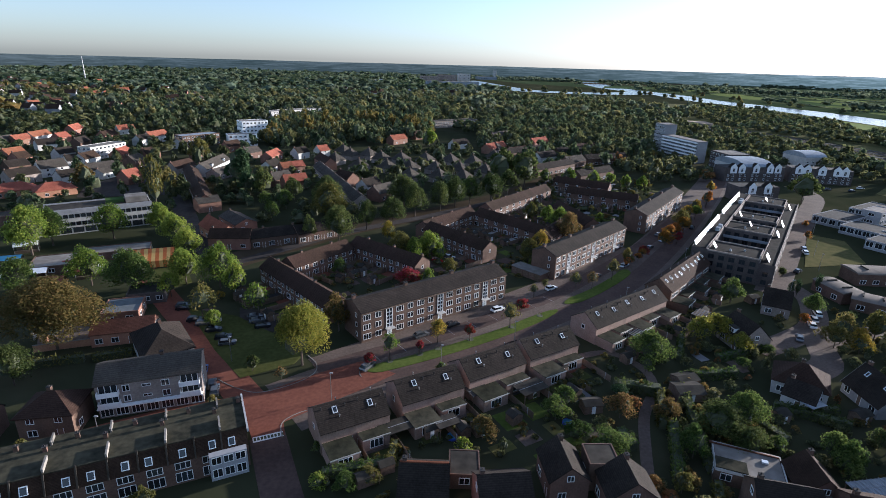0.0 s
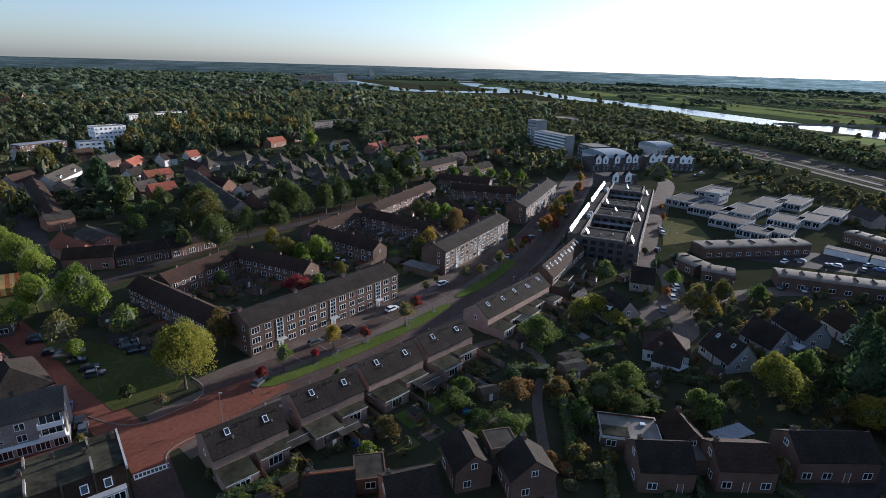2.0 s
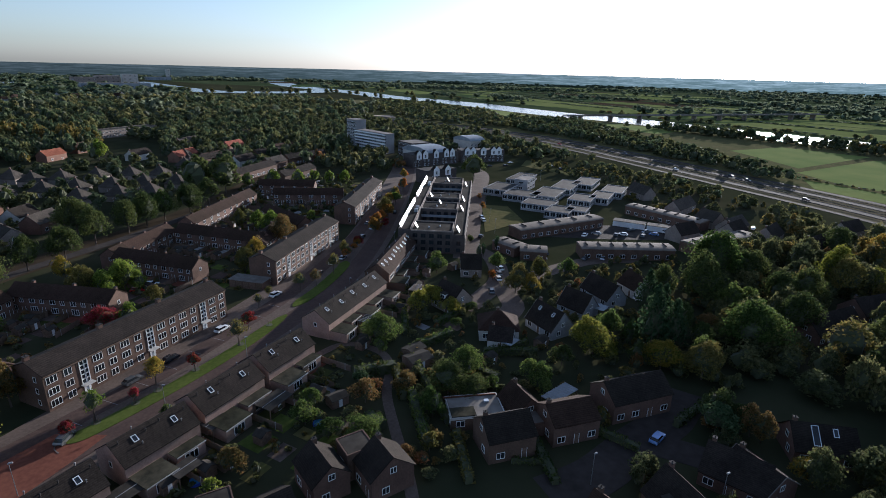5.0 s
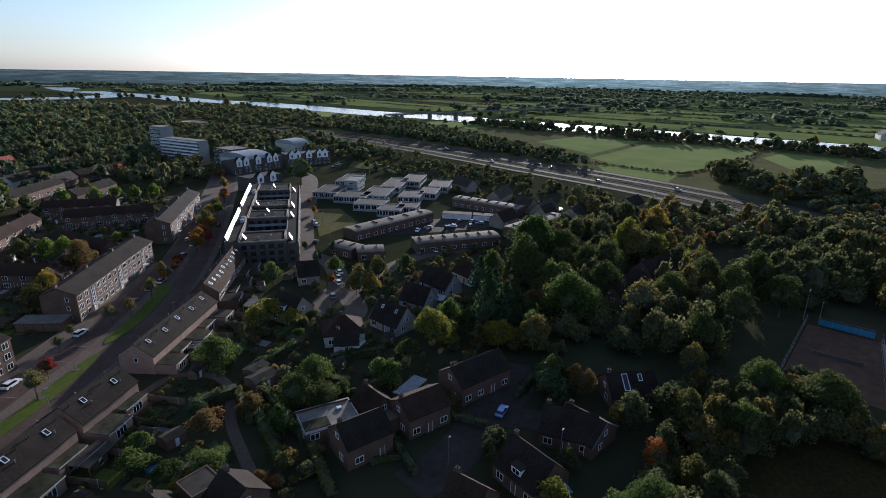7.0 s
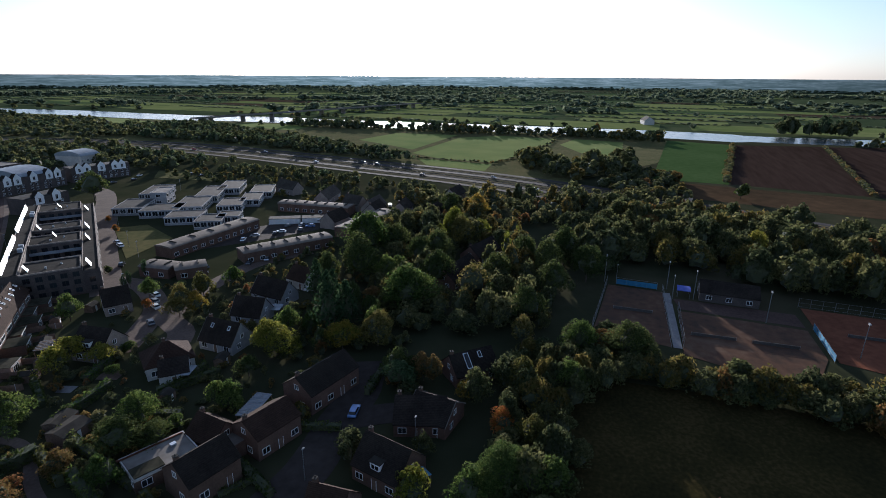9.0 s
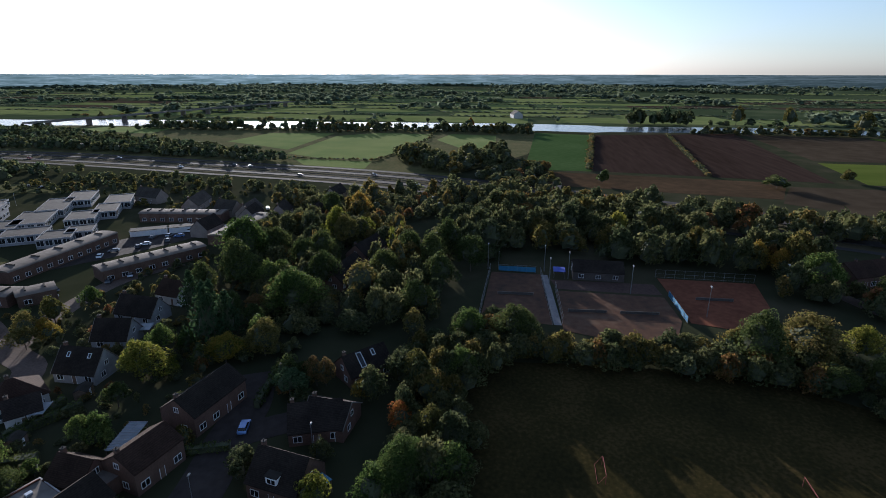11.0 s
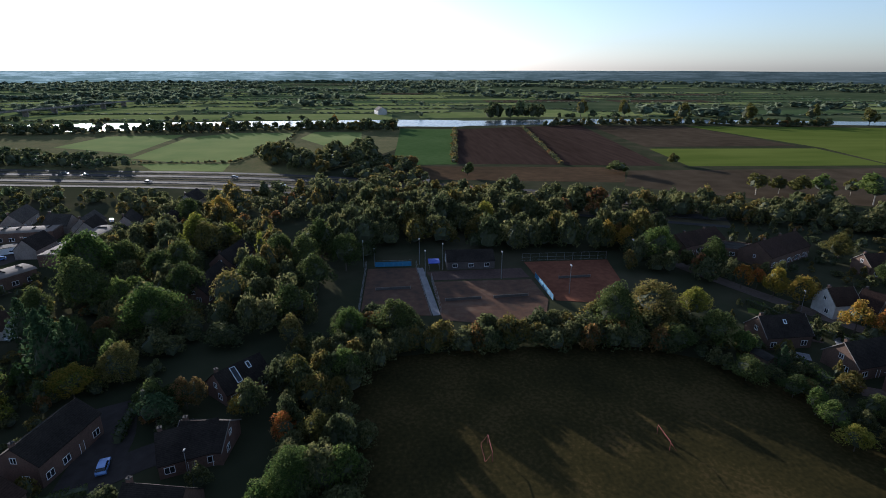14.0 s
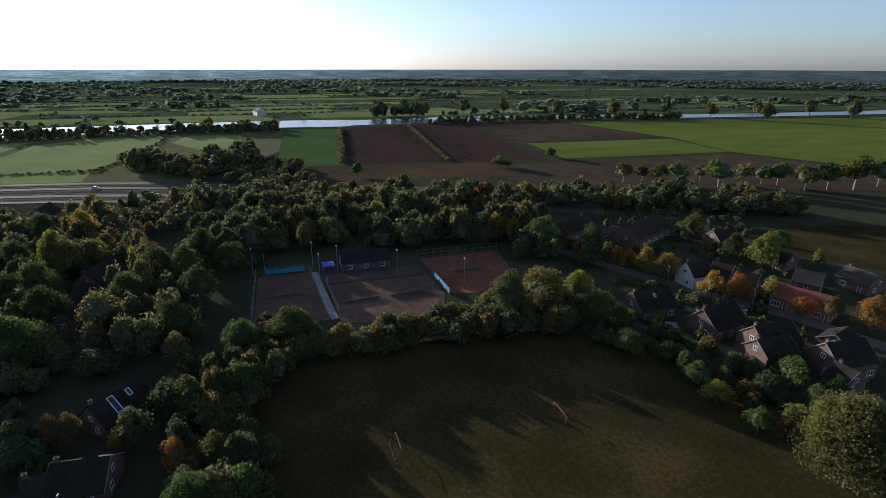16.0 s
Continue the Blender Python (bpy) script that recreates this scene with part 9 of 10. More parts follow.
# white awning and pergolas behind the near row
def pergola(x, y, rot, w, d, h, cover, label):
    t = thing("pergola", x, y, rot, label, "pergola")
    for sx in (-w / 2, w / 2):
        for sy in (-d / 2, d / 2):
            part("post", Mb().box(sx - 0.07, sx + 0.07, sy - 0.07, sy + 0.07, 0, h), ["timber"], t)
    part("cover", Mb().box(-w / 2 - 0.15, w / 2 + 0.15, -d / 2 - 0.15, d / 2 + 0.15, h + 0.002, h + 0.08), [cover], t)
    b = Mb().box(-w / 2 - 0.15, w / 2 + 0.15, -0.04, 0.04, h + 0.082, h + 0.16)
    part("ridge_bar", b, ["white_shaded"], t)
    if "bars" in label or "slatted" in label:
        n = int(w / 0.8)
        for i in range(n + 1):
            part("slat", lambda: Mb().box(-0.05, 0.05, -d / 2 - 0.2, d / 2 + 0.2, h + 0.162, h + 0.24), ["white_shaded"], t, key=("slat", d, h), at=pose(-w / 2 + w * i / n, 0, 0))


pergola(*(2.7, 92.4), 30, 3.4, 3.2, 2.5, "white", "white-roofed garden canopy behind a terraced house")
pergola(*(-8.1, 84.3), 30, 6.0, 3.6, 2.6, "felt", "mossy flat-roofed garden canopy behind a terraced house")
pergola(*(1.6, 86.4), 30, 4.5, 3.2, 2.5, "felt", "dark-roofed garden canopy behind a terraced house")
pergola(*(19.8, 98.7), 32, 6.5, 4.0, 2.6, "felt", "dark-roofed garden canopy behind a terraced house")
pergola(*(8.2, 97.1), 32, 4.5, 3.4, 2.6, "felt_mid", "grey-roofed garden canopy behind a terraced house")
pergola(*(51.8, 124.6), 36, 5.0, 3.0, 2.5, "felt_mid", "slatted pergola behind a terraced house")
pergola(*(73.9, 137.6), 40, 5.0, 3.0, 2.5, "timber", "slatted pergola in a back garden")
pergola(*(73.0, 71.0), 10, 8.0, 3.2, 3.2, "zinc", "glazed carport roof with pale bars")
pergola(*(67.8, 31.8), -30, 4.0, 2.4, 2.6, "blue_sheet", "pale blue awning beside a brick house")
pergola(*(78.5, 95.4), 20, 4.0, 3.0, 2.6, "zinc", "glazed veranda of a white house")
pergola(*(115.1, 99.0), 20, 4.0, 3.0, 2.6, "zinc", "glazed veranda of a white house")

# play things and garden furniture
for (x, y), c_, lab in (((2.8, 84.6), "blue", "blue plastic paddling pool in a garden"), ((26.1, 89.8), "blue", "small blue play house in a garden"), ((94.0, 96.6), "blue_sheet", "pale blue garden pool cover")):
    t = thing("paddling_pool", x, y, 20, lab, "pool")
    part("rim", Mb().prism([(1.1 * math.cos(a * math.pi / 6), 1.1 * math.sin(a * math.pi / 6)) for a in range(12)], 0, 0.5), [c_], t)
    part("liner", Mb().prism([(0.95 * math.cos(a * math.pi / 6), 0.95 * math.sin(a * math.pi / 6)) for a in range(12)], 0.501, 0.52), ["blue_sheet"], t)

# bicycle stands and planting beds on the grass strip
for x, y in ((-16.3, 108.8), (-12.0, 111.5), (-5.0, 115.0), (-0.6, 118.0), (7.7, 123.1), (19.3, 130.7), (28.3, 138.1)):
    t = thing("tree_guard", x, y, 0, "round dark planting bed under a young tree", "planting bed", "planting beds")
    part("soil", Mb().prism([(0.9 * math.cos(a * math.pi / 7), 0.9 * math.sin(a * math.pi / 7)) for a in range(14)], 0.1, 0.2), ["core"], t)
    for k in range(3):
        a = 2.1 * k
        part("stake", Mb().tube((0.5 * math.cos(a), 0.5 * math.sin(a), 0.1), (0.5 * math.cos(a), 0.5 * math.sin(a), 1.6), 0.05, 0.05), ["timber"], t)

# parking bays, road markings
for k in range(9):
    x0, y0 = (-18.7, 111.2)
    x1, y1 = (35.9, 152.3)
    s_ = (k + 0.5) / 9
    x, y = x0 + (x1 - x0) * s_, y0 + (y1 - y0) * s_
    o = structure("marking_bay", Mb().box(-0.06, 0.06, -2.2, 2.2, 0.066, 0.07), ["pavers_pale"], "pale parking bay line", "marking")
    o.matrix_basis = pose(x, y, 0, 0, 0, 38)
for k in range(9):
    x0, y0 = (-34.7, 82.3)
    x1, y1 = (-29.5, 84.4)
    s_ = (k + 0.5) / 9
    o = structure("marking_block", Mb().box(-0.22, 0.22, -0.45, 0.45, 0.112, 0.118), ["core"], "dark block of a road hump", "marking")
    o.matrix_basis = pose(x0 + (x1 - x0) * s_, y0 + (y1 - y0) * s_, 0, 0, 0, 24)

for k in range(9):
    car(170 + 5.4 * k + (k % 3), 160 - 3.2 * k + 2.5 * (k % 2), 28 + 90 * (k % 2), ("white", "silver", "black", "white", "grey", "blue", "silver", "white", "black")[k], "parked in the yard between long roofs")

# rails, cars and vans on the motorway
for k, (d_, off, c_) in enumerate(((60, -9, "white"), (110, 8, "silver"), (150, -11, "black"), (205, 9, "grey"), (260, -8, "white"), (320, 11, "silver"), (400, -9, "red"))):
    i = min(range(len(MWAY)), key=lambda q: abs(MWAY[q][1] - d_))
    p, q = Vector(MWAY[i]), Vector(MWAY[min(i + 1, len(MWAY) - 1)])
    dr = (q - p).normalized()
    car(p.x - dr.y * off, p.y + dr.x * off, math.degrees(math.atan2(dr.y, dr.x)), c_, "driving on the motorway").location.z = 0.16

# white farm by the river
house((857.4, 20.5)[0], (857.4, 20.5)[1], 15, 26, 14, 6.0, 11.0, "white farmhouse with dark roof beyond the river", wall="plaster", roof="roof_dark")

# parking bays beside the green
field("pavement_parking", [(-57.9, 138.3), (-53.0, 124.9), (-41.6, 124.6), (-44.7, 135.1)], "asphalt", "asphalt parking bays beside the green", z=0.085, category="pavement")
field("pavement_parking_street", [(-73.0, 140.0), (-69.8, 142.5), (-48.4, 117.1), (-52.1, 114.1)], "clinker_dark", "brick-paved parking strip along the street", z=0.083, category="pavement")


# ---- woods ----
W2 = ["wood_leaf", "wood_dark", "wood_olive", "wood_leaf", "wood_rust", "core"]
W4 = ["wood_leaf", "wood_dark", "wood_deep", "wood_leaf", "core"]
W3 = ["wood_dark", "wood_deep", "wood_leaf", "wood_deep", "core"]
# each belt: outline, spacing, width and height of its crowns
scatter("woodland_hill", fill([(-143.8, 426.7), (-107.6, 445.7), (-47.6, 456.8), (-15.0, 490.9), (-13.9, 664.6), (-138.3, 701.7), (-186.8, 619.1)], 8.5, (9, 13), (10, 16), 1), 1, 6, 14, 0.1, ["wood_dark", "wood_deep", "wood_leaf", "wood_deep", "wood_olive", "core"], "dense mixed wood behind the village", "woodland", patch=60.0)
scatter("woodland_north", fill([(27.1, 457.6), (71.1, 389.0), (145.7, 378.0), (221.9, 558.5), (153.9, 708.7), (39.6, 634.3)], 9.0, (8, 12), (8, 14), 2), 2, 6, 13, 0.1, W3, "trees between houses north of the flats", "woodland")
scatter("woodland_mid", fill([(-309.3, 548.4), (-229.6, 714.4), (38.6, 753.2), (264.4, 670.9), (396.6, 857.3), (340.9, 1154.8), (-116.8, 1250.7), (-464.3, 981.4), (-566.3, 691.4)], 14.5, (12, 18), (9, 15), 3), 3, 5, 7, 0.15, ["wood_deep", "wood_dark", "wood_deep", "wood_leaf", "wood_leaf_hazed", "core"], "wide dark woods beyond the village", "woodland", patch=110.0)
scatter("woodland_far", fill([(-2600, 1150), (-1000, 1150), (-480, 985), (-116, 1250), (150, 1300), (100, 2600), (-1000, 2750), (-2100, 1950)], 31.0, (22, 38), (11, 19), 4), 4, 4, 6, 0.2, ["wood_deep", "wood_leaf_hazed", "wood_deep", "wood_leaf_hazed", "core_hazed"], "endless far woods towards the horizon", "woodland", patch=240.0)
scatter("woodland_motorway_west", along([(330, 470), (340, 400), (322, 300), (308, 220), (296, 150), (280, 100)], 7.0, (5, 9), (4, 8), 7, 1.0) + along([(322, 440), (320, 360), (300, 260), (285, 170)], 8.0, (5, 9), (4, 8), 8, 1.2), 6, 6, 16, 0.1, W4, "scrub and young trees along the motorway", "woodland")
scatter("woodland_copse", fill([(457.6, 112.3), (405.5, 62.2), (435.6, 38.5), (473.6, 16.8), (390.9, 13.2), (357.2, 49.5), (405.0, 97.3)], 9.0, (12, 16), (11, 15), 9), 7, 8, 24, 0.08, W2, "round dark copse in the meadows", "woodland")
scatter("woodland_copse_side", fill([(444.7, 22.5), (381.8, -17.0), (322.4, -20.1), (311.3, 21.0), (355.9, 32.9)], 8.0, (7, 11), (5, 8), 10), 8, 8, 24, 0.08, W2, "scrubby copse at the field corner", "woodland")
scatter("woodland_belt", fill([(257.2, 39.4), (310.1, 49.8), (292.5, -17.8), (271.0, -88.9), (259.2, -151.7), (236.9, -201.9), (194.5, -249.1), (178.6, -230.2), (213.5, -186.4), (234.8, -115.8), (238.0, -34.0)], 7.5, (8, 12), (8, 12.5), 11), 9, 15, 17, 0.07, W2, "long dark tree belt behind the tennis courts", "woodland")
scatter("woodland_courts", fill([(186, 30), (230, 40), (262, 5), (268, -40), (230, -70), (196, -74), (192, -44), (200, -14), (188, 14)], 7.5, (8, 12), (9, 14), 12) + fill([(188, -54), (202, -54), (206, -108), (190, -110)], 7.0, (8, 12), (12, 16), 81), 10, 22, 32, 0.046, W2, "tall trees round the tennis club", "woodland")
# the last, low row is added behind the hedge to block leaking sunlight
scatter("woodland_hedge", fill([(114, 12), (117, -12), (116, -37), (114, -53), (111, -64), (118, -80), (136, -74), (133, -50), (129, -40), (124, -26), (122, -13), (132, -3), (136, 9), (128, 18)], 4.6, (6, 9), (4.8, 7.6), 13) + along([(116, 12), (119, -12), (118, -37), (116, -53), (114, -66), (120, -78)], 3.8, (6, 9), (7.0, 9.9), 77, 0.5) + along([(121, 10), (121, -12), (121, -37), (120, -56)], 2.6, (4, 5), (2.2, 3.2), 85, 0.2), 11, 22, 32, 0.044, W2, "tall shaggy hedge between playing field and courts", "hedge")
scatter("woodland_gardens_east", fill([(120, 60), (130, 30), (138, 20), (185, 35), (235, 60), (250, 100), (215, 118), (180, 105), (150, 92)], 6.8, (6, 10), (5, 11), 15), 12, 22, 32, 0.044, W2, "leafy gardens full of trees", "woodland")
scatter("woodland_field_west", fill([(88, 34), (120, 26), (128, 12), (116, -2), (100, 14), (80, 30), (60, 40), (70, 52)], 5.8, (5, 8), (5, 9), 16) + fill([(111.4, 26.2), (123.0, 18.2), (102.8, 7.2), (82.4, 5.3), (64.2, 6.8), (63.5, 22.5), (86.4, 22.7)], 4.6, (5, 8.5), (5, 9.5), 48), 13, 26, 46, 0.036, W2, "trees along the edge of the playing field", "woodland")
scatter("woodland_field_south", along([(113, -68), (98, -85), (82, -91), (62, -90), (44, -97)], 3.4, (4, 7), (3, 6), 17, 0.6) + along([(120, -74), (104, -93), (88, -99), (66, -97)], 4.0, (4, 8), (3, 7), 61, 0.7), 14, 20, 40, 0.042, W2, "shrub border between playing field and gardens", "hedge")
scatter("woodland_lane", fill([(158.7, -95.2), (165.8, -71.7), (193.7, -96.2), (165.9, -113.8), (133.5, -123.1)], 7.0, (7, 10), (7, 11), 18), 15, 18, 30, 0.052, W2, "trees along the lane", "woodland")
scatter("woodland_river", along([(655, 340), (664, 200), (672, 60), (668, 0)], 6.5, (8, 13), (6, 12), 19, 0.5) + along([(745, 700), (740, 500), (735, 300), (752, 100)], 16.0, (9, 15), (6, 11), 20, 0.5) + along([(660, -160), (670, -260), (660, -350), (640, -470)], 13.0, (8, 13), (4, 8), 21, 0.4) + along([(640, 640), (655, 420)], 14.0, (9, 14), (7, 11), 22, 0.6), 16, 6, 14, 0.11, W2, "bushes and trees along the river banks", "woodland")
scatter("woodland_motorway_belt", fill([(418, 500), (424, 420), (410, 327), (398, 255), (386, 200), (400, 186), (424, 226), (468, 314), (508, 424), (572, 585), (500, 640), (440, 560)], 8.0, (8, 13), (6, 10), 49), 35, 6, 14, 0.1, W3, "dark tree wall between motorway and meadows", "woodland")
scatter("woodland_river_bank", along([(606.0, 402.2), (610.5, 358.2)], 6.0, (9, 14), (8, 13), 50, 0.4) + along([(610.5, 358.2), (617.2, 247.2)], 11.0, (6, 9), (4, 7), 51, 0.2) + along([(617.2, 247.2), (618.5, 184.8)], 5.5, (9, 14), (9, 14), 52, 0.4) + along([(618.5, 184.8), (631.3, 101.9)], 9.0, (7, 12), (5, 10), 53, 0.3) + along([(631.3, 101.9), (625.2, 62.1), (617.5, -6.0)], 4.2, (8, 13), (9, 14), 54, 0.4) + along([(586.7, 514.9), (606.0, 402.2)], 24.0, (8, 12), (6, 9), 55, 0.4) + along([(590, 960), (540, 1190), (535, 1500)], 60.0, (13, 21), (10, 16), 58, 0.5) + along([(60, 1750), (150, 1560), (210, 1450), (400, 1410), (540, 1440)], 34.0, (16, 24), (10, 17), 71, 0.3) + along([(180, 1660), (250, 1600), (400, 1570), (500, 1640)], 60.0, (16, 24), (10, 16), 72, 0.2) + along([(700, 1150), (720, 850), (700, 1500), (690, 1900)], 90.0, (14, 22), (10, 15), 73, 0.4) + along([(663.6, -142.9), (661.1, -365.0)], 9.0, (6, 11), (4, 8), 56, 0.3) + along([(645.7, -447.4), (621.6, -529.9)], 7.0, (9, 14), (7, 11), 57, 0.4) + along([(656, -196), (662, -240), (664, -300), (660, -365), (654, -430), (640, -490), (626, -545)], 8.0, (9, 15), (8, 13), 82, 0.4), 36, 7, 16, 0.1, W2, "trees and bushes on the near river bank", "woodland")
scatter("woodland_bank_trees", fill([(604, 480), (630, 480), (636, 400), (644, 300), (654, 170), (664, 40), (664, 0), (640, 0), (636, 170), (618, 330)], 8.0, (6, 14), (5, 12), 76) + fill([(748, -130), (748, -216), (786, -220), (790, -128)], 11.0, (13, 20), (17, 28), 83) + fill([(735, -225), (745, -330), (775, -330), (770, -225)], 14.0, (10, 16), (6, 12), 84), 39, 7, 16, 0.1, W3, "tall trees along the near river bank", "woodland", patch=42.0)
scatter("woodland_verge", fill([(287.3, 146.6), (289.6, 125.0), (299.7, 48.9), (279.5, 42.3), (241.5, 39.7), (237.4, 61.7), (233.7, 83.1), (250.9, 108.3), (257.7, 131.7)], 8.0, (6, 10), (5, 10), 59), 37, 10, 24, 0.07, W2, "garden trees before the motorway verge", "woodland")
scatter("woodland_hedges", along([(392.8, -43.8), (625.7, -70.2)], 3.6, (5, 8), (2.5, 4.5), 23, 0.2) + along([(652.6, -156.1), (384.4, -123.5)], 3.6, (4, 6), (1.5, 3), 24, 0.2) + along([(416, 200), (414, 160), (413, 120), (459, 112)], 4.0, (4, 6), (1.2, 2.8), 25, 0.15) + along([(595.8, 245.1), (620.7, 183.3), (639.2, 92.5)], 7.0, (4, 7), (2, 4), 26, 0.3) + along([(452, 112), (560, 104), (646, 112)], 8.0, (4, 6), (2, 4), 27, 0.2), 17, 5, 10, 0.13, W2, "hedges dividing the meadows", "hedge")
scatter("woodland_plain", hedge_spots, 18, 3, 4, 0.26, ["wood_leaf_hazed", "core_hazed"], "hedgerows of the far plain", "hedge")
far_spots = []
for k in range(130):
    a, dist = radians(rp.uniform(-10, 146)), rp.choice((rp.uniform(850, 1600), rp.uniform(1500, 2900), rp.uniform(1900, 2900), rp.uniform(1900, 2900)))
    cx, cy = dist * math.sin(a), dist * math.cos(a)
    if cx > 770 or cy > 2000 and cx > 250 or cy < -1150:
        s, n = rp.uniform(0.3, 1.2) * (1 if dist < 1500 else 1.8), rp.uniform(0.2, 0.6)
        ox, oy = math.cos(a) * 130 * s, -math.sin(a) * 130 * s
        ix, iy = math.sin(a) * 45 * n, math.cos(a) * 45 * n
        far_spots += fill([(cx - ox - ix, cy - oy - iy), (cx + ox - ix, cy + oy - iy), (cx + ox * 0.7 + ix, cy + oy * 0.7 + iy), (cx - ox * 0.8 + ix, cy - oy * 0.8 + iy)], 25.0, (20, 32), (9, 15), k)
for k in range(420):
    a = radians(-62 + 210 * k / 420)
    rr = 2905 + 40 * math.sin(k * 1.7)
    if not near_water(rr * math.sin(a), rr * math.cos(a), 40):
        far_spots.append((rr * math.sin(a), rr * math.cos(a), rp.uniform(26, 48), rp.uniform(6, 15)))
scatter("woodland_copses", far_spots, 19, 4, 6, 0.22, ["wood_leaf_hazed", "core_hazed"], "scattered far copses on the plain", "woodland")
scatter("woodland_garden_belt", fill([(-150, 235), (-60, 215), (20, 300), (60, 420), (-60, 330), (-140, 330)], 12.0, (6, 10), (5, 9), 36) + fill([(-330, 210), (-180, 200), (-160, 260), (-300, 300)], 12.0, (6, 9), (5, 9), 37), 34, 7, 20, 0.09, W3, "garden trees and hedges of the old village", "woodland")
scatter("woodland_village", fill([(-382.8, 460.4), (-291.1, 505.2), (-183.2, 548.5), (-212.0, 658.5), (-464.3, 563.1)], 15.0, (9, 14), (8, 13), 60) + fill([(-330, 330), (-200, 260), (-90, 250), (-60, 420), (-150, 520), (-420, 560)], 17.0, (7, 12), (6, 12), 30) + fill([(-60, 300), (60, 320), (110, 420), (0, 470), (-60, 430)], 14.0, (7, 11), (6, 10), 31), 20, 7, 20, 0.09, W3, "garden trees between the village houses", "woodland")
scatter("woodland_modern", fill([(130, 330), (175, 340), (190, 420), (150, 460), (110, 420)], 10.0, (7, 11), (7, 12), 32), 21, 7, 20, 0.09, W2, "trees by the tall flats", "woodland")
scatter("woodland_scrub", fill([(215, 420), (190, 470), (170, 560), (230, 720), (300, 700), (345, 540), (350, 440), (325, 330), (290, 330), (270, 380)], 11.0, (8, 13), (6, 11), 33), 31, 7, 18, 0.09, W4, "scrub woodland between village and motorway", "woodland")
scatter("woodland_bank", fill([(400, 560), (440, 540), (500, 640), (540, 760), (552, 900), (515, 1050), (430, 1000), (370, 800), (352, 700)], 13.0, (10, 16), (6, 11), 34), 32, 6, 14, 0.11, W4, "dark belt of trees beyond the motorway", "woodland")
scatter("woodland_west", fill([(60, 480), (170, 560), (230, 740), (330, 1000), (150, 1150), (-100, 900), (0, 600)], 14.0, (10, 15), (8, 14), 35), 33, 6, 12, 0.12, W3, "dark woods behind the tall flats", "woodland")
scatter("woodland_northwest", fill([(-566, 691), (-464, 985), (-1000, 1150), (-2600, 1150), (-1500, 700), (-700, 520), (-420, 470), (-330, 548)], 22.0, (13, 21), (8, 14), 74), 38, 4, 6, 0.19, ["wood_deep", "wood_dark", "wood_leaf", "wood_olive", "core"], "wooded gardens of the far villages", "woodland", patch=120.0)
rv = random.Random(12)
village = Mb()
for poly, gap in (([(-1150, 1230), (-800, 1280), (-480, 1075), (-340, 800), (-500, 740), (-700, 790), (-1050, 960)], 52), ([(-300, 1050), (100, 1150), (60, 1260), (-350, 1180)], 60), ([(-700, 640), (-420, 580), (-380, 690), (-560, 760)], 34)):
    for x, y, d_, h_ in fill(poly, gap, (9, 15), (8, 11), 75):
        k, a = rv.choice((0, 0, 1, 1, 2)), rv.uniform(0, 3.14)
        c_, s_ = math.cos(a), math.sin(a)
        one = gable_walls(d_, 8.0, h_ * 0.62, h_)
        two = gable_roof(d_, 8.0, h_ * 0.62, h_, 0.4, 0.3, 0.2)
        for src, mi in ((one, k), (two, rv.choice((3, 3, 3, 3, 4)))):
            n0 = len(village.v)
            village.v += [(x + px * c_ - py * s_, y + px * s_ + py * c_, pz + 2.0) for px, py, pz in src.v]
            village.f += [tuple(n0 + q for q in f) for f in src.f]
            village.m += [mi] * len(src.f)
tagged(new("distant_houses", village.mesh("distant_houses", ["plaster", "white_shaded", "brick_red", "roof_brown", "roof_red"])), "small distant village houses among woods", "houses", "", "stuff")
# patios, lawns and beds of the back gardens, one in each cell of a turned grid
plots = Mb()
rg = random.Random(21)
for poly, turn in (([(-48, 158), (-20, 128), (18, 160), (42, 182), (20, 228), (-8, 204), (-34, 182)], 38), ([(45, 220), (110, 250), (130, 330), (60, 330), (20, 250)], 50), ([(4, 70), (30, 78), (36, 96), (30, 104), (-12, 78)], 30), ([(52, 96), (74, 112), (70, 122), (50, 108)], 20), ([(92, -92), (118, -80), (140, -106), (100, -128), (80, -116)], 62)):
    ca, sa = math.cos(radians(turn)), math.sin(radians(turn))
    mx, my = sum(p[0] for p in poly) / len(poly), sum(p[1] for p in poly) / len(poly)
    for i in range(-9, 10):
        for j in range(-9, 10):
            cx, cy = mx + 6.2 * (i * ca - j * sa), my + 6.2 * (i * sa + j * ca)
            if not inside(cx, cy, poly) or not clear_of_houses(cx, cy, 2.6) or rg.random() < 0.25:
                continue
            hw, hd, mi = rg.uniform(1.3, 2.8), rg.uniform(1.3, 2.8), rg.choice((0, 1, 2, 2, 2, 3, 4))
            plots.prism([(cx + u * hw * ca - v * hd * sa, cy + u * hw * sa + v * hd * ca) for u, v in ((-1, -1), (1, -1), (1, 1), (-1, 1))], 0.0, 0.03, mi)
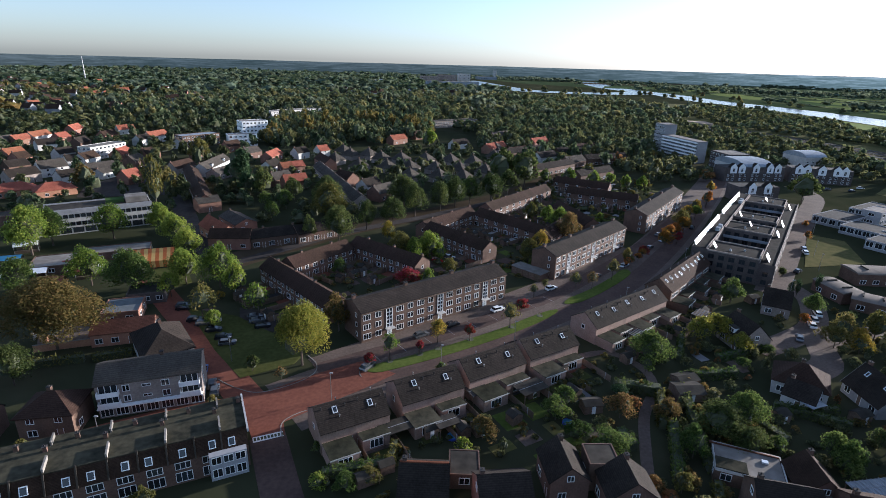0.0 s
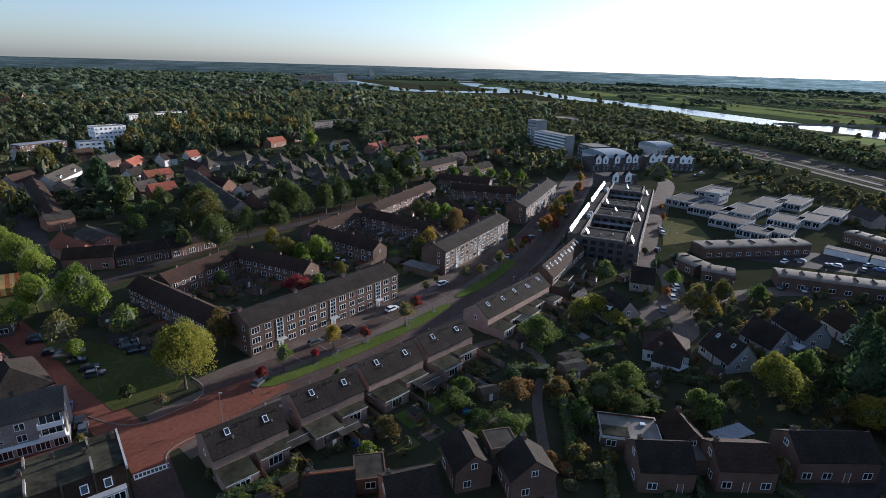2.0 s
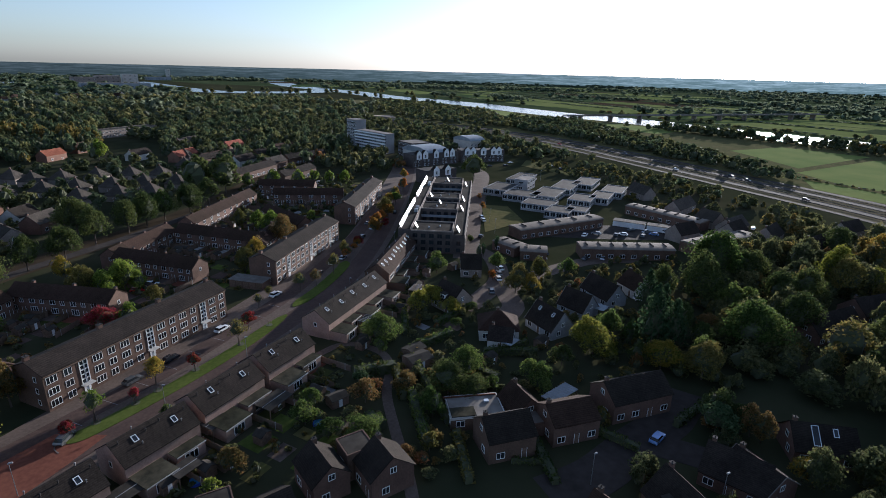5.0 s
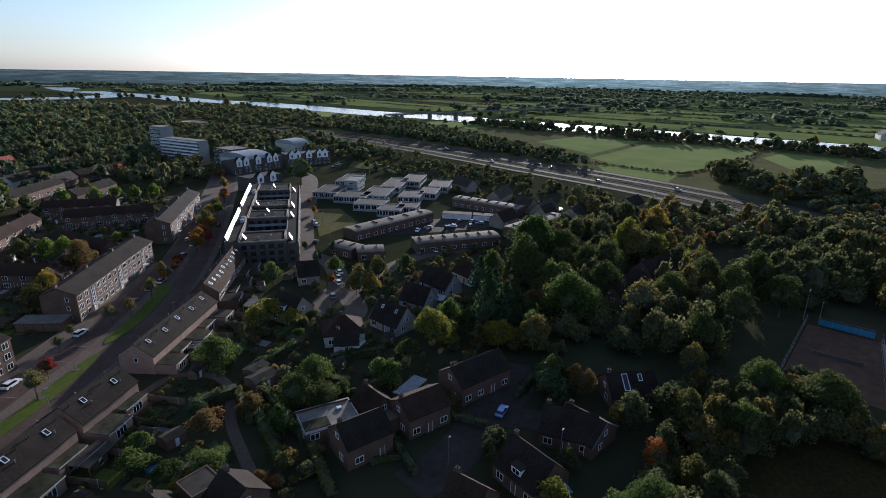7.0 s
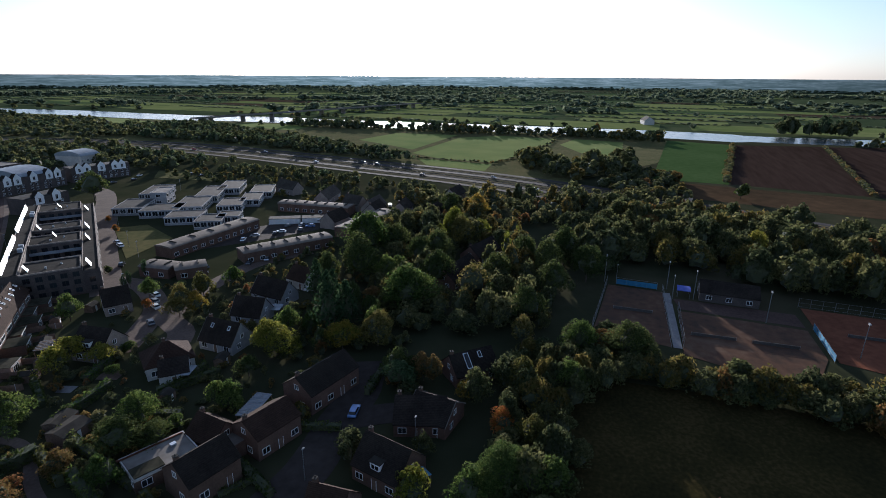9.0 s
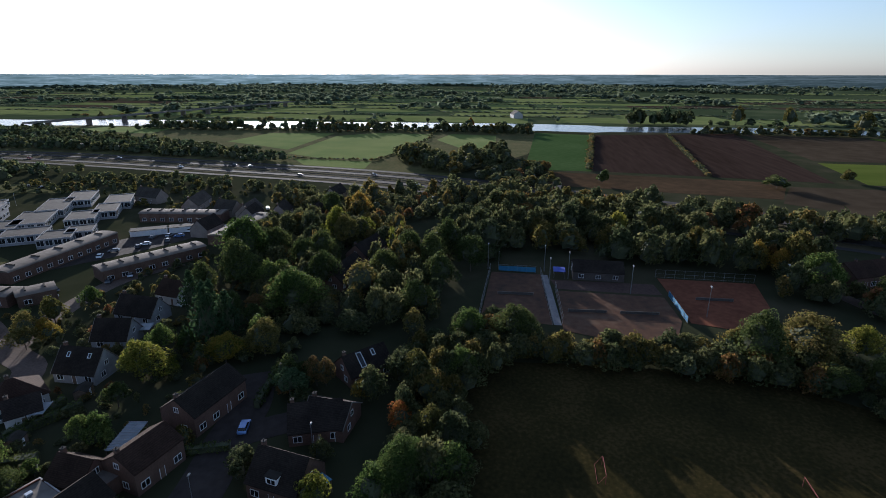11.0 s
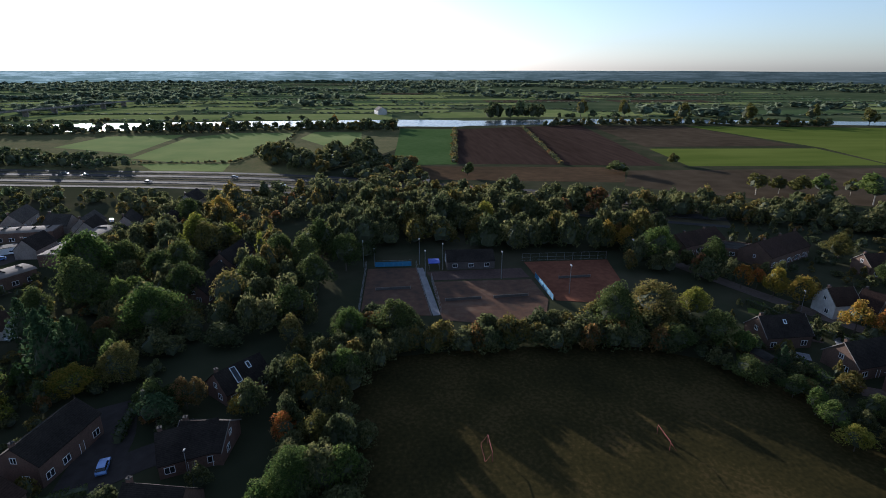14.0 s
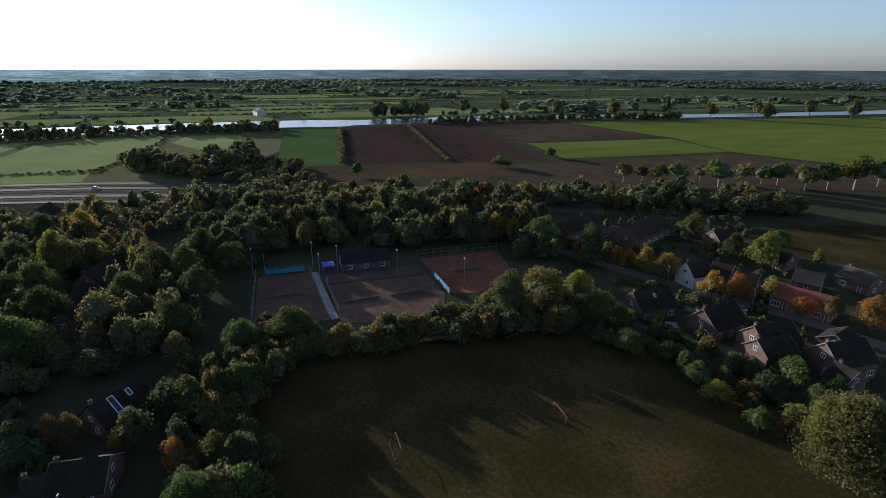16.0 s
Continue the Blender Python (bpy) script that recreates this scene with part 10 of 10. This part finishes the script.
tagged(new("garden_plots", plots.mesh("garden_plots", ["pavers", "pavers_pale", "verge_lawn", "rough_grass", "clinker_dark"])), "small patios, lawns and beds in back gardens", "gardens", "", "stuff")
# shrubs of the back gardens
SHRUB = ["wood_leaf", "wood_olive", "wood_dark", "wood_rust", "core"]
scatter("shrubbery_flats", fill([(-48, 158), (-20, 128), (18, 160), (42, 182), (20, 228), (-8, 204), (-34, 182)], 5.2, (1.6, 3.6), (1.0, 2.6), 40), 22, 7, 34, 0.072, SHRUB, "shrubs in the back gardens of the terraces", "shrubbery")
scatter("shrubbery_row", along([(-22, 70), (0, 84), (30, 104), (62, 130), (92, 160)], 2.2, (1.6, 3.4), (1.0, 2.6), 41, 1.0) + along([(-14, 64), (10, 80), (40, 104), (70, 126)], 2.4, (1.6, 3.6), (1.0, 3.0), 42, 1.2), 23, 8, 44, 0.062, SHRUB, "hedges and shrubs of the back gardens", "shrubbery")
scatter("shrubbery_middle", fill([(4, 66), (30, 66), (70, 62), (110, 100), (150, 130), (110, 150), (70, 122), (40, 98)], 4.6, (1.8, 4.2), (1.2, 3.4), 43), 24, 13, 28, 0.058, SHRUB, "dark hedges and shrubs between the houses", "shrubbery")
scatter("shrubbery_east", fill([(60, 50), (85, 36), (120, 60), (170, 90), (190, 120), (150, 130), (110, 98)], 5.0, (2.2, 5), (1.6, 4.5), 44), 25, 13, 28, 0.058, SHRUB, "dark hedges and shrubs between the houses", "shrubbery")
scatter("shrubbery_lane", fill([(92, -92), (118, -76), (150, -110), (220, -150), (260, -230), (190, -210), (120, -160), (70, -130)], 7.0, (2.4, 5.5), (1.8, 5), 45), 26, 12, 22, 0.068, SHRUB, "garden shrubs round the houses by the lane", "shrubbery")
scatter("shrubbery_north", fill([(45, 220), (110, 250), (130, 330), (60, 330), (20, 250)], 7.0, (2.5, 6), (2, 5), 46), 27, 6, 20, 0.1, SHRUB, "garden shrubs among the terraces", "shrubbery")
scatter("shrubbery_school", fill([(230, 160), (300, 150), (320, 280), (270, 330), (250, 230)], 9.0, (3, 7), (2.5, 6), 47), 28, 6, 20, 0.1, SHRUB, "shrubs and small trees beyond the school", "shrubbery")
